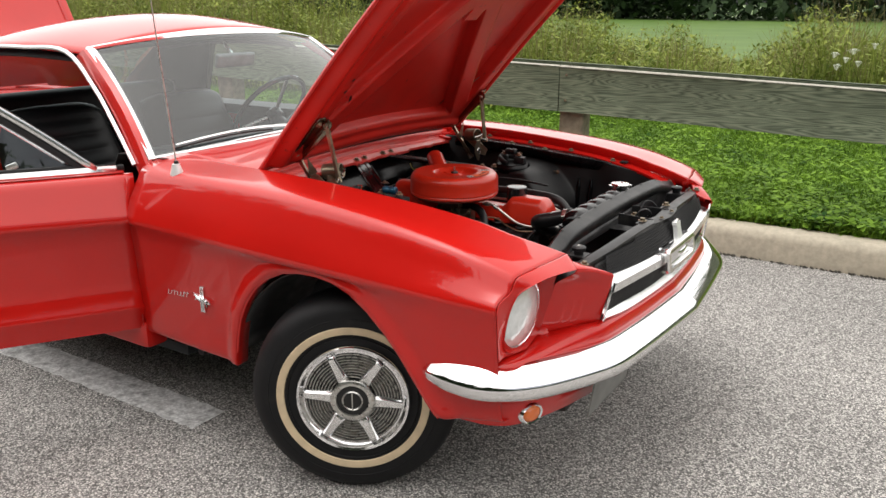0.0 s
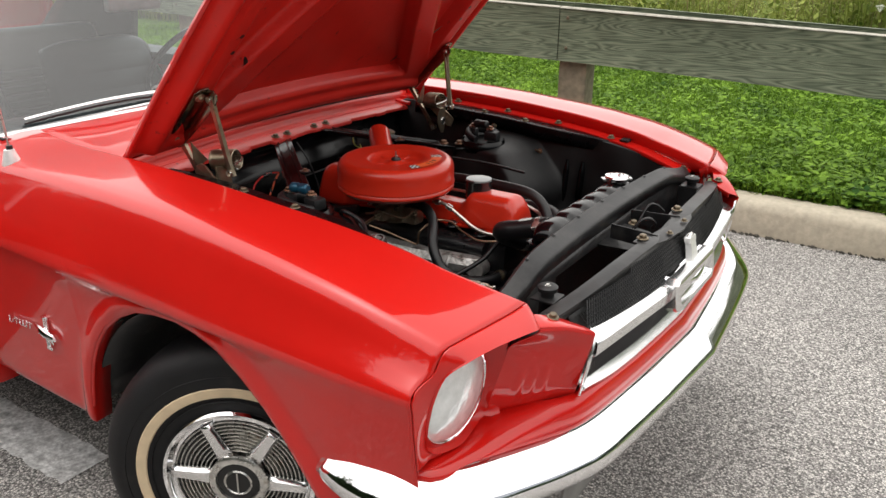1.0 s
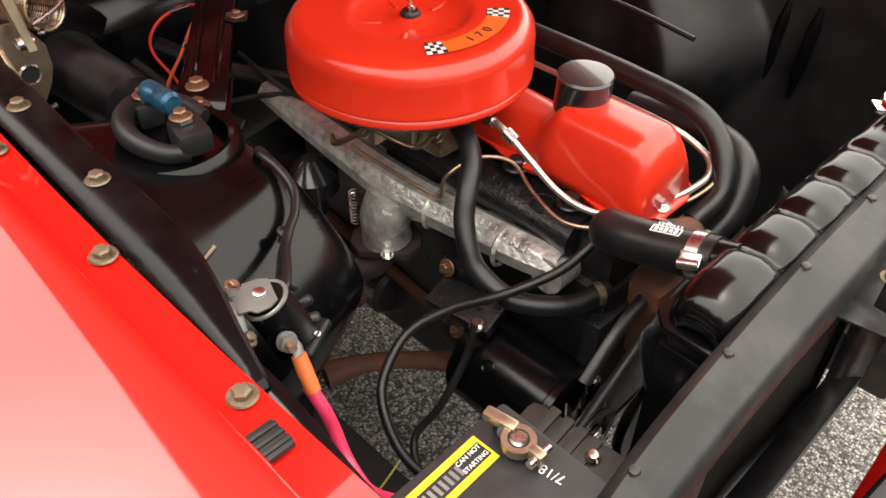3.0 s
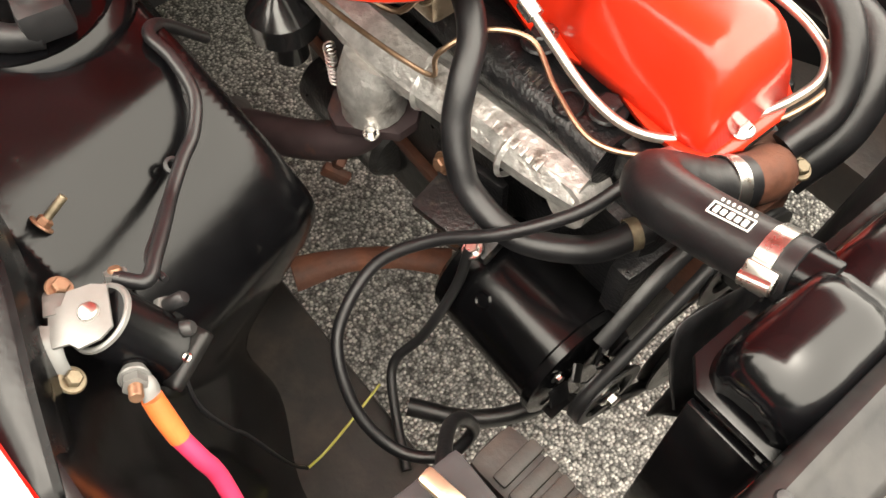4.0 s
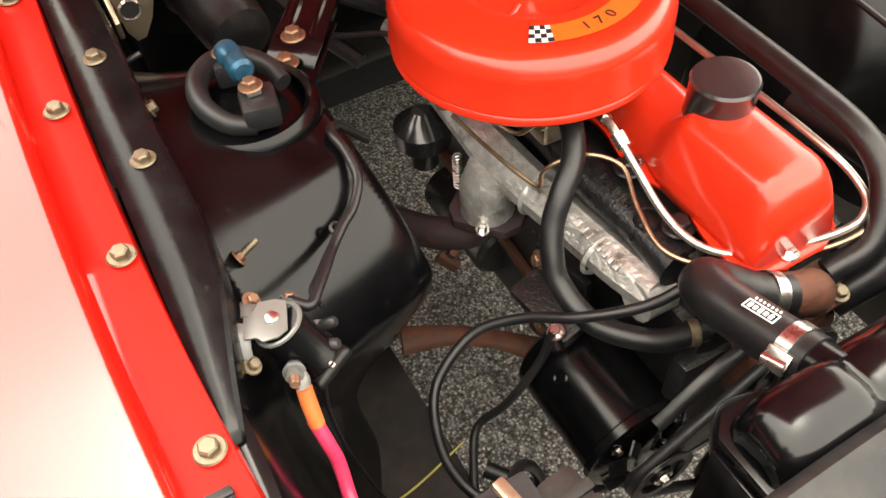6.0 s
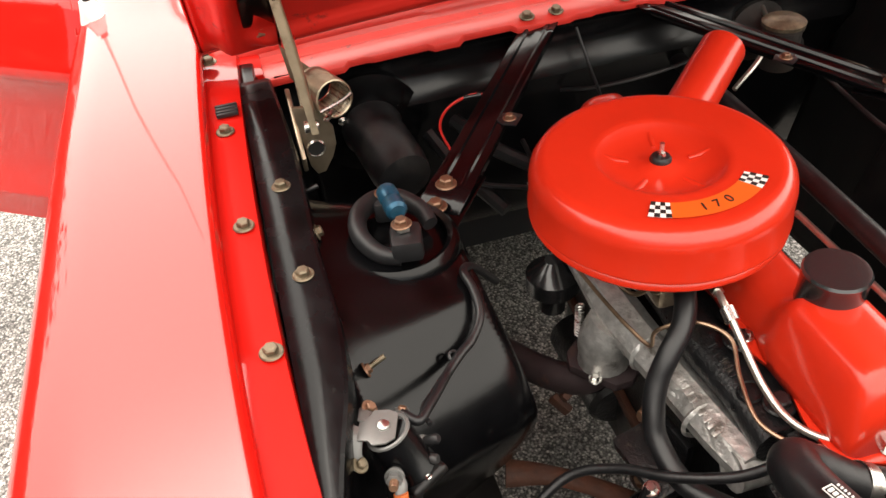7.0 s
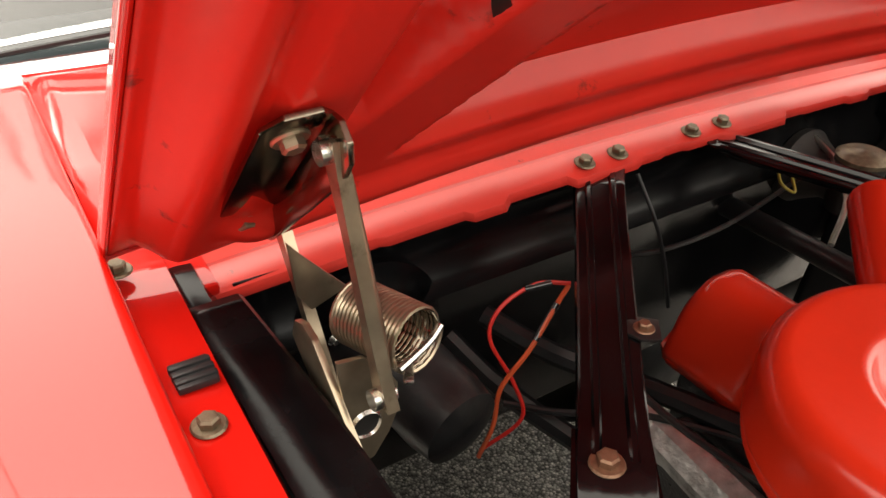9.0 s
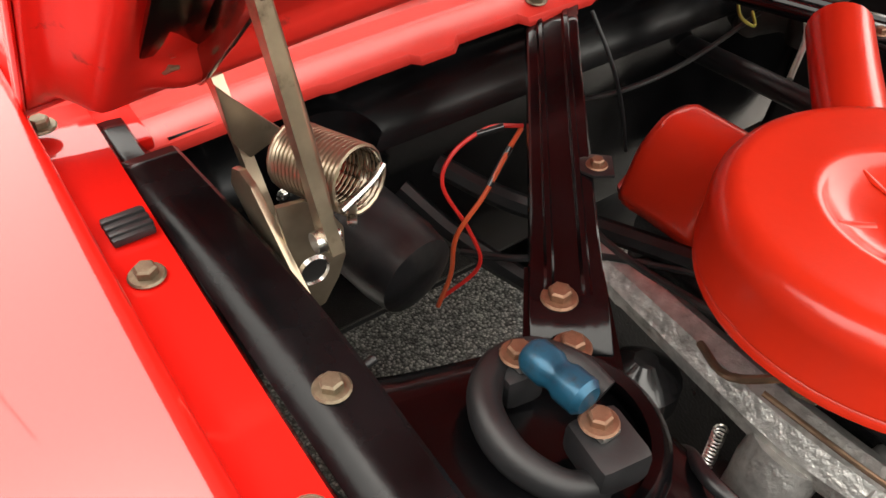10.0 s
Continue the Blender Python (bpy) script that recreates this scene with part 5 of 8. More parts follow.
d_in = cen - loop
d_in /= np.linalg.norm(d_in, axis=1)[:, None]
bm = sheet([loop + d_in * a + np.array((0.5, 0, 0.6)) * b for a, b in ((-0.016, 0.0), (-0.013, 0.008), (0.002, 0.013), (0.018, 0.008), (0.021, 0.0))], closed=True)
part("windshield_trim", bm, TRIM, ws, "bright polished windscreen surround", thick=0.001)
bm = sheet([loop + d_in * a + np.array((0.5, 0, 0.6)) * b for a, b in ((0.019, 0.004), (0.031, 0.001))], closed=True)
part("windshield_gasket", bm, RUBBER, ws, thick=0.001)
# wipers
for y0, y1 in ((-0.10, -0.615), (0.38, -0.08)):
    a, b = screen(y0 / 0.705, 0.05) + (0.02, 0, 0.008), screen(y1 / 0.705, 0.05) + (0.014, 0, 0.012)
    pts = [a + (b - a) * t + np.array((0.012, 0, 0.016)) * math.sin(math.pi * t) for t in np.linspace(0, 1, 6)]
    w = part("wiper", tube(pts, [0.009, 0.008, 0.007, 0.006, 0.005], None, 8, 3, 0.5), TRIM, ws, "polished wiper arm with black blade")
    part("wiper_blade", tube([p + np.array((-0.004, 0, -0.013)) for p in pts[1:]], 0.003, None, 6, 3), RUBBER, w)
    part("wiper_pivot", rod(a + (0, 0, -0.02), a + (0, 0, 0.016), 0.014, None, 16, 0.011, 0.003), STEEL, w)

# roof
rx = np.linspace(0, 1, 24)


def roof_row(t):
    x0 = -1.225 - t * 1.10
    out = []
    for v in np.linspace(-1, 1, 33):
        half = 0.585 + 0.04 * math.sin(math.pi * t) - 0.03 * t
        q = abs(v)
        z = 1.302 + 0.036 * math.sin(math.pi * min(1, t * 0.85 + 0.05)) - 0.05 * t - (0.050 - 0.015 * t) * q ** 2 - 0.024 * q ** 9 + 0.050 * math.sin(math.pi * t ** 0.8) * (1 - q * q)
        out.append((x0 - 0.075 * q * q * (1 - t), v * half * (1 + 0.015 * q ** 9), z))
    return out


part("roof", sheet([roof_row(t) for t in rx]), RED, car, "red steel roof", thick=0.004)
part("headliner", sheet([[(x, y * 0.985, z - 0.032) for x, y, z in roof_row(t)] for t in rx[2:]]), CABIN, car, "dark cloth headliner", thick=0.004)
for s in (-1, 1):
    # A-pillar, drip rail, rear pillar
    pl = []
    for t in np.linspace(-0.09, 1, 13):
        a = base_pt(s * 0.705) + (top_pt(s * 0.585) - base_pt(s * 0.705)) * t + np.array((0.02, 0, 0.017)) * 4 * t * (1 - t)
        pl.append([a + (0.006, s * 0.004, 0.004), a + (-0.006, s * 0.022, 0.0), a + (-0.030, s * 0.029, -0.018), a + (-0.048, s * 0.024, -0.026), a + (-0.048, s * -0.01, -0.026), a + (-0.01, s * -0.01, -0.015)])
    pil = part("pillar", sheet(pl, closed=True), RED, car, "slim red windscreen pillar")
    dr = [base_pt(s * 0.705) + (-0.044, s * 0.032, -0.02)] + [base_pt(s * 0.705) + (top_pt(s * 0.585) - base_pt(s * 0.705)) * t + np.array((-0.036, s * 0.033, -0.014)) for t in (0.33, 0.66)] + \
         [(-1.37, s * 0.632, 1.243), (-1.60, s * 0.645, 1.253), (-1.9, s * 0.640, 1.245), (-2.15, s * 0.63, 1.20)]
    part("drip_rail", tube(dr, 0.008, None, 8, 5), TRIM, pil, "bright drip rail over the door opening")
    rows = []
    for t in np.linspace(0, 1, 10):
        a0, a1 = np.array((-1.98, s * 0.60, 1.235)), np.array((-2.30, s * 0.55, 1.225))
        b0, b1 = np.array((-2.18, s * 0.70, 0.90)), np.array((-2.85, s * 0.66, 0.93))
        rows.append([a0 + (b0 - a0) * t + ((a1 + (b1 - a1) * t) - (a0 + (b0 - a0) * t)) * k + np.array((0, s * 0.03 * math.sin(math.pi * k), 0)) for k in np.linspace(0, 1, 8)])
    part("rear_pillar", sheet(rows), RED, car, thick=0.02)
    part("pillar_trim", sheet([[r[0] + (0.012, s * 0.016, 0)] + [r[0] + (0.014, -s * 0.02, -0.004)] + [p + np.array((0, -s * 0.024, -0.004)) for p in r] for r in rows]), VINYL, car, thick=0.004)
    bm = prism([(0.585, 0.90), (0.70, 0.90), (0.752, 0.884), (0.783, 0.845), (0.825, 0.735), (0.808, 0.40), (0.78, 0.34), (0.56, 0.34)], 0.014, Matrix.Translation((-0.862, 0, 0)) @ Matrix(((0, 0, 1, 0), (s, 0, 0, 0), (0, 1, 0, 0), (0, 0, 0, 1))), 0.002)
    part("hinge_pillar", bm, RED, car)
    # flank behind the front fender
    xs = np.linspace(-0.853 if s > 0 else -1.93, -3.78, 30)
    rows = []
    for x in xs:
        c, low, tail = crease_z(x), 0.30, max(0, (-x - 3.3)) ** 2 * 0.25
        w = max(0, 0.36 ** 2 - (x + 2.743) ** 2)
        b = max(low, 0.31 + math.sqrt(w) * 0.9) if w > 0 else low
        rows.append([(x, s * (y - tail), z) for y, z in ((0.62, 0.90), (0.70, 0.902), (0.765, 0.895), (0.79, 0.87), (0.82, 0.80), (0.84, c + 0.02), (0.84, c), (0.828, c - 0.012), (0.818, (c + b) / 2), (0.81, b), (0.78, b))])
    part("flank" if s > 0 else "quarter_panel", sheet(rows), RED, car, thick=0.003)
    bm = block((1.12, 0.09, 0.10), pose(-1.40, s * 0.775, 0.335), 0.02)
    part("rocker", bm, RED, car)
# tail: deck, rear glass, tail panel
bm = sheet([[(x, y, 0.925 - 0.02 * (y / 0.65) ** 2 - max(0, -x - 3.4) * 0.06) for y in np.linspace(-0.66, 0.66, 12)] for x in np.linspace(-2.72, -3.78, 8)])
part("trunk_lid", bm, RED, car, thick=0.003)
bm = sheet([[(-3.78, y, z) for y in np.linspace(-0.78, 0.78, 6)] for z in (0.90, 0.35)])
part("tail_panel", bm, RED, car, thick=0.01)
bm = sheet([[(-2.30 - 0.47 * t, y * (0.55 + 0.1 * t), 1.215 - 0.27 * t + 0.03 * math.sin(math.pi * t)) for y in np.linspace(-1, 1, 12)] for t in np.linspace(0, 1, 6)])
part("rear_window", bm, GLASS, car)
# dashboard, floor, seats, steering wheel, mirror
bm = sheet([[(x, y, z) for y in np.linspace(-0.69, 0.69, 12)] for x, z in ((-0.83, 0.918), (-0.95, 0.925), (-1.06, 0.915), (-1.10, 0.86), (-1.09, 0.72), (-1.0, 0.66))])
part("dashboard", bm, VINYL, car, thick=0.004)
part("cabin_floor", block((2.0, 1.46, 0.04), pose(-1.75, 0, 0.27), 0.01), CABIN, car)
part("firewall_cabin", block((0.03, 1.4, 0.62), pose(-0.72, 0, 0.56), 0.005), CABIN, car)
part("door_panel", block((1.1, 0.05, 0.5), pose(-1.42, 0.755, 0.60), 0.02), VINYL, car)
part("window_sill_cap", sheet([[(x, y, z) for x in np.linspace(-0.90, -2.55, 10)] for y, z in ((0.585, 0.86), (0.592, 0.906), (0.66, 0.911), (0.745, 0.908), (0.752, 0.902))]), VINYL, car, thick=0.003)
part("headliner", sheet([[(x, y, 1.262 - 0.03 * (y / 0.57) ** 2) for y in np.linspace(-0.56, 0.56, 8)] for x in np.linspace(-1.3, -2.28, 6)]), CABIN, car, thick=0.003)


def bucket_seat(y):
    prof_y = np.linspace(-1, 1, 17)
    back = []
    for t in np.linspace(0, 1, 56):
        pleat = 0.007 * abs(math.sin(26 * t)) * smooth_step(0.25, 0.32, t) * smooth_step(0.86, 0.80, t)
        x, z = -1.78 - 0.20 * t, 0.45 + 0.52 * t - 0.03 * smooth_step(0.9, 1.0, t)
        w = 0.27 - 0.05 * t ** 3
        back.append([(x + pleat * (abs(v) < 0.7) + 0.05 * math.sqrt(max(0, 1 - v * v)) * (1 - 0.7 * smooth_step(0.88, 1.0, t)) - 0.015 * abs(v), y + v * w, z + 0.035 * (1 - v ** 4) * t) for v in prof_y])
    bm = sheet(back)
    seat = part("seat", bm, VINYL, car, "black vinyl bucket seat", thick=0.06)
    part("seat_cushion", block((0.50, 0.52, 0.14), pose(-1.56, y, 0.44, 0, 8, 0), 0.05, None, 4), VINYL, seat)


bucket_seat(-0.36)
bucket_seat(0.36)
rear_seat = part("rear_seat", block((0.16, 1.2, 0.70), pose(-2.30, 0, 0.665, 0, -10, 0), 0.05, None, 3), VINYL, car)
for k in range(7):
    zc = 0.46 + 0.062 * k
    part("seat_roll", tube([(-2.228 - 0.176 * (zc - 0.665), y, zc) for y in (-0.56, -0.2, 0.2, 0.56)], 0.034, None, 12, 2, 0.6), VINYL, rear_seat)
part("parcel_shelf", sheet([[(x, y, z) for y in np.linspace(-0.60, 0.60, 6)] for x, z in ((-2.30, 1.0), (-2.36, 0.985), (-2.70, 0.955), (-2.74, 0.93))]), VINYL, car, thick=0.01)
sm = axis((-1.36, 0.36, 0.93), (-0.80, 0, 0.60))
bm = tube([sm @ Vector((0.198 * math.cos(a), 0.198 * math.sin(a), 0)) for a in np.linspace(0, 2 * math.pi, 40)], 0.011, None, 8, 1)
sw = part("steering_wheel", bm, CAP_BLACK, car, "thin black three-spoke steering wheel")
for a in (90, 210, 330):
    part("wheel_spoke", rod(sm @ Vector((0, 0, -0.03)), sm @ Vector((0.198 * math.cos(radians(a)), 0.198 * math.sin(radians(a)), 0)), 0.008), STEEL, sw)
part("horn_button", rod(sm @ Vector((0, 0, -0.06)), sm @ Vector((0, 0, -0.01)), 0.04, None, 24, None, 0.006), CAP_BLACK, sw)
part("steering_column", rod(sm @ Vector((0, 0, -0.06)), (-0.95, 0.36, 0.66), 0.025), CAP_BLACK, sw)
bm = block((0.028, 0.205, 0.056), pose(-1.19, 0.0, 1.188, 0, 12, 0), 0.012, None, 3)
mir = part("mirror", bm, PLATE, car, "pale-backed inside mirror")
part("mirror_stem", rod((-1.19, 0, 1.20), (-1.25, 0, 1.255), 0.007), STEEL, mir)

# door jamb behind the opening
jm = [(-0.60, 1.20), (-0.66, 0.98), (-0.70, 0.90), (-0.80, 0.88), (-0.815, 0.72), (-0.80, 0.45), (-0.76, 0.33), (-0.60, 0.33), (-0.58, 0.6)]
bm = prism(jm, 0.05, Matrix.Translation((-1.955, 0, 0)) @ Matrix(((0, 0, 1, 0), (1, 0, 0, 0), (0, 1, 0, 0), (0, 0, 0, 1))), 0.015)
jamb = part("door_jamb", bm, RED, car, "red door pillar with latch striker")
part("latch_striker", block((0.014, 0.035, 0.065), pose(-1.925, -0.752, 0.69), 0.008), STEEL, jamb)
part("latch_pad", block((0.016, 0.06, 0.05), pose(-1.926, -0.722, 0.80), 0.006), RUBBER, jamb)


# ---- passenger door, open ----
DM = Matrix.Translation((-0.848, -0.814, 0)) @ Matrix.Rotation(radians(57), 4, "Z")


def dpt(x, y, z):
    return DM @ Vector((x, y, z))


drows = []
for x in np.linspace(0.016, -1.06, 18):
    c = crease_z(-0.86 + x)
    drows.append([dpt(x, -(y - 0.818), z) for y, z in ((0.745, 0.878), (0.765, 0.882), (0.782, 0.874), (0.794, 0.855), (0.812, 0.80), (0.832, c + 0.03), (0.842, c + 0.008), (0.838, c - 0.004), (0.828, c - 0.012),
                                                      (0.820, 0.66), (0.817, 0.55), (0.818, 0.452), (0.824, 0.444), (0.822, 0.434), (0.812, 0.41), (0.806, 0.362), (0.79, 0.356))])
door = part("door", sheet(drows), RED, car, "red passenger door standing wide open", thick=0.003, sharp=60)
for x in (-0.006, -1.055):
    bm = bmesh.new()
    vs2 = [bm.verts.new(dpt(x, -(y - 0.818), z)) for y, z in ((0.66, 0.876), (0.79, 0.874), (0.80, 0.84), (0.838, 0.735), (0.82, 0.66), (0.815, 0.36), (0.70, 0.356), (0.66, 0.5))]
    bm.faces.new(vs2)
    part("door_edge", bm, RED, door, thick=0.004)
bm = sheet([[dpt(x, 0.10 + 0.02 * math.sin(3 * z), z) for x in np.linspace(-0.02, -1.05, 8)] for z in np.linspace(0.37, 0.875, 8)])
part("door_trim_panel", bm, VINYL, door, thick=0.01)
bm = sheet([[dpt(x, y, z) for x in np.linspace(-0.01, -1.055, 8)] for y, z in ((0.075, 0.880), (0.05, 0.886), (0.10, 0.885), (0.13, 0.876))])
part("door_top", bm, RED, door, thick=0.004)
FRAME_LOW, FRAME_TOP = Vector((-0.085, 0.086, 0.905)), Vector((-0.50, 0.150, 1.215))


def frame_pt(t, drop=0.0):
    """A point along the sloping front edge of the door glass, drop below it."""
    p = FRAME_LOW + (FRAME_TOP - FRAME_LOW) * t
    return dpt(p.x - 0.55 * drop, p.y, p.z - 0.83 * drop + 0.012 * math.sin(math.pi * t))


ts = np.linspace(0.16, 0.80, 9)
vent = part("vent_window", sheet([[frame_pt(t, 0.052) for t in ts], [dpt(-0.165 - 0.262 * (t - 0.16) / 0.64, 0.092, 0.906) for t in ts]]), GLASS, door, "triangular vent window in a bright frame")
part("vent_frame", sheet([[frame_pt(t, d) + DM.to_3x3() @ Vector((0, -e, 0)) for t in np.linspace(0, 1, 12)] for d, e in ((0.0, 0.0), (0.002, 0.010), (0.012, 0.013), (0.020, 0.010), (0.022, 0.0))]), TRIM, vent, "bright polished frame", thick=0.002)
part("vent_rubber", sheet([[frame_pt(t, d) + DM.to_3x3() @ Vector((0, -e, 0)) for t in np.linspace(0.05, 0.86, 12)] for d, e in ((0.022, 0.004), (0.026, 0.011), (0.040, 0.011), (0.046, 0.003))]), RUBBER, vent, "black rubber vent seal", thick=0.002)
part("pane_rim", tube([frame_pt(t, 0.050) for t in (0.17, 0.5, 0.80)], 0.004, None, 8, 4), TRIM, vent)
part("vent_post", tube([dpt(-0.425, 0.095, 0.885), dpt(-0.430, 0.11, 1.0), dpt(-0.440, 0.134, 1.140)], 0.011, None, 8, 4), TRIM, vent)
part("vent_sill", sheet([[dpt(x, 0.082 + e, 0.880 + d) for x in np.linspace(-0.03, -1.05, 10)] for d, e in ((-0.004, -0.004), (0.010, -0.010), (0.024, -0.004), (0.028, 0.014))]), TRIM, vent, "bright sill strip", thick=0.002)
part("sill_rubber", tube([dpt(-0.12, 0.088, 0.908), dpt(-0.28, 0.091, 0.909), dpt(-0.43, 0.094, 0.908)], 0.006, None, 8, 3), RUBBER, vent)
part("vent_latch", block((0.035, 0.018, 0.02), DM @ pose(-0.33, 0.10, 0.922, 0, -20, 0), 0.006), STEEL, vent)


part("corner_seal", block((0.022, 0.022, 0.022), DM @ pose(-0.016, 0.105, 0.892), 0.006), RUBBER, door, "black rubber corner seal")

# antenna
ab = Vector((-0.697, -0.747, 0.888))
bm = lathe([(0.0225, -0.008), (0.0225, 0.003), (0.0205, 0.005)], axis(ab, (0, -0.05, 1)), None, 24)
ant = part("antenna", bm, RUBBER, car, "thin telescopic antenna on a chrome cone")
part("antenna_cone", lathe([(0.0218, 0.003), (0.0214, 0.008), (0.0168, 0.022), (0.0128, 0.036), (0.0118, 0.040), (0.006, 0.041)], axis(ab, (0, -0.05, 1)), None, 24), CONE, ant)
part("antenna_collar", rod(ab + Vector((0, 0, 0.038)), ab + Vector((0, 0, 0.049)), 0.0075, None, 14), RUBBER, ant)
part("mast", tube([ab + Vector((0, 0, 0.04)), ab + Vector((-0.012, -0.01, 0.30)), ab + Vector((-0.03, -0.024, 0.72))], [0.0028, 0.0024, 0.0016], None, 8, 3), STEEL, ant)

# a second red vehicle far behind
van = tagged(new("van"), "tall red van parked behind the coupe", "van")
bm = bmesh.new()
vprof = [(0.0, 0.45), (0.02, 1.05), (0.30, 1.25), (0.65, 1.95), (1.0, 2.08), (4.6, 2.10), (4.85, 1.95), (4.9, 0.45)]
sheet([[(-5.6 - x, 1.55 + y * w, z) for x, z in vprof] for k, (y, w) in enumerate(((-0.82, 1), (-0.90, 1), (0.90, 1), (0.82, 1)))], bm)
part("van_body", bm, RED, van, thick=0.02)
for y in (0.65, 2.45):
    bm = prism([(-5.6 - x, z) for x, z in vprof], 0.02, Matrix.Translation((0, y, 0)) @ pose(0, 0, 0, 90, 0, 0))
    part("van_side", bm, RED, van)
    bm = prism([(-6.75, 1.2), (-6.75, 1.8), (-7.8, 1.85), (-7.8, 1.2)], 0.03, Matrix.Translation((0, y, 0)) @ pose(0, 0, 0, 90, 0, 0))
    part("van_window", bm, CAP_BLACK, van)
    for x in (-6.4, -9.4):
        part("van_wheel", rod((x, y - 0.1, 0.33), (x, y + 0.1, 0.33), 0.33, None, 28, None, 0.03), TYRE, van)


# ---- engine bay: aprons, shock towers, rails, firewall ----
def apron_y(z, x=-0.2):
    """Half width of the plain inner apron at height z, wider ahead of the tower."""
    plain = float(ease(z, [0.36, 0.50, 0.62, 0.74, 0.80, 0.845, 0.86], [0.405, 0.425, 0.452, 0.487, 0.508, 0.528, 0.535]))
    wide = float(ease(z, [0.36, 0.50, 0.62, 0.74, 0.80, 0.845, 0.86], [0.445, 0.478, 0.500, 0.514, 0.522, 0.532, 0.537]))
    return plain + (wide - plain) * smooth_step(0.05, 0.20, x)


def tower_in(x, z):
    """How far the shock tower stands in from the apron."""
    front = float(ease(z, [0.34, 0.50, 0.60, 0.65, 0.70, 0.75, 0.80], [-0.05, 0.01, 0.068, 0.085, 0.070, 0.032, -0.025]))
    rear = -0.190 - (0.80 - z) * 0.12
    fx = smooth_step(front + 0.058, front - 0.030, x) * smooth_step(rear - 0.04, rear + 0.03, x)
    wall = float(ease(z, [0.36, 0.55, 0.70, 0.80], [0.295, 0.292, 0.315, 0.345]))
    top = smooth_step(0.815, 0.775, z)
    return max(0.0, (apron_y(z, x) - wall)) * fx * top


def ledge_in(x):
    """Inner edge of the flat ledge on top of the apron."""
    return float(ease(x, [-0.435, -0.25, -0.09, 0.12, 0.20, 0.26], [0.507, 0.499, 0.502, 0.506, 0.526, 0.540]))


for s in (-1, 1):
    zs = np.r_[np.linspace(0.34, 0.64, 22), np.linspace(0.65, 0.825, 36), (0.834, 0.840, 0.844)]
    xs = np.r_[np.linspace(-0.50, -0.12, 30), np.linspace(-0.11, 0.16, 60), np.linspace(0.17, 0.50, 20)]
    rows = []
    for x in xs:
        lift = flange_z(x) - 0.862
        k = smooth_step(0.12, 0.30, x)
        row = []
        zmin = 0.34 + (0.38 if s < 0 else 0) * smooth_step(-0.235, -0.26, x) + 0.12 * smooth_step(-0.235, -0.20, x) * smooth_step(0.06, 0.02, x)
        for z in np.maximum(zs, zmin):
            wob = 0.0015 * math.sin(40 * x + 23 * z)
            row.append((x, s * (apron_y(z, x) - tower_in(x, z) + wob), z + lift * smooth_step(0.6, 0.84, z)))
        row.append((x, s * 0.537, flange_z(x) - 0.017))
        row.append((x, s * 0.548, flange_z(x) - 0.0175))
        rows.append(row)
    apron_ob = part("inner_apron", sheet(rows), BLACK if s < 0 else BLACK_DULL, car, "gloss black inner fender apron with shock tower", thick=0.002, sharp=50)
    # ledge along the apron with bolts
    bm = sheet([[(x, s * y, flange_z(x) + d) for y, d in ((0.550, -0.0135), ((0.548 + ledge_in(x)) / 2, -0.0134), (ledge_in(x) + 0.008, -0.0133), (ledge_in(x) + 0.003, -0.0136), (ledge_in(x), -0.0160), (ledge_in(x) - 0.002, -0.030), (ledge_in(x) - 0.002, -0.050))] for x in np.linspace(-0.435, 0.25, 60)])
    part("apron_ledge", bm, CRINKLE, apron_ob, thick=0.002, sharp=25)
    for x, y in ((-0.176, 0.524), (-0.025, 0.522)):
        bolt((x, s * y, flange_z(x) - 0.0125), (0, 0, 1), apron_ob, BRASSY, 0.0072)
    bolt((-0.124, s * 0.498, 0.826), (0, -s, 0.25), apron_ob, BRASSY, 0.0065)
    part("stud", rod((-0.200, s * 0.500, 0.832), (-0.200, s * 0.482, 0.836), 0.0032, None, 10), BLACK_OLD, apron_ob)
    bolt((0.050, s * 0.484, 0.772), (-0.1, -s * 0.8, 0.3), apron_ob, COPPER, 0.0055)
    part("stud", rod((0.050, s * 0.484, 0.772), (0.046, s * 0.462, 0.781), 0.003, None, 10), BRASSY, apron_ob)
    if s > 0:
        part("toe_board", sheet([[(x, y, z) for y in np.linspace(0.08, 0.66, 6)] for x, z in ((-0.53, 0.48), (-0.58, 0.30), (-0.68, 0.22), (-1.3, 0.20))]), BLACK_DULL, apron_ob, thick=0.004)
    # frame rail
    bm = block((0.76, 0.135, 0.09), pose(0.15, s * 0.392, 0.325, 0, 0, 0), 0.012)
    part("frame_rail", bm, RAIL, apron_ob, "dusty black frame rail")
    # shock cap: three-legged arch with blue bushing
    c = Vector((-0.112, s * 0.410, 0.803))
    bm = lathe([(0.076, 0.775), (0.072, 0.797), (0.066, 0.804), (0.061, 0.801), (0.059, 0.785)], Matrix.Translation((c.x, c.y, 0)), None, 36)
    cap = part("shock_cap", bm, BLACK, apron_ob, "black shock absorber cap with an arched bracket", thick=0.003)
    # black disc paints the shade inside the cap opening
    part("cap_hole_shade", lathe([(0, 0.788), (0.061, 0.788)], Matrix.Translation((c.x, c.y, 0)), None, 24), DARK, cap)
    pts = [c + Vector((0.047 * math.cos(radians(a)), s * 0.042 * math.sin(radians(a)), 0.006 + 0.018 * math.sin(radians(max(0, min(180, (a - 20) * 0.72)))))) for a in (5, 40, 80, 120, 160, 200, 240, 270)]
    part("cap_arch", tube(pts, [0.009, 0.010, 0.011, 0.011, 0.011, 0.010, 0.009], None, 12, 5, 1.2), RUBBER, cap)
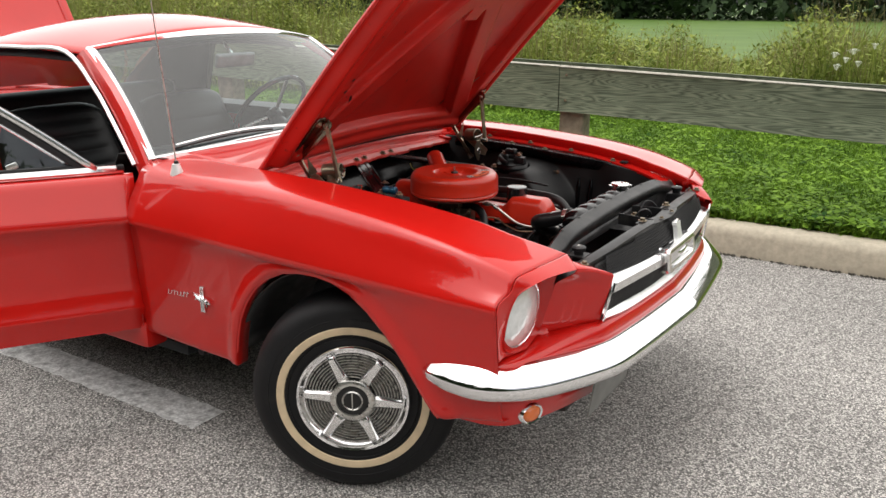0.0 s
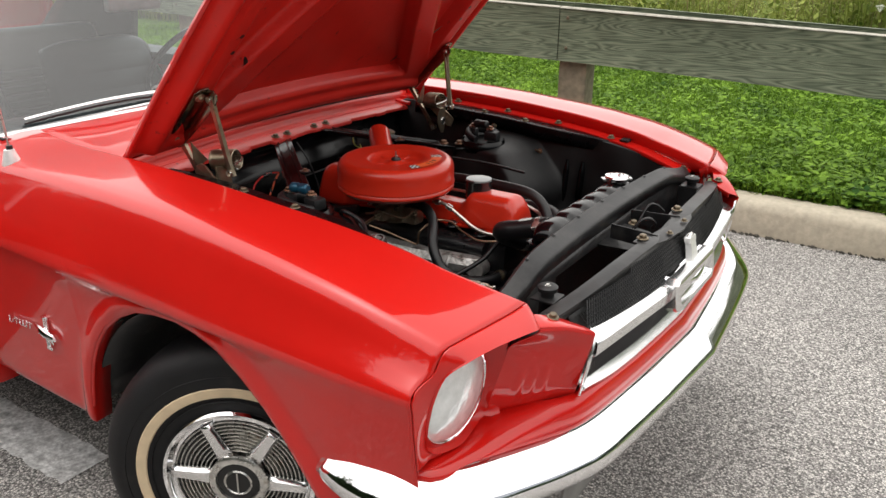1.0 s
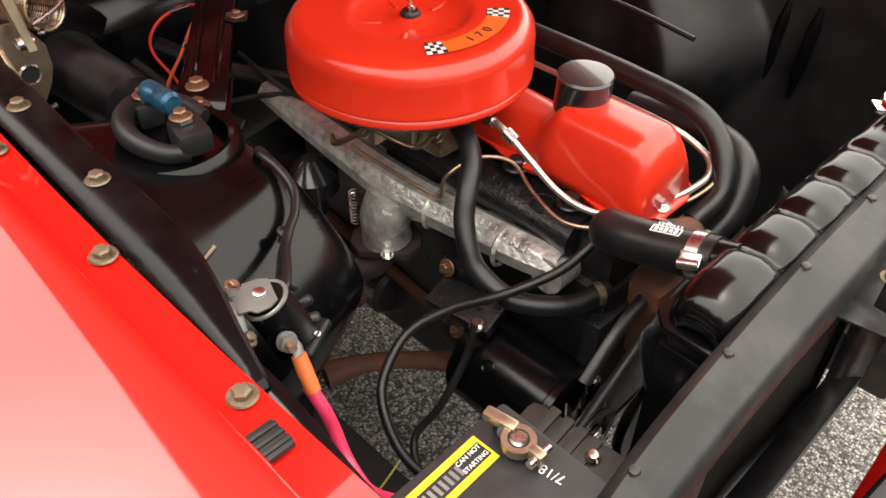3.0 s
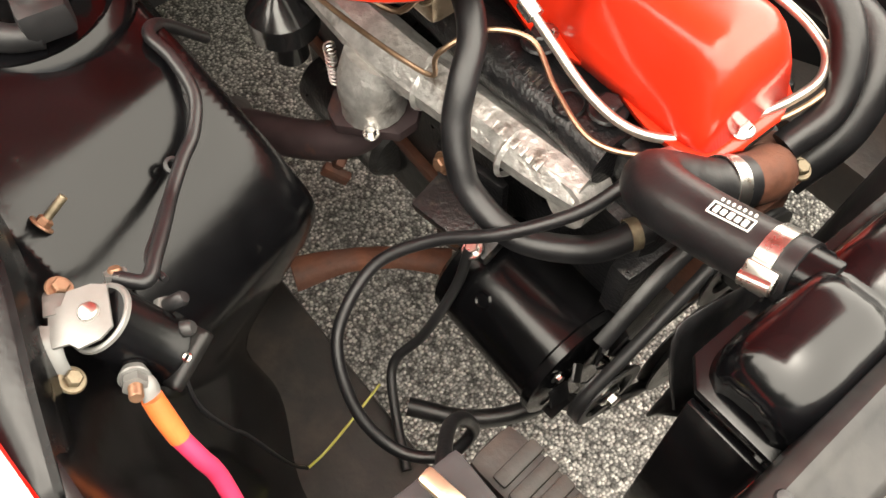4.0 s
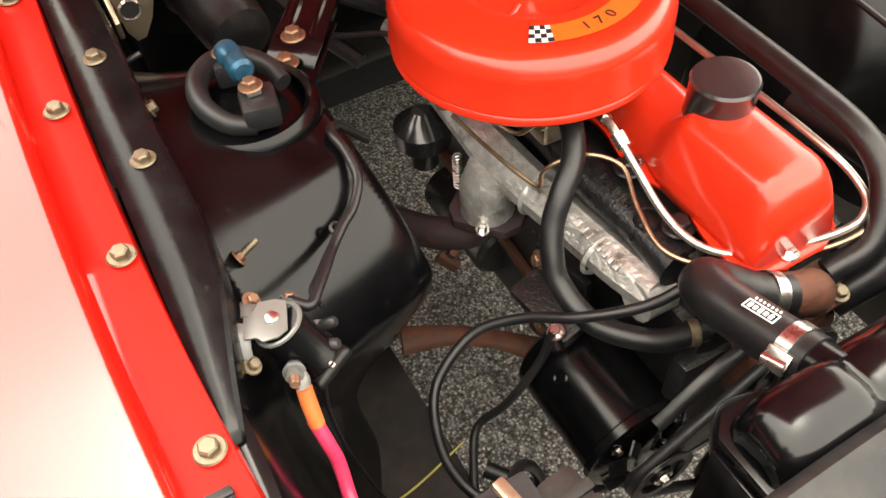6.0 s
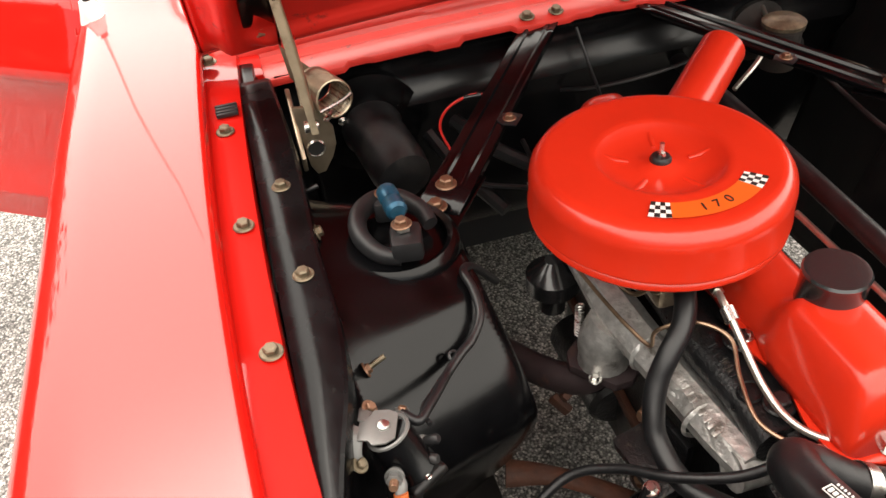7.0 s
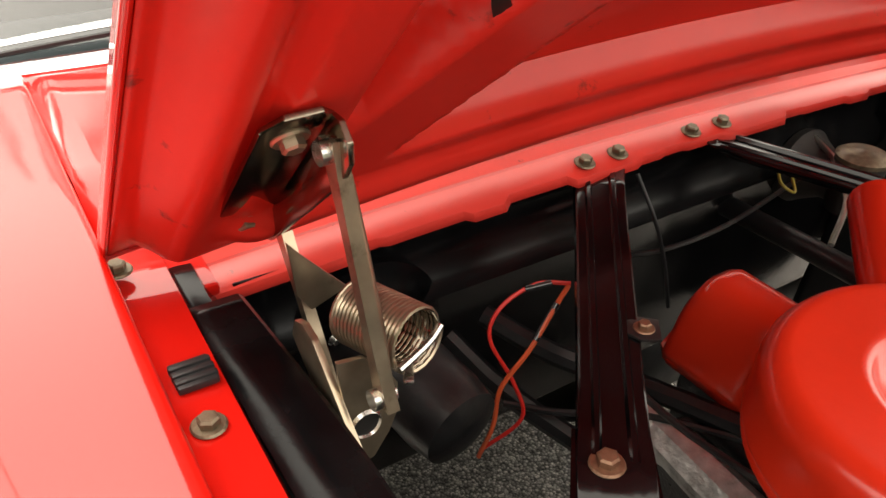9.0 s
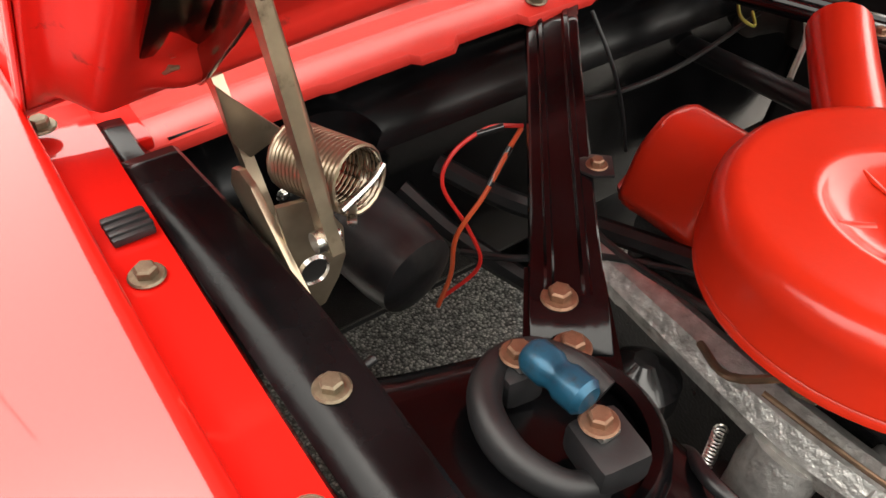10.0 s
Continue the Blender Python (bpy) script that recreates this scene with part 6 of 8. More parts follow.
    part("cap_pad", block((0.042, 0.036, 0.028), pose(-0.076, s * 0.404, 0.820, 0, 0, s * 10), 0.007), RUBBER, cap)
    part("cap_pad", block((0.028, 0.028, 0.028), pose(-0.148, s * 0.412, 0.820, 0, 0, s * 10), 0.007), RUBBER, cap)
    p, q = Vector((-0.149, s * 0.411, 0.850)), Vector((-0.084, s * 0.406, 0.850))
    bm = bmesh.new()
    d = (q - p).normalized()
    lathe([(0, 0.008), (0.009, 0.008), (0.012, 0.012), (0.0125, 0.026), (0.0105, 0.030), (0.0105, 0.034), (0.0125, 0.038), (0.0125, 0.052), (0.009, 0.056), (0, 0.056)], axis(p, d), bm, 22)
    part("shock_bushing", bm, BLUE if s < 0 else BLACK_OLD, cap, "blue shock absorber bushing" if s < 0 else "")
    for u in (p, q):
        bolt((u.x, u.y, 0.840), (0, 0, 1), cap, COPPER, 0.0075)
        part("bushing_lug", block((0.022, 0.014, 0.006), pose(u.x, u.y, 0.838), 0.002), STEEL, cap)
    # brace from tower to cowl
    a, b = Vector((-0.160, s * 0.348, 0.788)), Vector((-0.486, s * 0.086, 0.850))
    d = b - a
    w = Vector((d.y, -d.x, 0)).normalized()
    rows = []
    for t, hw in ((0, 0.029), (0.12, 0.029), (0.18, 0.0275), (0.3, 0.0268), (0.5, 0.0262), (0.75, 0.0255), (0.93, 0.026), (1.0, 0.027)):
        e = 0.006 if 0.15 < t < 0.95 else 0.0
        rows.append([a + d * t + w * (u * hw) + Vector((0, 0, h * (1 if e else 0) - (0 if abs(u) < 1.01 else 0))) for u, h in ((-1, -0.010), (-0.97, -0.0010), (-0.92, 0.0), (-0.62, 0.0), (-0.55, 0.0030), (-0.44, 0.0030), (-0.36, -0.0010), (0.36, -0.0010), (0.44, 0.0030), (0.55, 0.0030), (0.62, 0.0), (0.92, 0.0), (0.97, -0.0010), (1, -0.010))])
    brace = part("tower_brace", sheet(rows), BRACE_BLACK, car, "ribbed gloss black brace from shock tower to cowl", thick=0.002, sharp=35)
    bm = prism([(-0.055, -0.036), (0.075, -0.031), (0.075, 0.031), (-0.055, 0.036)], 0.003, Matrix.Translation(a + d * 0.03 + Vector((0, 0, -0.004))) @ pose(0, 0, 0, 0, 0, math.degrees(math.atan2(d.y, d.x))), 0.001)
    part("brace_foot", bm, BLACK, brace)
    for pt in ((-0.201, 0.324, 0.7905), (-0.160, 0.349, 0.7905)):
        bolt((pt[0], s * pt[1], pt[2] + 0.004), (0, 0, 1), brace, COPPER, 0.009)
    tab = a + d * 0.44 - w * s * 0.030
    ta = math.degrees(math.atan2(d.y, d.x))
    part("brace_tab", prism([(-0.014, -0.014), (0.014, -0.014), (0.016, 0.004), (0.008, 0.016), (-0.008, 0.016), (-0.016, 0.004)], 0.003, Matrix.Translation(tab + Vector((0, 0, 0.001))) @ pose(0, 0, 0, 0, 0, ta + (180 if s > 0 else 0)), 0.001), BLACK_OLD, brace)
    bolt(tab + Vector((0, 0, 0.002)), (0, 0, 1), brace, COPPER, 0.006)

for x in (0.135, 0.185):
    part("apron_rib", tube([(x, 0.508, 0.755), (x, 0.503, 0.72), (x, 0.492, 0.66), (x, 0.487, 0.61)], [0.004, 0.010, 0.010, 0.004], None, 12, 6), BLACK, car)
for x, y, z in ((0.016, -0.413, 0.742), (0.052, -0.393, 0.760)):
    part("cable_clip", lathe([(0.004, 0), (0.0065, 0.002), (0.0065, 0.005), (0.004, 0.006)], axis((x, y, z), (0.5, 0.2, 0.8)), None, 16), RUBBER, car)
# firewall
bm = sheet([[(x, y, z) for y in np.linspace(-0.50, 0.50, 26)] for x, z in ((-0.478, 0.848), (-0.488, 0.842), (-0.500, 0.825), (-0.500, 0.79), (-0.488, 0.775), (-0.482, 0.755), (-0.492, 0.735), (-0.505, 0.70), (-0.508, 0.60), (-0.515, 0.50), (-0.56, 0.44), (-0.66, 0.37), (-0.75, 0.31))])
fw = part("firewall", bm, FIREWALL, car, "gloss black firewall with a rolled rib", thick=0.003)
# wiper or heater motor can
p, q = Vector((-0.49, -0.372, 0.735)), Vector((-0.345, -0.350, 0.716))
bm = lathe([(0, 0), (0.046, 0), (0.048, 0.02), (0.044, 0.03), (0.044, 0.12), (0.040, 0.146), (0.02, 0.154), (0, 0.155)], axis(p, q - p), None, 30)
motor = part("blower_motor", bm, BLACK_OLD, fw, "round black blower motor on the firewall")
for a in (30, 150, 270):
    bolt(axis(p, q - p) @ Vector((0.052 * math.cos(radians(a)), 0.052 * math.sin(radians(a)), 0.01)), q - p, motor, STEEL, 0.0045)
bm = lathe([(0.085, 0.0), (0.086, 0.01), (0.06, 0.018), (0.04, 0.02)], axis((-0.498, -0.372, 0.735), (1, 0, -0.05)), None, 30)
part("motor_flange", bm, BLACK, motor)
# red and orange wires by the brace
part("wire", tube([(-0.394, -0.195, 0.792), (-0.41, -0.225, 0.792), (-0.415, -0.262, 0.775), (-0.41, -0.277, 0.745), (-0.385, -0.262, 0.70), (-0.372, -0.258, 0.66), (-0.389, -0.294, 0.619)], 0.0022, None, 7, 6), WIRE_RED, fw)
part("wire", tube([(-0.394, -0.197, 0.790), (-0.385, -0.222, 0.775), (-0.380, -0.25, 0.742), (-0.385, -0.278, 0.70), (-0.383, -0.285, 0.655), (-0.389, -0.296, 0.61)], 0.0026, None, 7, 6), WIRE_ORANGE, fw)
for a, b in (((-0.403, -0.212, 0.793), (-0.413, -0.236, 0.788)), ((-0.387, -0.216, 0.780), (-0.381, -0.244, 0.75))):
    part("wire_splice", rod(a, b, 0.0036, None, 10), CAP_BLACK, fw)
# firewall harness and small fittings
for pts, r, mt in (
        ([(-0.49, -0.05, 0.72), (-0.45, 0.0, 0.735), (-0.44, 0.10, 0.745), (-0.46, 0.25, 0.755), (-0.48, 0.36, 0.76)], 0.0032, BLACK_OLD),
        ([(-0.48, -0.03, 0.83), (-0.45, -0.02, 0.78), (-0.44, 0.0, 0.72), (-0.43, 0.01, 0.66)], 0.0025, RUBBER),
        ([(-0.40, -0.26, 0.66), (-0.36, -0.22, 0.66), (-0.30, -0.16, 0.675), (-0.2, -0.1, 0.69)], 0.004, BLACK_OLD),
        ([(-0.47, -0.24, 0.72), (-0.40, -0.20, 0.70), (-0.34, -0.14, 0.68), (-0.20, -0.10, 0.70)], 0.012, HOSE),
        ([(-0.48, -0.28, 0.70), (-0.42, -0.25, 0.66), (-0.34, -0.2, 0.62)], 0.012, HOSE),
        ([(-0.48, 0.30, 0.80), (-0.43, 0.28, 0.79), (-0.38, 0.24, 0.77), (-0.35, 0.18, 0.74)], 0.004, LINE),
        ([(-0.46, 0.20, 0.80), (-0.43, 0.17, 0.79), (-0.42, 0.19, 0.775), (-0.44, 0.21, 0.78)], 0.0020, WIRE_YELLOW),
        ([(-0.42, 0.34, 0.74), (-0.30, 0.30, 0.76), (-0.15, 0.27, 0.77), (0.0, 0.26, 0.775), (0.12, 0.25, 0.77)], 0.004, RUBBER)):
    part("harness", tube(pts, r, None, 8, 5), mt, fw)
bm = lathe([(0, 0), (0.05, 0), (0.052, 0.012), (0.046, 0.02), (0.03, 0.05), (0.028, 0.10), (0, 0.10)], axis((-0.495, 0.30, 0.755), (1, 0, 0.05)), None, 26)
mc = part("master_cylinder", bm, RAIL, fw, "dark brake master cylinder")
part("reservoir", lathe([(0.028, -0.03), (0.030, 0.0), (0.030, 0.034), (0.033, 0.036), (0.033, 0.040)], pose(-0.400, 0.285, 0.765), None, 26), RAIL, mc)
part("reservoir_lid", lathe([(0.033, 0.040), (0.034, 0.046), (0.028, 0.050), (0.010, 0.051), (0.0, 0.056)], pose(-0.400, 0.285, 0.765), None, 26), BRASSY, mc, "tarnished brass-coloured reservoir lid")

# ---- radiator, support panel, hood latch ----
tank = []
for y in np.linspace(-0.230, 0.240, 97):
    rib = 0.0
    for c in (-0.135, -0.06, 0.015, 0.09):
        rib -= 0.007 * math.exp(-((y - c) / 0.012) ** 2)
    end = min(1, (0.240 - y) / 0.045, (y + 0.230) / 0.045)
    h = 0.030 * math.sqrt(max(0, 1 - (1 - end) ** 2)) + rib * end
    k = 0.016 * (1 - math.sqrt(max(0, 1 - (1 - min(1, end * 1.6)) ** 2)))
    tank.append([(0.385 + k, y, 0.766), (0.387 + k, y, 0.772 + h * 0.5), (0.393 + k, y, 0.776 + h * 0.95), (0.405 + k, y, 0.778 + h * 1.12), (0.425, y, 0.779 + h * 1.15), (0.443 - k, y, 0.778 + h), (0.455 - k, y, 0.773 + h * 0.5), (0.457 - k, y, 0.766)])
radiator = part("radiator", sheet(tank), BRACE_BLACK, car, "black radiator with ribbed top tank", thick=0.001, sharp=70)
part("tank_lip", prism([(-0.044, -0.226), (-0.028, -0.242), (0.028, -0.242), (0.044, -0.226), (0.044, 0.226), (0.028, 0.242), (-0.028, 0.242), (-0.044, 0.226)], 0.008, pose(0.421, 0.005, 0.764), 0.003), BLACK, radiator)
part("radiator_neck", block((0.070, 0.43, 0.05), pose(0.421, 0.005, 0.736), 0.008), BLACK_OLD, radiator)
bm = bmesh.new()
for k in range(96):
    block((0.036, 0.0014, 0.40), pose(0.421, -0.228 + k * 0.0048, 0.52), 0, bm)
for k in range(40):
    block((0.034, 0.46, 0.001), pose(0.421, 0, 0.325 + k * 0.01), 0, bm)
tagged(part("radiator_core", bm, BLACK_OLD, radiator, smooth=False), kind="stuff")
for y in (-0.236, 0.236):
    part("side_plate", block((0.056, 0.006, 0.44), pose(0.421, y, 0.53), 0.002), BLACK, radiator)
part("lower_tank", block((0.07, 0.48, 0.05), pose(0.421, 0, 0.30), 0.01), BLACK, radiator)
cm = pose(0.419, 0.183, 0.806)
part("filler_neck", lathe([(0.022, 0), (0.022, 0.014), (0.026, 0.016)], cm, None, 24), STEEL, radiator)
bm = lathe([(0.030, 0.010), (0.0315, 0.018), (0.029, 0.022), (0.020, 0.0235), (0.010, 0.0235), (0.008, 0.020), (0, 0.020)], cm, None, 36)
for a in (40, 220):
    block((0.016, 0.022, 0.007), cm @ Matrix.Rotation(radians(a), 4, "Z") @ pose(0.031, 0, 0.013), 0.003, bm)
cap = part("radiator_cap", bm, CHROME, radiator, "polished radiator cap")
for a in range(0, 360, 45):
    part("cap_mark", block((0.0015, 0.008, 0.001), cm @ Matrix.Rotation(radians(a), 4, "Z") @ pose(0.017, 0, 0.0238, 0, 0, 0), 0), DARK, cap)

# support bar across the nose
sy = np.linspace(-0.535, 0.535, 60)


def bar_rows(y):
    q = (abs(y) / 0.53)
    arch = 0.012 * (1 - q ** 2)
    fl = 0.022 * smooth_step(0.36, 0.52, abs(y))
    xb = 0.447 + 0.026 * q ** 2.5
    xf = 0.490 + 0.014 * q ** 2
    return [(xb - 0.002, y, 0.772 + arch * 0.5), (xb, y, 0.797 + arch - fl), (xb + 0.008, y, 0.803 + arch - fl), (xb + 0.014, y, 0.800 + arch - fl), (xb + 0.018, y, 0.796 + arch - fl),
            (xf - 0.006, y, 0.790 + arch - fl), (xf, y, 0.785 + arch - fl), (xf + 0.002, y, 0.765 + arch * 0.6 - fl)]


bm = sheet([bar_rows(y) for y in sy])
support = part("radiator_support", bm, GREY_OLD, car, "weathered grey-black radiator support bar", thick=0.002, sharp=50)
for y in np.linspace(-0.40, 0.40, 7):
    q = bar_rows(y)[2]
    part("clip", lathe([(0, 0.003), (0.004, 0.002), (0.005, 0)], pose(q[0] + 0.002, y, q[2]), None, 10), BLACK_OLD, support)
bm = bmesh.new()
hole = [(-0.30, 0.33), (0.30, 0.33), (0.30, 0.735), (-0.30, 0.735)]
outer = [(-0.52, 0.30), (0.52, 0.30), (0.52, 0.765), (-0.52, 0.765)]
sheet([[(0.487, y, z) for y, z in outer], [(0.487, y, z) for y, z in hole], [(0.450, y * 0.85, z) for y, z in hole]], bm, closed=True)
part("support_panel", bm, BLACK_OLD, support, "dusty black radiator support panel", thick=0.002)
for s in (-1, 1):
    part("side_baffle", sheet([[(x, s * y, z) for x, y in ((0.49, 0.50), (0.54, 0.515), (0.585, 0.52))] for z in (0.74, 0.6, 0.40)]), BLACK_OLD, support, thick=0.002)
    rs = part("stop_bracket", block((0.05, 0.05, 0.004), pose(0.538, s * 0.442, 0.757), 0.001), BLACK_OLD, support)
    part("bracket_leg", block((0.05, 0.004, 0.06), pose(0.535, s * 0.418, 0.728), 0.001), BLACK_OLD, rs)
    part("rubber_stop", lathe([(0.013, 0), (0.0135, 0.012), (0.019, 0.014), (0.020, 0.022), (0.016, 0.025), (0.006, 0.025), (0.005, 0.021), (0, 0.021)], pose(0.538, s * 0.442, 0.757), None, 24), RUBBER, rs, "grey-black rubber hood stop")
    bolt((0.538, s * 0.442, 0.780), (0, 0, 1), rs, STEEL, 0.004)
# latch
plate = prism([(0.588, -0.138), (0.628, -0.140), (0.645, -0.09), (0.655, 0.0), (0.645, 0.09), (0.628, 0.140), (0.588, 0.138), (0.590, 0.09), (0.606, 0.06), (0.618, 0.0), (0.606, -0.06), (0.590, -0.09)], 0.003, pose(0, 0, 0.783), 0.0008)
latch = part("hood_latch", plate, GREY_OLD, car, "worn grey hood latch plate with brass-coloured bolts")
for x, y in ((0.602, -0.115), (0.600, 0.118), (0.640, 0.049), (0.640, -0.05)):
    bolt((x, y, 0.788), (0, 0, 1), latch, BRASSY, 0.0085 if abs(y) > 0.1 else 0.005)
bm = prism([(0.488, -0.085), (0.560, -0.07), (0.560, 0.07), (0.488, 0.085)], 0.003, pose(0, 0, 0.765, 0, 3, 0), 0.0008)
base = part("latch_base", bm, BLACK_OLD, latch)
for x, y in ((0.528, -0.045), (0.528, 0.03), (0.508, -0.03)):
    bolt((x, y, 0.764), (0, 0, 1), base, BRASSY, 0.008)
for y in (-0.06, 0.06):
    part("latch_strut", block((0.115, 0.003, 0.035), pose(0.565, y * 1.15, 0.770, 0, 0, 8 * (1 if y > 0 else -1)), 0.001), BLACK_OLD, latch)
bm = tube([(0.545, -0.02, 0.768), (0.560, -0.012, 0.790), (0.575, 0.0, 0.794), (0.585, 0.014, 0.78), (0.575, 0.022, 0.765)], 0.004, None, 8, 5)
part("latch_hook", bm, BLACK_OLD, latch)
bm = tube([(0.535, 0.05, 0.77), (0.545, 0.075, 0.80), (0.56, 0.09, 0.80), (0.575, 0.10, 0.785)], 0.003, None, 7, 5)
part("latch_spring", bm, BLACK_OLD, latch)

# ---- engine ----
bm = block((0.60, 0.20, 0.34), pose(-0.04, 0.0, 0.44), 0.02)
merge(bm, block((0.58, 0.17, 0.09), pose(-0.04, 0.0, 0.635), 0.012))
merge(bm, block((0.03, 0.24, 0.26), pose(0.255, 0.0, 0.45), 0.015))
engine = part("engine", bm, CAST, car, "inline six engine, black block with red valve cover")
# intake log cast into the head
rows = []
for x in np.linspace(-0.27, 0.20, 26):
    r = 0.031 + 0.003 * math.sin(34 * x)
    rows.append([(x, -0.084 + r * 0.95 * math.cos(a), 0.662 + r * 0.80 * math.sin(a)) for a in np.linspace(0, 2 * math.pi, 14, endpoint=False)])
bm = sheet(rows, closed=True)
bm.verts.ensure_lookup_table()
bm.faces.new([bm.verts[i] for i in range(14)])
bm.faces.new([bm.verts[len(bm.verts) - 14 + i] for i in range(14)])
log = part("intake_log", bm, CAST, engine, "black cast intake log with raised casting marks")
rng = random.Random(3)
for k in range(7):
    part("casting_mark", block((0.006, 0.011, 0.003), pose(0.045 + 0.012 * k, -0.093, 0.686, 18, 0, rng.uniform(-8, 8)), 0.001), CAST, log)
part("casting_ring", lathe([(0.012, 0), (0.0135, 0.002), (0.015, 0)], pose(0.145, -0.092, 0.687, 16, 0, 0), None, 20), CAST, log)
for x, y, z in ((0.085, -0.072, 0.70), (0.175, -0.078, 0.695), (-0.02, -0.075, 0.70)):
    bolt((x, y, z), (0, 0, 1), engine, CAST, 0.011)

# valve cover: low in the middle, humped at both ends
def vc_height(x):
    f = smooth_step(0.085, 0.125, x)
    r = smooth_step(-0.185, -0.235, x)
    return 0.045 + 0.040 * f + 0.052 * r


rows = []
for x in np.linspace(-0.345, 0.262, 74):
    e = min(1.0, (0.262 - x) / 0.040, (x + 0.345) / 0.024)
    wide = smooth_step(-0.18, -0.25, x)
    e = math.sqrt(max(0.0, 1 - (1 - e) ** 2))
    h = vc_height(x)
    bulge = 0.010 * (smooth_step(0.09, 0.13, x) + smooth_step(-0.19, -0.24, x)) - 0.006 * math.exp(-((x - 0.075) / 0.02) ** 2)
    row = []
    for v in np.sin(np.linspace(-math.pi / 2, math.pi / 2, 31)):
        q = min(1.0, abs(float(v)))
        w = (0.046 + 0.7 * bulge - 0.004 * wide) * (0.80 + 0.20 * e)
        z = 0.700 + (h * e + 0.002) * (1 - q ** (4.5 - 1.3 * wide)) ** 0.5 if q < 1 else 0.700
        row.append((x, v * (w + 0.012 * max(0, (q - 0.9)) * 10 * 0.3) - 0.008 - 0.046 * wide, z))
    rows.append(row)
bm = sheet(rows)
cover = part("valve_cover", bm, ENGINE_RED, engine, "glossy red stamped valve cover", thick=0.001, sharp=75)
fl = []
for x in np.linspace(-0.362, 0.274, 60):
    sc = 0.006 * math.cos(2 * math.pi * (x + 0.05) / 0.135)
    e = min(1.0, (0.274 - x) / 0.03, (x + 0.362) / 0.03)
    w = (0.059 + sc * (1 if e > 0.99 else 0)) * (0.35 + 0.65 * math.sqrt(max(0, 1 - (1 - e) ** 2)))
    near = w + 0.008 + 0.034 * smooth_step(-0.18, -0.25, x)
    fl.append([(x, -near, 0.699), (x, -near, 0.7035), (x, w - 0.008, 0.7035), (x, w - 0.008, 0.699)])
part("cover_flange", sheet(fl), ENGINE_RED, cover, sharp=30, thick=0.001)
for x, y in ((0.262, -0.018), (0.085, -0.064), (-0.05, -0.064), (-0.185, -0.064), (0.085, 0.048), (-0.05, 0.048)):
    bolt((x, y, 0.705), (0, 0, 1), cover, STEEL, 0.0065)
cm = pose(0.120, 0.000, 0.764)
part("oil_filler", lathe([(0.030, -0.01), (0.030, 0.012)], cm, None, 28), ENGINE_RED, cover)
bm = lathe([(0.033, 0.002), (0.0345, 0.006), (0.0335, 0.010), (0.0335, 0.044), (0.0345, 0.047), (0.0325, 0.050), (0.028, 0.0505), (0.0, 0.0505)], cm, None, 40)
part("oil_cap", bm, CAP_BLACK, cover, "gloss black oil filler cap")

# air cleaner
am = pose(-0.067, -0.101, 0.0) @ pose(0, 0, 0, 0, 0, 0)
top = [(0.0, 0.848), (0.012, 0.848), (0.020, 0.843), (0.034, 0.841), (0.050, 0.842), (0.066, 0.846), (0.072, 0.852), (0.076, 0.8545), (0.082, 0.855), (0.120, 0.8535), (0.128, 0.8555), (0.136, 0.8545), (0.142, 0.850), (0.1475, 0.841), (0.149, 0.832), (0.1492, 0.800), (0.1505, 0.7975), (0.1505, 0.795), (0.147, 0.794), (0.1465, 0.789)]
cleaner = part("air_cleaner", lathe(top, am, None, 72), ENGINE_RED, engine, "round red air cleaner with a number decal", thick=0.0015, sharp=60)
cleaner.location = (0.0, -0.003, 0.009)
part("cleaner_gap", lathe([(0.1455, 0.796), (0.1495, 0.7965), (0.1495, 0.7945), (0.1455, 0.794)], am, None, 64), DARK, cleaner)
part("cleaner_pan", lathe([(0.1495, 0.794), (0.1495, 0.784), (0.142, 0.776), (0.11, 0.770), (0.06, 0.768), (0.04, 0.764)], am, None, 72), ENGINE_RED, cleaner, thick=0.001)
for a in range(0, 360, 72):
    bm = tube([am @ Vector((r * math.cos(radians(a + 20)), r * math.sin(radians(a + 20)), z)) for r, z in ((0.036, 0.842), (0.05, 0.8425), (0.064, 0.845))], [0.003, 0.004, 0.003], None, 8, 3, 0.5)
    part("star_rib", bm, ENGINE_RED, cleaner)
rodm = part("cleaner_nut", lathe([(0.0125, 0.8485), (0.0125, 0.851), (0.010, 0.8545), (0.005, 0.8555), (0.004, 0.8555)], am, None, 24), BLACK_OLD, cleaner, "dark clamp nut with a bright stud")
part("stud", lathe([(0.0042, 0.855), (0.0042, 0.859), (0.0028, 0.860), (0.0028, 0.871), (0, 0.872)], am, None, 14), STEEL, rodm)
part("stud_collar", rod((-0.071, -0.101, 0.8585), (-0.060, -0.101, 0.8585), 0.0022, None, 8), STEEL, rodm)
# inlet snout
bm = tube([(-0.165, -0.02, 0.822), (-0.196, 0.012, 0.828), (-0.235, 0.055, 0.838), (-0.275, 0.100, 0.850)], [0.030, 0.031, 0.031, 0.031], None, 24, 6, 0.95)
part("inlet_snout", bm, ENGINE_RED, cleaner, "red air inlet snout")
# decal on the lid
def decal_strip(a0, a1, r0, r1, z, material, name):
    aa = np.radians(np.linspace(a0, a1, 14))
    bm = sheet([[am @ Vector((r * math.cos(t), r * math.sin(t), z)) for t in aa] for r in (r0, r1)])
    return part(name, bm, material, cleaner)


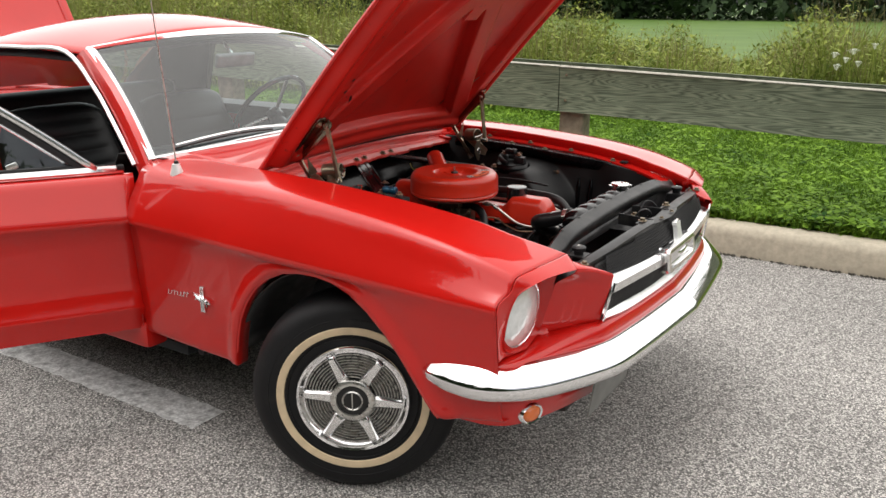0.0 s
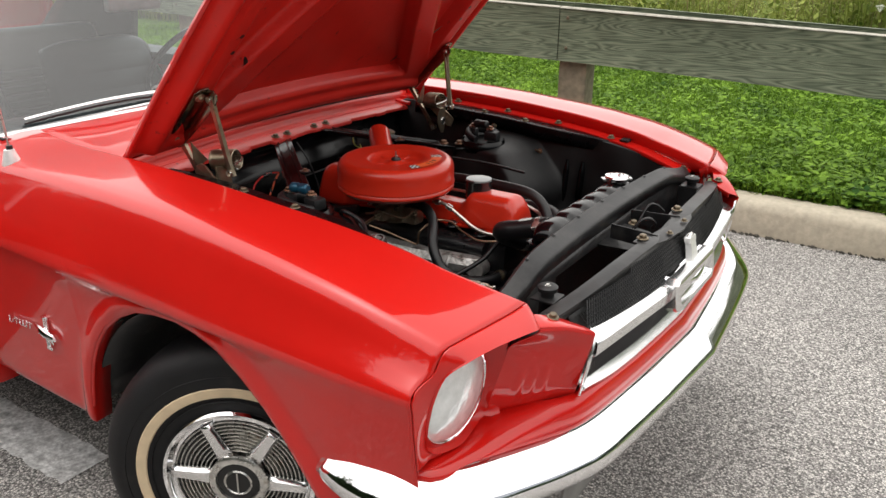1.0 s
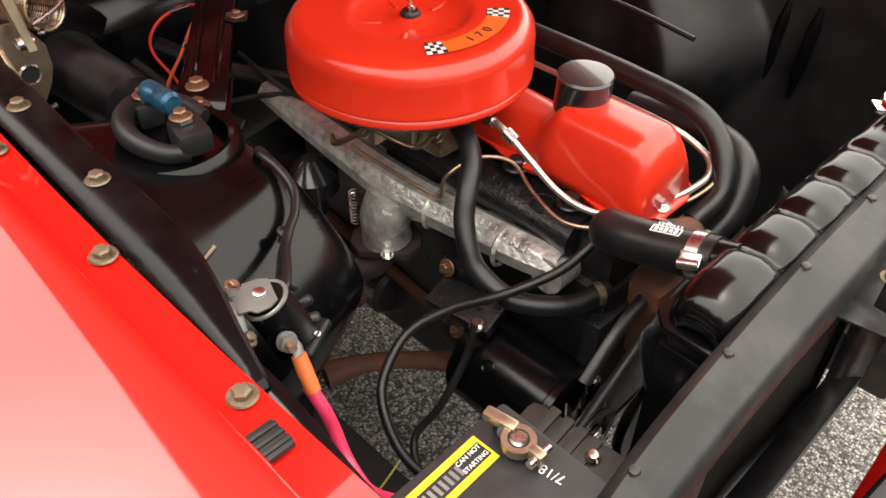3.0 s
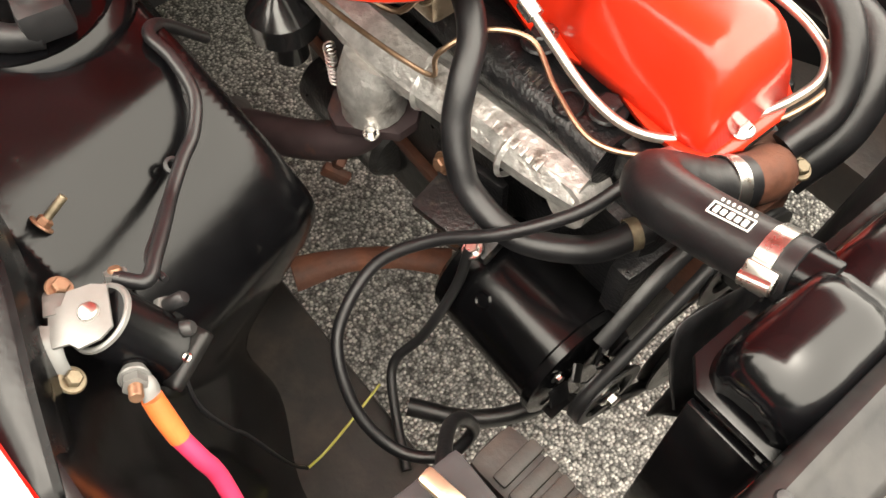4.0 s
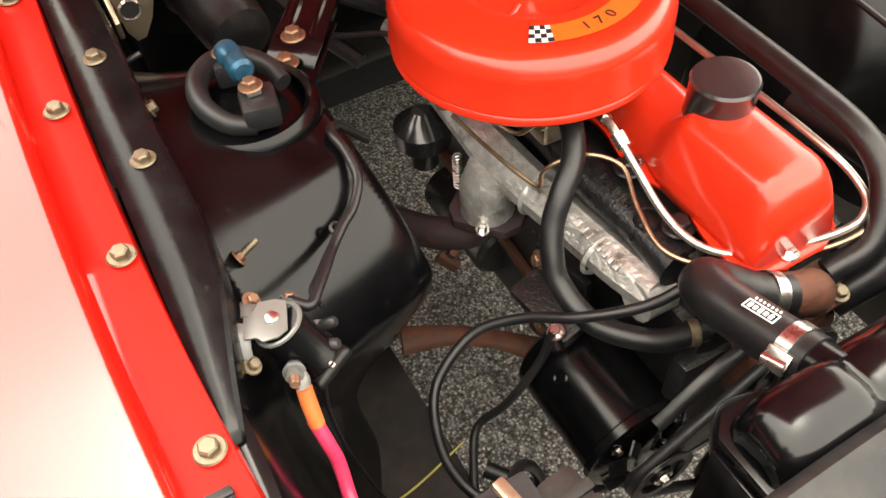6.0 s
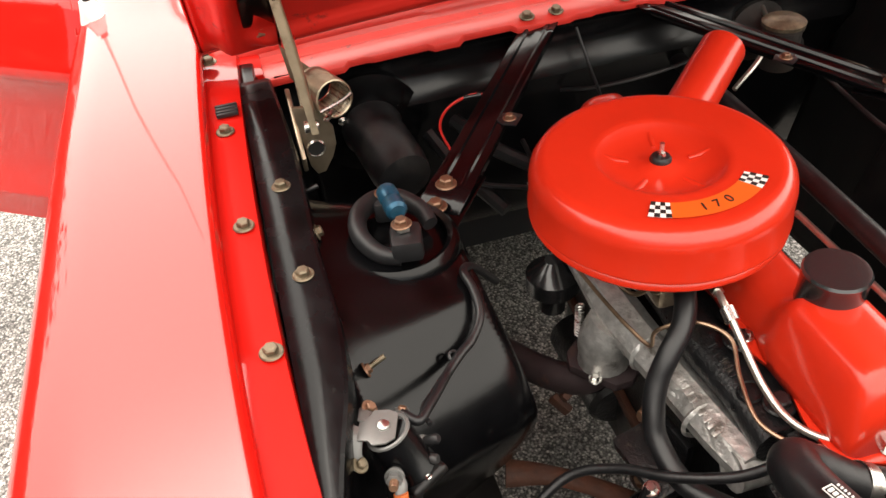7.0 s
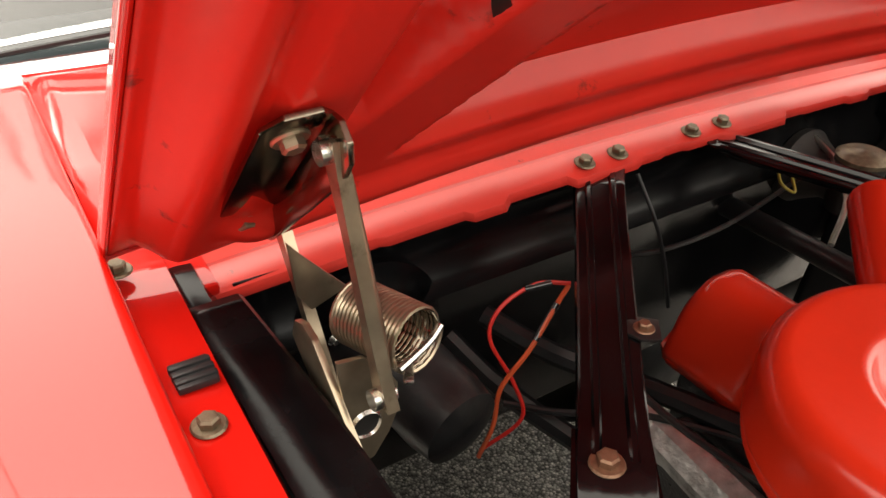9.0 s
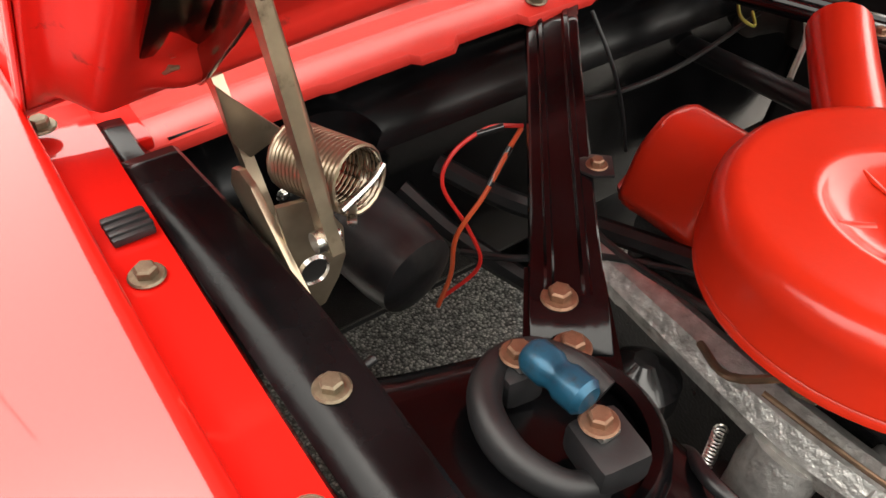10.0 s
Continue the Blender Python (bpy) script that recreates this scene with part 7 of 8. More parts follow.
decal_strip(-22, 34, 0.091, 0.117, 0.8562, ORANGE, "decal")
for a0 in (-34, 34):
    decal_strip(a0, a0 + 12, 0.091, 0.117, 0.8562, WHITE, "checker")
    for i in range(4):
        for j in range(4):
            if (i + j) % 2 == 0:
                decal_strip(a0 + 3 * i, a0 + 3 * i + 3, 0.091 + 0.0065 * j, 0.091 + 0.0065 * (j + 1), 0.8566, DARK, "check")
for i, ch in enumerate("170"):
    a = radians(-3 + 8.5 * i)
    letters(ch, 0.017, am @ pose(0.104 * math.cos(a), 0.104 * math.sin(a), 0.8566, 0, 0, math.degrees(a) + 90), DARK, cleaner, "decal_number")
# carburettor
bm = block((0.085, 0.08, 0.055), pose(-0.067, -0.105, 0.735), 0.008)
merge(bm, lathe([(0.045, 0.70), (0.045, 0.715), (0.036, 0.72), (0.036, 0.77)], am, None, 24))
merge(bm, block((0.05, 0.04, 0.045), pose(-0.01, -0.115, 0.725), 0.008))
merge(bm, block((0.03, 0.05, 0.03), pose(-0.067, -0.158, 0.728), 0.006))
carb = part("carburettor", bm, HINGE, engine, "brownish cast carburettor")
for x, y, z in ((-0.03, -0.15, 0.745), (-0.10, -0.15, 0.745), (0.01, -0.135, 0.735), (-0.067, -0.186, 0.728)):
    bolt((x, y, z), (0, -0.5, 1), carb, BRASSY, 0.006)
part("linkage", tube([(-0.12, -0.165, 0.72), (-0.06, -0.178, 0.735), (0.0, -0.165, 0.73), (0.02, -0.15, 0.75)], 0.003, None, 8, 5), LINE_BROWN, carb)
part("throttle_rod", tube([(-0.16, -0.15, 0.70), (-0.28, -0.155, 0.69), (-0.40, -0.15, 0.70)], 0.004, None, 8, 4), BLACK_OLD, carb)

# exhaust manifold
bm = tube([(-0.335, -0.150, 0.664), (-0.25, -0.146, 0.652), (-0.15, -0.142, 0.636), (-0.06, -0.138, 0.625), (0.05, -0.126, 0.623), (0.14, -0.117, 0.625), (0.197, -0.109, 0.628)], [0.018, 0.024, 0.027, 0.030, 0.026, 0.025, 0.023], None, 8, 6)
ex = part("exhaust_manifold", bm, SILVER, engine, "silver-painted cast exhaust manifold")
for x in (-0.29, -0.16, 0.0, 0.085, 0.19):
    part("manifold_port", tube([(x, -0.130, 0.622), (x, -0.09, 0.618)], [0.024, 0.022], None, 14, 1), SILVER, ex)
for x in (-0.018, 0.006, 0.118):
    part("manifold_band", lathe([(0.025, -0.004), (0.0285, 0), (0.025, 0.004)], axis((x, -0.1335 if x < 0.05 else -0.1235, 0.6205), (1, 0.08, 0.02)), None, 20), SILVER, ex)
bm = tube([(-0.065, -0.146, 0.612), (-0.066, -0.158, 0.585), (-0.068, -0.158, 0.560), (-0.068, -0.157, 0.545)], [0.036, 0.036, 0.034, 0.036], None, 18, 4)
part("manifold_outlet", bm, SILVER, ex)
bm = prism([(-0.05, -0.014), (-0.035, -0.034), (0.035, -0.034), (0.05, -0.014), (0.05, 0.014), (0.035, 0.034), (-0.035, 0.034), (-0.05, 0.014)], 0.014, pose(-0.068, -0.157, 0.536, 0, 0, 40), 0.003)
part("outlet_flange", bm, PIPE, ex)
for dx, dy in ((0.030, -0.026), (-0.030, 0.026)):
    bolt((-0.068 + dx, -0.157 + dy, 0.5435), (0, 0, 1), ex, STEEL, 0.006)
part("exhaust_pipe", tube([(-0.068, -0.157, 0.535), (-0.075, -0.175, 0.505), (-0.098, -0.202, 0.490), (-0.136, -0.230, 0.480), (-0.195, -0.258, 0.465), (-0.26, -0.27, 0.42), (-0.42, -0.2, 0.25)], 0.023, None, 16, 6), PIPE, ex, "dark heat-stained exhaust pipe")
bm = block((0.012, 0.040, 0.030), pose(-0.088, -0.196, 0.472, 20, 30, 40), 0.004)
merge(bm, block((0.034, 0.012, 0.018), pose(-0.080, -0.214, 0.456, 0, 30, 40), 0.004))
part("pipe_clamp", bm, RUST, ex)
pts = []
for k in range(91):
    a = 2 * math.pi * k / 9
    pts.append((-0.118 + 0.006 * math.cos(a), -0.172 + 0.006 * math.sin(a), 0.605 - 0.055 * k / 90))
part("heat_spring", tube(pts, 0.0013, None, 5, 1), STEEL, ex)
for k in range(9):
    part("casting_mark", block((0.006, 0.010, 0.002), pose(0.075 + 0.010 * k, -0.1315, 0.6455, 24, 0, 4), 0.0006), SILVER, ex)

# generator, pulleys, belt, fan
gm = axis((0.105, -0.158, 0.452), (1, 0, 0))
bm = lathe([(0, 0), (0.045, 0), (0.060, 0.006), (0.066, 0.012), (0.066, 0.150), (0.070, 0.153), (0.070, 0.163), (0.055, 0.170), (0, 0.170)], gm, None, 40)
gen = part("generator", bm, BLACK, engine, "black cylindrical generator")
for a in (45, 135, 225, 315):
    bolt(gm @ Vector((0.056 * math.cos(radians(a)), 0.056 * math.sin(radians(a)), 0.168)), (1, 0, 0), gen, STEEL, 0.005)
part("generator_mark", lathe([(0.006, 0), (0.008, 0.0015), (0.010, 0)], axis((0.17, -0.203, 0.500), (0, -0.68, 0.73)), None, 16), BLACK, gen)
gx = 0.282
for k in range(9):
    a = radians(40 * k)
    q = axis((gx, -0.158, 0.452), (1, 0, 0)) @ Matrix.Rotation(a, 4, "Z")
    part("fan_fin", block((0.026, 0.018, 0.003), q @ pose(0.045, 0, 0, 35, 0, 0), 0.001), BLACK_OLD, gen)


def pulley(x, y, z, r, w=0.016):
    m = axis((x - w / 2, y, z), (1, 0, 0))
    bm = lathe([(0, 0), (0.3 * r, 0), (0.34 * r, 0.4 * w), (0.62 * r, 0.4 * w), (0.68 * r, 0.1 * w), (r, 0), (r, 0.12 * w), (0.84 * r, 0.5 * w), (r, 0.88 * w), (r, w), (0.72 * r, w), (0.68 * r, 0.7 * w), (0.36 * r, 0.7 * w), (0.32 * r, w), (0, w)], m, None, 40)
    return bm


GP, WP, CP = (0.303, -0.158, 0.452, 0.042), (0.303, 0.0, 0.545, 0.060), (0.303, 0.0, 0.350, 0.075)
for g in (GP, WP, CP):
    p = part("pulley", pulley(*g[:4]), BLACK_OLD, engine, "dusty black belt pulley")
    bolt((g[0] + 0.008, g[1], g[2]), (1, 0, 0), p, STEEL, 0.008)


def tangent(a, b):
    (ya, za, ra), (yb, zb, rb) = a, b
    d = math.hypot(yb - ya, zb - za)
    th = math.atan2(zb - za, yb - ya)
    ph = math.acos((ra - rb) / d)
    n = th - ph
    return (ya + ra * math.cos(n), za + ra * math.sin(n)), (yb + rb * math.cos(n), zb + rb * math.sin(n)), n


seq = [(GP[1], GP[2], GP[3] * 0.95), (CP[1], CP[2], CP[3] * 0.95), (WP[1], WP[2], WP[3] * 0.95)]
belt = []
tans = [tangent(seq[i], seq[(i + 1) % 3]) for i in range(3)]
for i in range(3):
    p0, p1, n = tans[i]
    belt += [p0, p1]
    nxt = tans[(i + 1) % 3][2]
    while nxt < n:
        nxt += 2 * math.pi
    c = seq[(i + 1) % 3]
    for t in np.linspace(n, nxt, 10)[1:-1]:
        belt.append((c[0] + c[2] * math.cos(t), c[1] + c[2] * math.sin(t)))
rows = [[(0.303 + dx, y, z) for y, z in belt] for dx in (-0.006, 0.006)]
part("fan_belt", sheet(rows, closed=True), RUBBER, engine, thick=0.006)
fan = part("fan", rod((0.305, 0, 0.545), (0.362, 0, 0.545), 0.028, None, 24, None, 0.003), BLACK_OLD, engine, "four-blade black cooling fan")
for k in range(4):
    q = axis((0.352, 0, 0.545), (1, 0, 0)) @ Matrix.Rotation(radians(90 * k + 62), 4, "Z")
    bm = sheet([[q @ Vector((r, w * u, 0.018 * u + 0.006 * u * u)) for u in (-1, -0.5, 0, 0.5, 1)] for r, w in ((0.02, 0.022), (0.08, 0.028), (0.15, 0.036), (0.190, 0.036), (0.198, 0.028))])
    part("fan_blade", bm, BLACK_OLD, fan, thick=0.002)
part("water_pump", block((0.06, 0.11, 0.12), pose(0.275, 0, 0.55), 0.02), RUST, engine, "rust-brown water pump housing")
part("adjuster", tube([(0.28, -0.02, 0.60), (0.283, -0.09, 0.585), (0.284, -0.16, 0.53)], 0.008, None, 8, 4, 0.3), BLACK_OLD, gen)
gb = part("generator_bracket", block((0.10, 0.05, 0.02), pose(0.10, -0.17, 0.535, 12, 0, 8), 0.006), CAST, gen)
part("bracket_plate", block((0.09, 0.012, 0.09), pose(0.07, -0.135, 0.52, 0, 0, 10), 0.006), CAST, gen)
bolt((0.138, -0.190, 0.543), (0, -0.3, 1), gb, STEEL, 0.007)
for x, z in ((0.05, 0.56), (0.055, 0.52)):
    bolt((x, -0.155, z), (0, -1, 0.3), gb, COPPER, 0.008)

# thermostat housing and hoses
bm = tube([(0.280, -0.005, 0.645), (0.292, -0.008, 0.672), (0.294, -0.030, 0.686), (0.286, -0.062, 0.697)], [0.026, 0.024, 0.022, 0.021], None, 18, 5)
merge(bm, block((0.05, 0.075, 0.016), pose(0.286, -0.002, 0.655, 0, 20, 0), 0.005))
th = part("thermostat_housing", bm, RUST, engine, "rust-brown thermostat housing")
bolt((0.303, 0.024, 0.660), (0.3, 0, 1), th, BRASSY, 0.007)
hose = part("radiator_hose", tube([(0.291, -0.048, 0.692), (0.283, -0.078, 0.704), (0.270, -0.106, 0.720), (0.265, -0.130, 0.737), (0.286, -0.1405, 0.749), (0.327, -0.1405, 0.760), (0.386, -0.138, 0.778)], [0.0225, 0.0225, 0.0235, 0.0238, 0.0232, 0.0228, 0.0228], None, 26, 7), HOSE, engine, "thick black upper radiator hose")
part("tank_inlet", rod((0.372, -0.1385, 0.774), (0.405, -0.1375, 0.784), 0.021), BLACK, radiator)
hd = Vector((0.386, -0.138, 0.778)) - Vector((0.327, -0.1405, 0.760))
for p, d in ((Vector((0.369, -0.1388, 0.7732)), hd), (Vector((0.2865, -0.066, 0.699)), Vector((-0.010, -0.030, 0.012)))):
    part("hose_clamp", lathe([(0.0230, -0.0065), (0.0242, -0.0065), (0.0242, 0.0065), (0.0230, 0.0065)], axis(p, d), None, 28), STEEL, hose, "bright worm-drive hose clamp")
part("clamp_screw", rod((0.361, -0.1665, 0.777), (0.380, -0.1640, 0.784), 0.0055, None, 12), STEEL, hose)
part("clamp_housing", block((0.022, 0.014, 0.010), pose(0.370, -0.1610, 0.783, 50, -15, 4), 0.002), STEEL, hose)
bm = bmesh.new()
fm = Matrix.Translation((0.331, -0.1440, 0.7855)) @ Matrix.Rotation(radians(3), 4, "Z") @ Matrix.Rotation(radians(-17), 4, "Y") @ Matrix.Rotation(radians(8), 4, "X")
for y in (-0.0045, 0.0045):
    block((0.030, 0.0008, 0.0012), fm @ pose(0, y, 0), 0, bm)
for x in (-0.015, 0.015):
    block((0.0008, 0.0098, 0.0012), fm @ pose(x, 0, 0), 0, bm)
rng = random.Random(9)
for k in range(5):
    block((0.003, 0.005 - 0.001 * (k % 2), 0.0012), fm @ pose(-0.0105 + k * 0.0052, 0, 0), 0, bm)
for k in range(7):
    block((0.0014, 0.002, 0.0012), fm @ pose(-0.012 + k * 0.004, 0.0085, -0.0006), 0, bm)
part("hose_print", bm, WHITE, hose, "white printed block on the hose")
# heater hose at the right
hh = part("heater_hose", tube([(-0.03, -0.105, 0.756), (0.030, -0.115, 0.750), (0.065, -0.132, 0.730), (0.084, -0.158, 0.706), (0.096, -0.175, 0.680), (0.114, -0.186, 0.654), (0.136, -0.189, 0.630), (0.184, -0.178, 0.610), (0.231, -0.135, 0.605), (0.248, -0.082, 0.607)], 0.0128, None, 16, 8), HOSE, engine, "black rubber heater hose")
part("hose_clamp", lathe([(0.0138, -0.005), (0.0150, -0.005), (0.0150, 0.005), (0.0138, 0.005)], axis((0.2435, -0.097, 0.6065), (0.02, 0.05, 0)), None, 20), BRASSY, hh)
# heater and bypass hoses at the left
part("heater_hose", tube([(0.285, 0.02, 0.675), (0.290, 0.065, 0.70), (0.262, 0.092, 0.74), (0.215, 0.100, 0.765), (0.12, 0.105, 0.770), (0.0, 0.115, 0.765), (-0.15, 0.13, 0.755), (-0.35, 0.15, 0.74), (-0.49, 0.16, 0.73)], 0.014, None, 16, 7), HOSE, engine)
part("bypass_hose", tube([(0.29, 0.04, 0.62), (0.30, 0.09, 0.66), (0.28, 0.13, 0.70), (0.22, 0.15, 0.71), (0.1, 0.15, 0.70)], 0.02, None, 16, 6), HOSE, engine)
# vacuum and fuel lines along the cover
ln1 = part("vacuum_line", tube([(0.040, -0.092, 0.762), (0.070, -0.096, 0.765), (0.095, -0.097, 0.757), (0.124, -0.096, 0.740), (0.165, -0.093, 0.716), (0.204, -0.086, 0.706), (0.232, -0.064, 0.702), (0.249, -0.022, 0.701), (0.266, 0.030, 0.706), (0.268, 0.068, 0.714), (0.243, 0.086, 0.726), (0.17, 0.082, 0.742), (-0.05, 0.085, 0.74)], 0.0042, None, 10, 8), LINE, engine, "tinned steel line bent round the valve cover")
part("line_fitting", rod((0.086, -0.0965, 0.7605), (0.101, -0.0968, 0.7545), 0.0078, None, 12), STEEL, ln1)
part("line_fitting", rod((0.050, -0.0935, 0.7635), (0.066, -0.0955, 0.7650), 0.0075, None, 6), STEEL, ln1)
part("line_tie", block((0.012, 0.008, 0.014), pose(0.250, -0.020, 0.699, 0, 0, 68), 0.002), STEEL, ln1)
part("fuel_line", tube([(-0.09, -0.19, 0.70), (-0.04, -0.178, 0.688), (0.0, -0.162, 0.672), (0.027, -0.146, 0.661), (0.036, -0.146, 0.695), (0.058, -0.114, 0.719), (0.091, -0.088, 0.716), (0.135, -0.100, 0.702), (0.185, -0.108, 0.692), (0.221, -0.088, 0.690), (0.243, -0.052, 0.692), (0.256, -0.018, 0.694), (0.274, 0.030, 0.700), (0.277, 0.070, 0.710), (0.25, 0.092, 0.722)], 0.0026, None, 8, 8), LINE_BROWN, engine, "coppery steel fuel line")
part("choke_tube", tube([(-0.17, -0.16, 0.665), (-0.12, -0.19, 0.69), (-0.07, -0.175, 0.73)], 0.004, None, 8, 5), LINE_BROWN, engine)
# mounts and low parts seen past the engine
mount = part("engine_mount", block((0.070, 0.06, 0.050), pose(0.085, -0.140, 0.465, 10, 0, 18), 0.012), CAST, engine)
part("mount_arm", tube([(0.070, -0.165, 0.398), (0.030, -0.210, 0.405), (0.0, -0.262, 0.415), (-0.02, -0.32, 0.42)], [0.018, 0.014, 0.015, 0.022], None, 12, 4, 0.6), RUST, mount, "rusty engine mount arm")
bolt((0.085, -0.170, 0.480), (0, -1, 0.6), mount, COPPER, 0.008)
part("starter", rod((-0.30, -0.100, 0.36), (-0.12, -0.100, 0.36), 0.045, None, 24, None, 0.008), CAST, engine)
part("oil_pan_rail", block((0.52, 0.012, 0.02), pose(-0.05, -0.106, 0.40, 0, 8, 0), 0.004), RUST, engine)
part("distributor", lathe([(0.02, -0.04), (0.02, 0.0), (0.04, 0.004), (0.04, 0.03), (0.03, 0.04), (0.012, 0.055), (0, 0.055)], pose(-0.21, -0.175, 0.56, 0, 0, 0), None, 22), CAP_BLACK, engine)

# ---- battery, starter relay, cables ----
bt = part("battery", block((0.155, 0.17, 0.19), pose(0.380, -0.420, 0.592), 0.006), BATTERY, car, "black battery with a yellow caution strip")
bt.location = LIFT = Vector((0.012, -0.016, 0.010))
part("battery_tray", block((0.19, 0.20, 0.02), pose(0.38, -0.42, 0.485), 0.006), RUST, bt)
lm = pose(0.328, -0.435, 0.6884, 0, 0, 92)
part("caution_strip", block((0.105, 0.030, 0.001), lm, 0), YELLOW, bt, "yellow caution strip")
part("strip_ground", block((0.100, 0.017, 0.0012), lm, 0), DARK, bt)
for k in range(10):
    part("strip_print", block((0.0035, 0.011, 0.0018), lm @ pose(-0.040 + k * 0.0065, 0, 0), 0), PLATE, bt)
for k, y in ((0, 0.0045), (1, -0.0045)):
    letters(("CAN NOT", "STARTING")[k], 0.0062, lm @ pose(0.034, y, 0.0011), WHITE, bt, "strip_words", 0.0002)
letters("7/18", 0.013, pose(0.383, -0.364, 0.6884, 0, 0, 190), WHITE, bt, "date_mark", 0.0002)
tp = Vector((0.347, -0.366, 0.688))
part("battery_post", rod(tp, tp + Vector((0, 0, 0.018)), 0.0095, None, 18, 0.0085, 0.002), STEEL, bt)
bm = lathe([(0.0098, 0.006), (0.015, 0.006), (0.0155, 0.016), (0.0098, 0.016)], Matrix.Translation(tp), None, 20)
merge(bm, block((0.032, 0.012, 0.010), pose(tp.x - 0.024, tp.y + 0.004, tp.z + 0.014, 0, 0, 10), 0.003))
merge(bm, block((0.016, 0.010, 0.014), pose(tp.x + 0.020, tp.y, tp.z + 0.012), 0.003))
tm = part("terminal_clamp", bm, HINGE, bt, "dull cast battery terminal clamp")
part("terminal_bolt", rod(tp + Vector((0.022, -0.012, 0.012)), tp + Vector((0.022, 0.014, 0.012)), 0.004, None, 10), STEEL, tm)
part("ground_cable", tube([Vector(p) - LIFT for p in ((0.240, -0.079, 0.700), (0.235, -0.107, 0.690), (0.219, -0.146, 0.660), (0.181, -0.196, 0.630), (0.135, -0.233, 0.600), (0.109, -0.279, 0.575), (0.120, -0.328, 0.550), (0.145, -0.354, 0.530), (0.190, -0.366, 0.500), (0.233, -0.355, 0.480), (0.264, -0.326, 0.485), (0.269, -0.298, 0.510), (0.265, -0.304, 0.550), (0.276, -0.328, 0.600), (0.313, -0.362, 0.665), (0.345, -0.385, 0.712))], 0.0060, None, 12, 9), HOSE, bt, "black ground cable looping over to the engine")
part("cable_lug", block((0.028, 0.014, 0.004), Matrix.Translation(-LIFT) @ pose(0.243, -0.070, 0.701, 0, 0, 70), 0.002), STEEL, bt)
hold = part("battery_hold_down", block((0.13, 0.045, 0.05), pose(0.368, -0.303, 0.625, 0, 0, 5), 0.012), RAIL, bt, "rusty black battery hold-down bracket")
for k in range(4):
    part("hold_down_rib", block((0.012, 0.040, 0.006), pose(0.33 + 0.016 * k, -0.303, 0.650, 0, 0, 5), 0.003), RAIL, hold)
for x in (0.385, 0.415):
    part("hold_down_bolt", lathe([(0, 0.006), (0.005, 0.005), (0.008, 0.0)], pose(x, -0.304, 0.653), None, 14), STEEL, hold)

def relay_cap(base, tip, parent, boot=True):
    """A terminal post: nut, washer and a grey rubber boot or a copper tip."""
    a, b = Vector(base), Vector(tip)
    m, ln = axis(a, b - a), (b - a).length
    if boot:
        st = part("terminal", lathe([(0.0062, 0), (0.0062, ln * 0.22), (0.0048, ln * 0.24), (0.0052, ln * 0.30), (0.0050, ln * 0.88), (0.0036, ln), (0, ln * 1.02)], m, None, 16), GREY_OLD, parent, "grey rubber terminal boot")
        part("terminal_nut", lathe([(0.0, 0.0), (0.0070, 0.0), (0.0074, 0.001), (0.0074, 0.0046), (0.0066, 0.0055), (0.004, 0.0056)], m, None, 6), ZINC, st)
    else:
        st = part("terminal", lathe([(0.0042, -0.010), (0.0042, ln), (0.0034, ln + 0.0012), (0, ln + 0.0012)], m, None, 16), COPPER, parent, "copper terminal stud")
        part("terminal_insulator", lathe([(0.0125, -0.012), (0.0125, -0.007), (0.0105, -0.006), (0.0090, -0.004), (0.0090, 0.0)], m, None, 24), BRACE_BLACK, st)
        part("terminal_washer", lathe([(0.004, 0.0), (0.0070, 0.0), (0.0074, 0.001), (0.0070, 0.0052), (0.0090, 0.0054), (0.0093, 0.0066), (0.0088, 0.0076), (0.004, 0.0078)], m, None, 26), ZINC, st)
        part("terminal_nut", lathe([(0.004, 0.0078), (0.0070, 0.0078), (0.0075, 0.0088), (0.0075, 0.0128), (0.0076, 0.0142), (0.0044, 0.0144)], m, None, 6), ZINC, st)
    return st


up = (0.10, -0.10, 1)
plate_line = [(0.1360, -0.4880), (0.1400, -0.4750), (0.1460, -0.4680), (0.1720, -0.4770), (0.1750, -0.4860), (0.1730, -0.4980), (0.1670, -0.5010), (0.1640, -0.5095), (0.1530, -0.5070), (0.1420, -0.5020), (0.1412, -0.4990), (0.1425, -0.4945)]
relay = part("starter_relay", prism(plate_line, 0.0022, Matrix.Translation((0, 0, 0.8105)), 0.0006), ZINC, car, "starter relay, bright plate over a gloss black can")
part("relay_rivet", lathe([(0.0062, 0.0), (0.0056, 0.0022), (0.0044, 0.0030), (0, 0.0030)], pose(0.1560, -0.4840, 0.8115), None, 20), STEEL, relay)
can0, can1 = Vector((0.1575, -0.4815, 0.8040)), Vector((0.1680, -0.4650, 0.7560))
part("relay_can", lathe([(0, 0), (0.0205, 0.0), (0.0212, 0.002), (0.0212, 0.046), (0.0235, 0.049), (0.0235, 0.056), (0, 0.057)], axis(can0, can1 - can0), None, 40), BLACK, relay, "gloss black relay can")
part("relay_rim", lathe([(0.0180, -0.0004), (0.0198, -0.0012), (0.0212, -0.0004), (0.0216, 0.0016)], axis(can0, can1 - can0), None, 40), ZINC, relay, "crimped bright rim")
foot = part("relay_base", block((0.040, 0.046, 0.010), axis(can1 + Vector((0.004, 0.004, -0.002)), can1 - can0) @ pose(0, 0, 0, 0, 0, 35), 0.004, None, 3), BLACK_DULL, relay, "black moulded relay base")
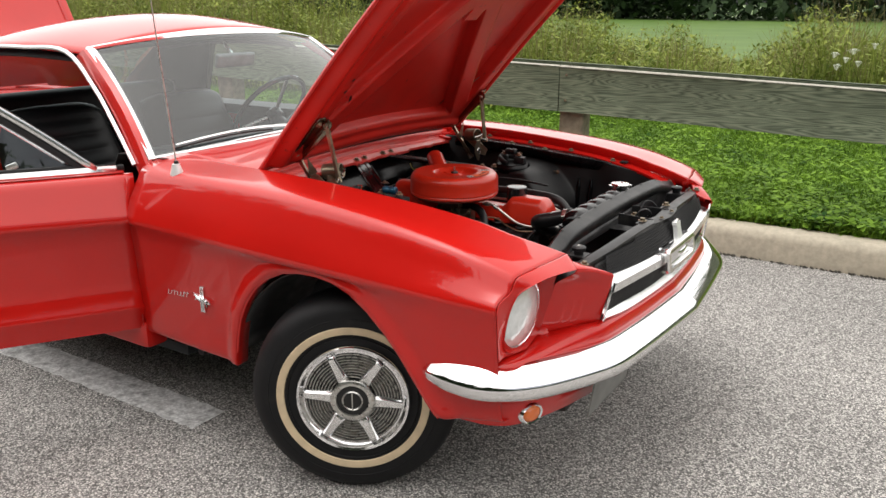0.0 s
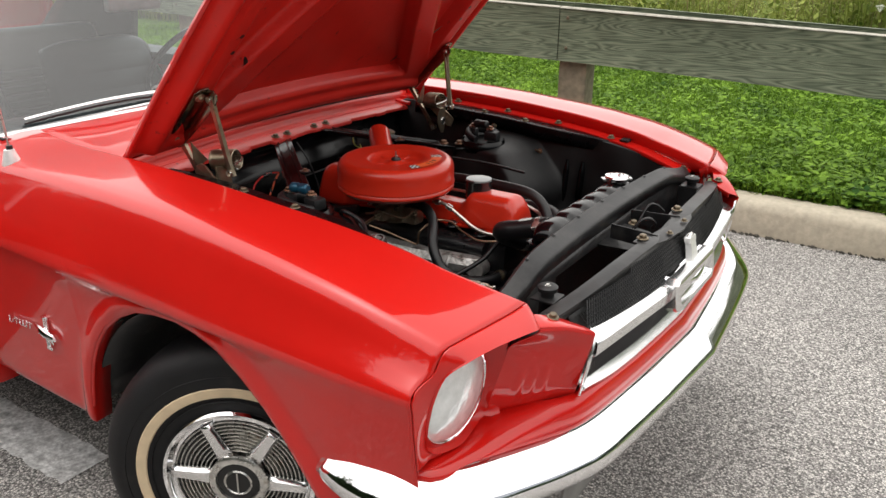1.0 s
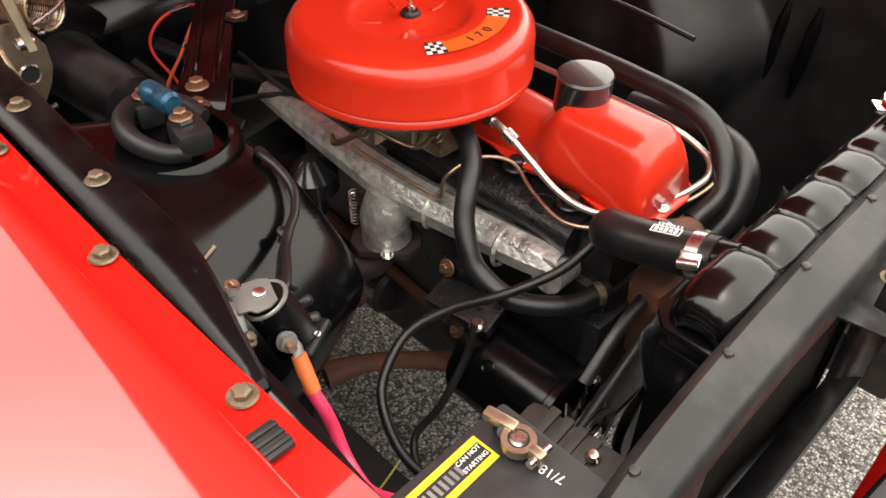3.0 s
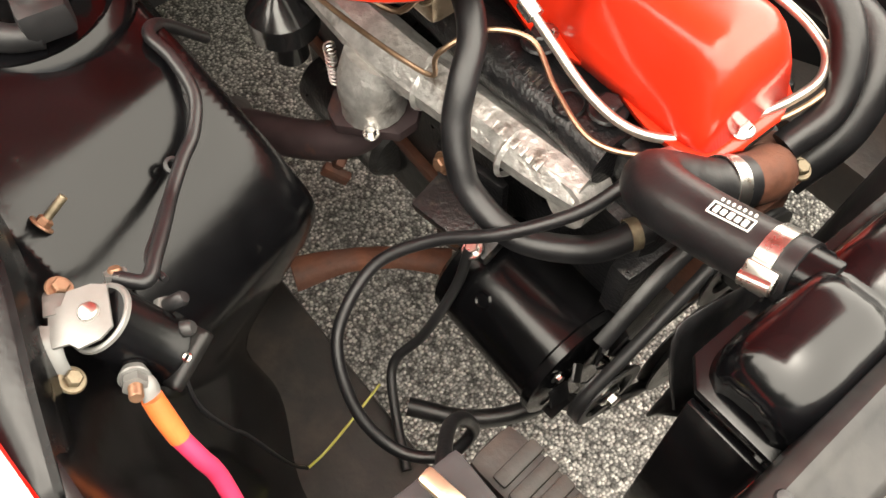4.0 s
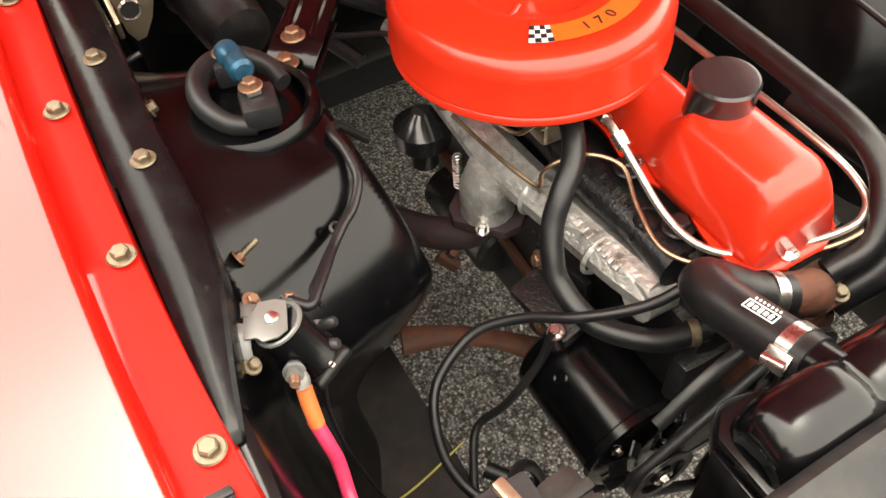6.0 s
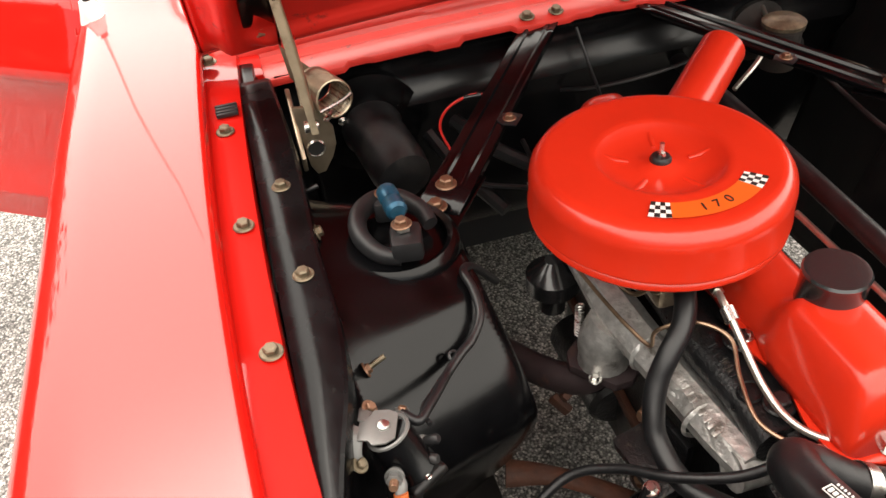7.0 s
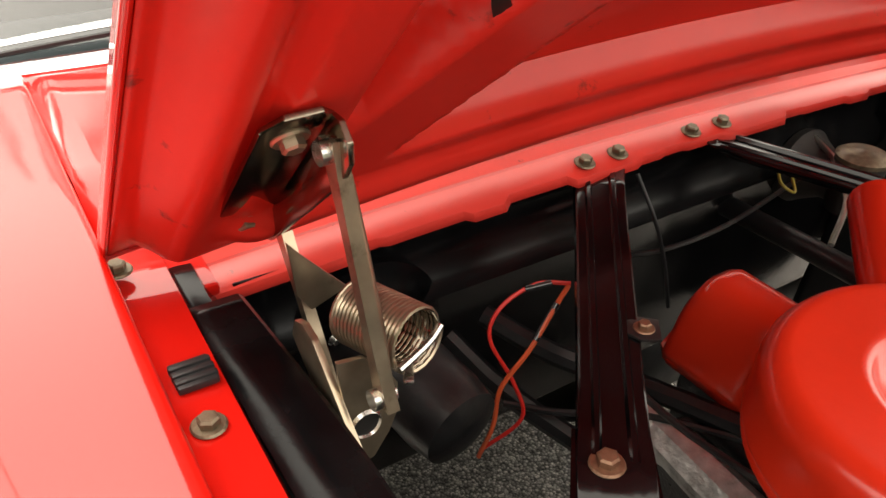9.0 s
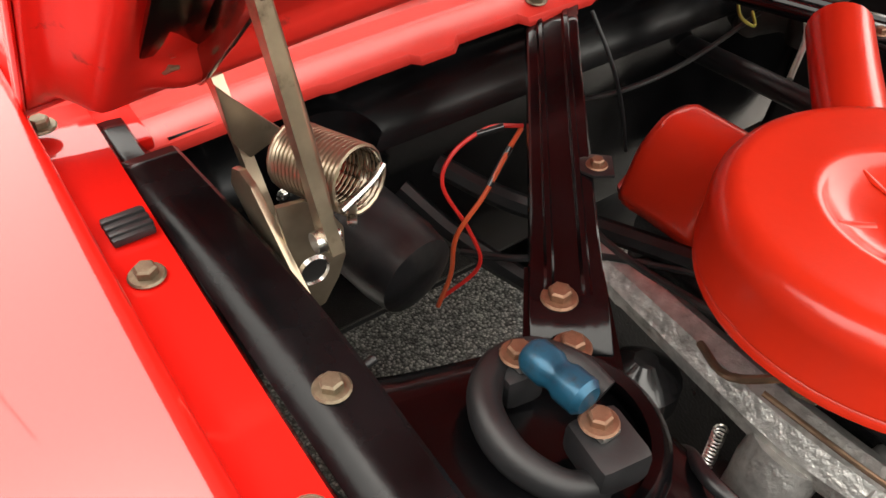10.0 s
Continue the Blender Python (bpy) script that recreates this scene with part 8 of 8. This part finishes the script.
for d in ((0.012, 0.016), (-0.012, -0.014)):
    part("base_rivet", lathe([(0.0016, 0.0004), (0.0026, 0.0014), (0.0034, 0.0004)], axis(can1 + Vector((0.004, 0.004, 0.004)), can0 - can1) @ Matrix.Translation((d[0], d[1], 0.001)), None, 14), STEEL, foot)
part("relay_ear", tube([(0.150, -0.505, 0.8105), (0.158, -0.5095, 0.8100), (0.1655, -0.5135, 0.8040), (0.1715, -0.5155, 0.7960), (0.1770, -0.5155, 0.7885)], [0.0066, 0.0068, 0.0070, 0.0072, 0.0070], None, 12, 6, 0.20), ZINC, relay)
part("relay_ear", tube([(0.146, -0.499, 0.8105), (0.138, -0.4965, 0.8090), (0.1300, -0.4950, 0.8050), (0.1230, -0.4945, 0.7995)], [0.0068, 0.0068, 0.0070, 0.0064], None, 12, 6, 0.20), ZINC, relay)
bolt((0.1245, -0.4915, 0.8020), (0.25, 0.55, 0.8), relay, COPPER, 0.0052)
bolt((0.1755, -0.5120, 0.7925), (0.35, 0.55, 0.75), relay, BRASSY, 0.0052)
relay_cap((0.1830, -0.4835, 0.7770), (0.2030, -0.4890, 0.7850), relay, False)
relay_cap((0.1300, -0.4660, 0.7750), (0.1225, -0.4610, 0.7880), relay, False)
relay_cap((0.1490, -0.4520, 0.7640), (0.1580, -0.4365, 0.7750), relay)
relay_cap((0.1650, -0.4580, 0.7640), (0.1765, -0.4425, 0.7700), relay)
part("cable_lug", tube([(0.190, -0.4850, 0.7790), (0.1965, -0.4815, 0.7765), (0.203, -0.4840, 0.7700)], [0.0070, 0.0060, 0.0056], None, 10, 4, 0.45), ZINC, relay)

part("cable_sleeve", tube([Vector(p) for p in ((0.2015, -0.4835, 0.7720), (0.2085, -0.4845, 0.7600), (0.2185, -0.4850, 0.7420))], [0.0066, 0.0070, 0.0066], None, 12, 4), ORANGE_C, relay, "orange cable sleeve")
part("battery_cable", tube([Vector(p) for p in ((0.214, -0.486, 0.744), (0.228, -0.483, 0.722), (0.236, -0.481, 0.700), (0.256, -0.484, 0.676), (0.290, -0.488, 0.672), (0.330, -0.480, 0.690))], 0.0062, None, 12, 6), PINK, relay, "pink-red battery cable")
part("starter_cable", tube([Vector(p) for p in ((0.126, -0.464, 0.786), (0.137, -0.450, 0.781), (0.121, -0.436, 0.777), (0.098, -0.420, 0.770), (0.074, -0.404, 0.763), (0.054, -0.384, 0.764), (0.040, -0.367, 0.766), (0.018, -0.351, 0.775), (-0.010, -0.349, 0.787), (-0.036, -0.352, 0.793), (-0.060, -0.335, 0.775), (-0.085, -0.300, 0.72))], 0.0050, None, 12, 7), HOSE, relay, "black starter cable over the shock tower")
part("relay_wire", tube([Vector(p) for p in ((0.140, -0.440, 0.775), (0.118, -0.442, 0.772), (0.096, -0.428, 0.764), (0.070, -0.408, 0.757), (0.048, -0.384, 0.756), (0.030, -0.362, 0.763), (0.012, -0.355, 0.772))], 0.0026, None, 8, 6), RUBBER, relay)
part("relay_wire", tube([(0.178, -0.460, 0.752), (0.186, -0.468, 0.70), (0.170, -0.462, 0.60), (0.158, -0.455, 0.54), (0.168, -0.440, 0.45), (0.173, -0.428, 0.420)], 0.0018, None, 6, 6), RUBBER, relay)
part("relay_wire", tube([(0.173, -0.428, 0.420), (0.172, -0.405, 0.425), (0.160, -0.365, 0.420), (0.147, -0.321, 0.420)], 0.0014, None, 6, 6), WIRE_YELLOW, relay)
part("tie_strap", block((0.040, 0.005, 0.004), pose(0.031, -0.396, 0.741, 0, -20, 28), 0.0015), CAP_BLACK, relay)
part("gen_harness", tube([(0.138, -0.194, 0.548), (0.142, -0.215, 0.500), (0.139, -0.256, 0.440), (0.130, -0.293, 0.400), (0.171, -0.322, 0.385), (0.225, -0.348, 0.378)], 0.0055, None, 10, 6), RUBBER, gen)
part("sway_bar", tube([(0.16, -0.30, 0.345), (0.215, -0.25, 0.335), (0.25, -0.18, 0.34), (0.26, -0.05, 0.34), (0.26, 0.2, 0.34)], 0.011, None, 12, 6), BLACK_OLD, car)
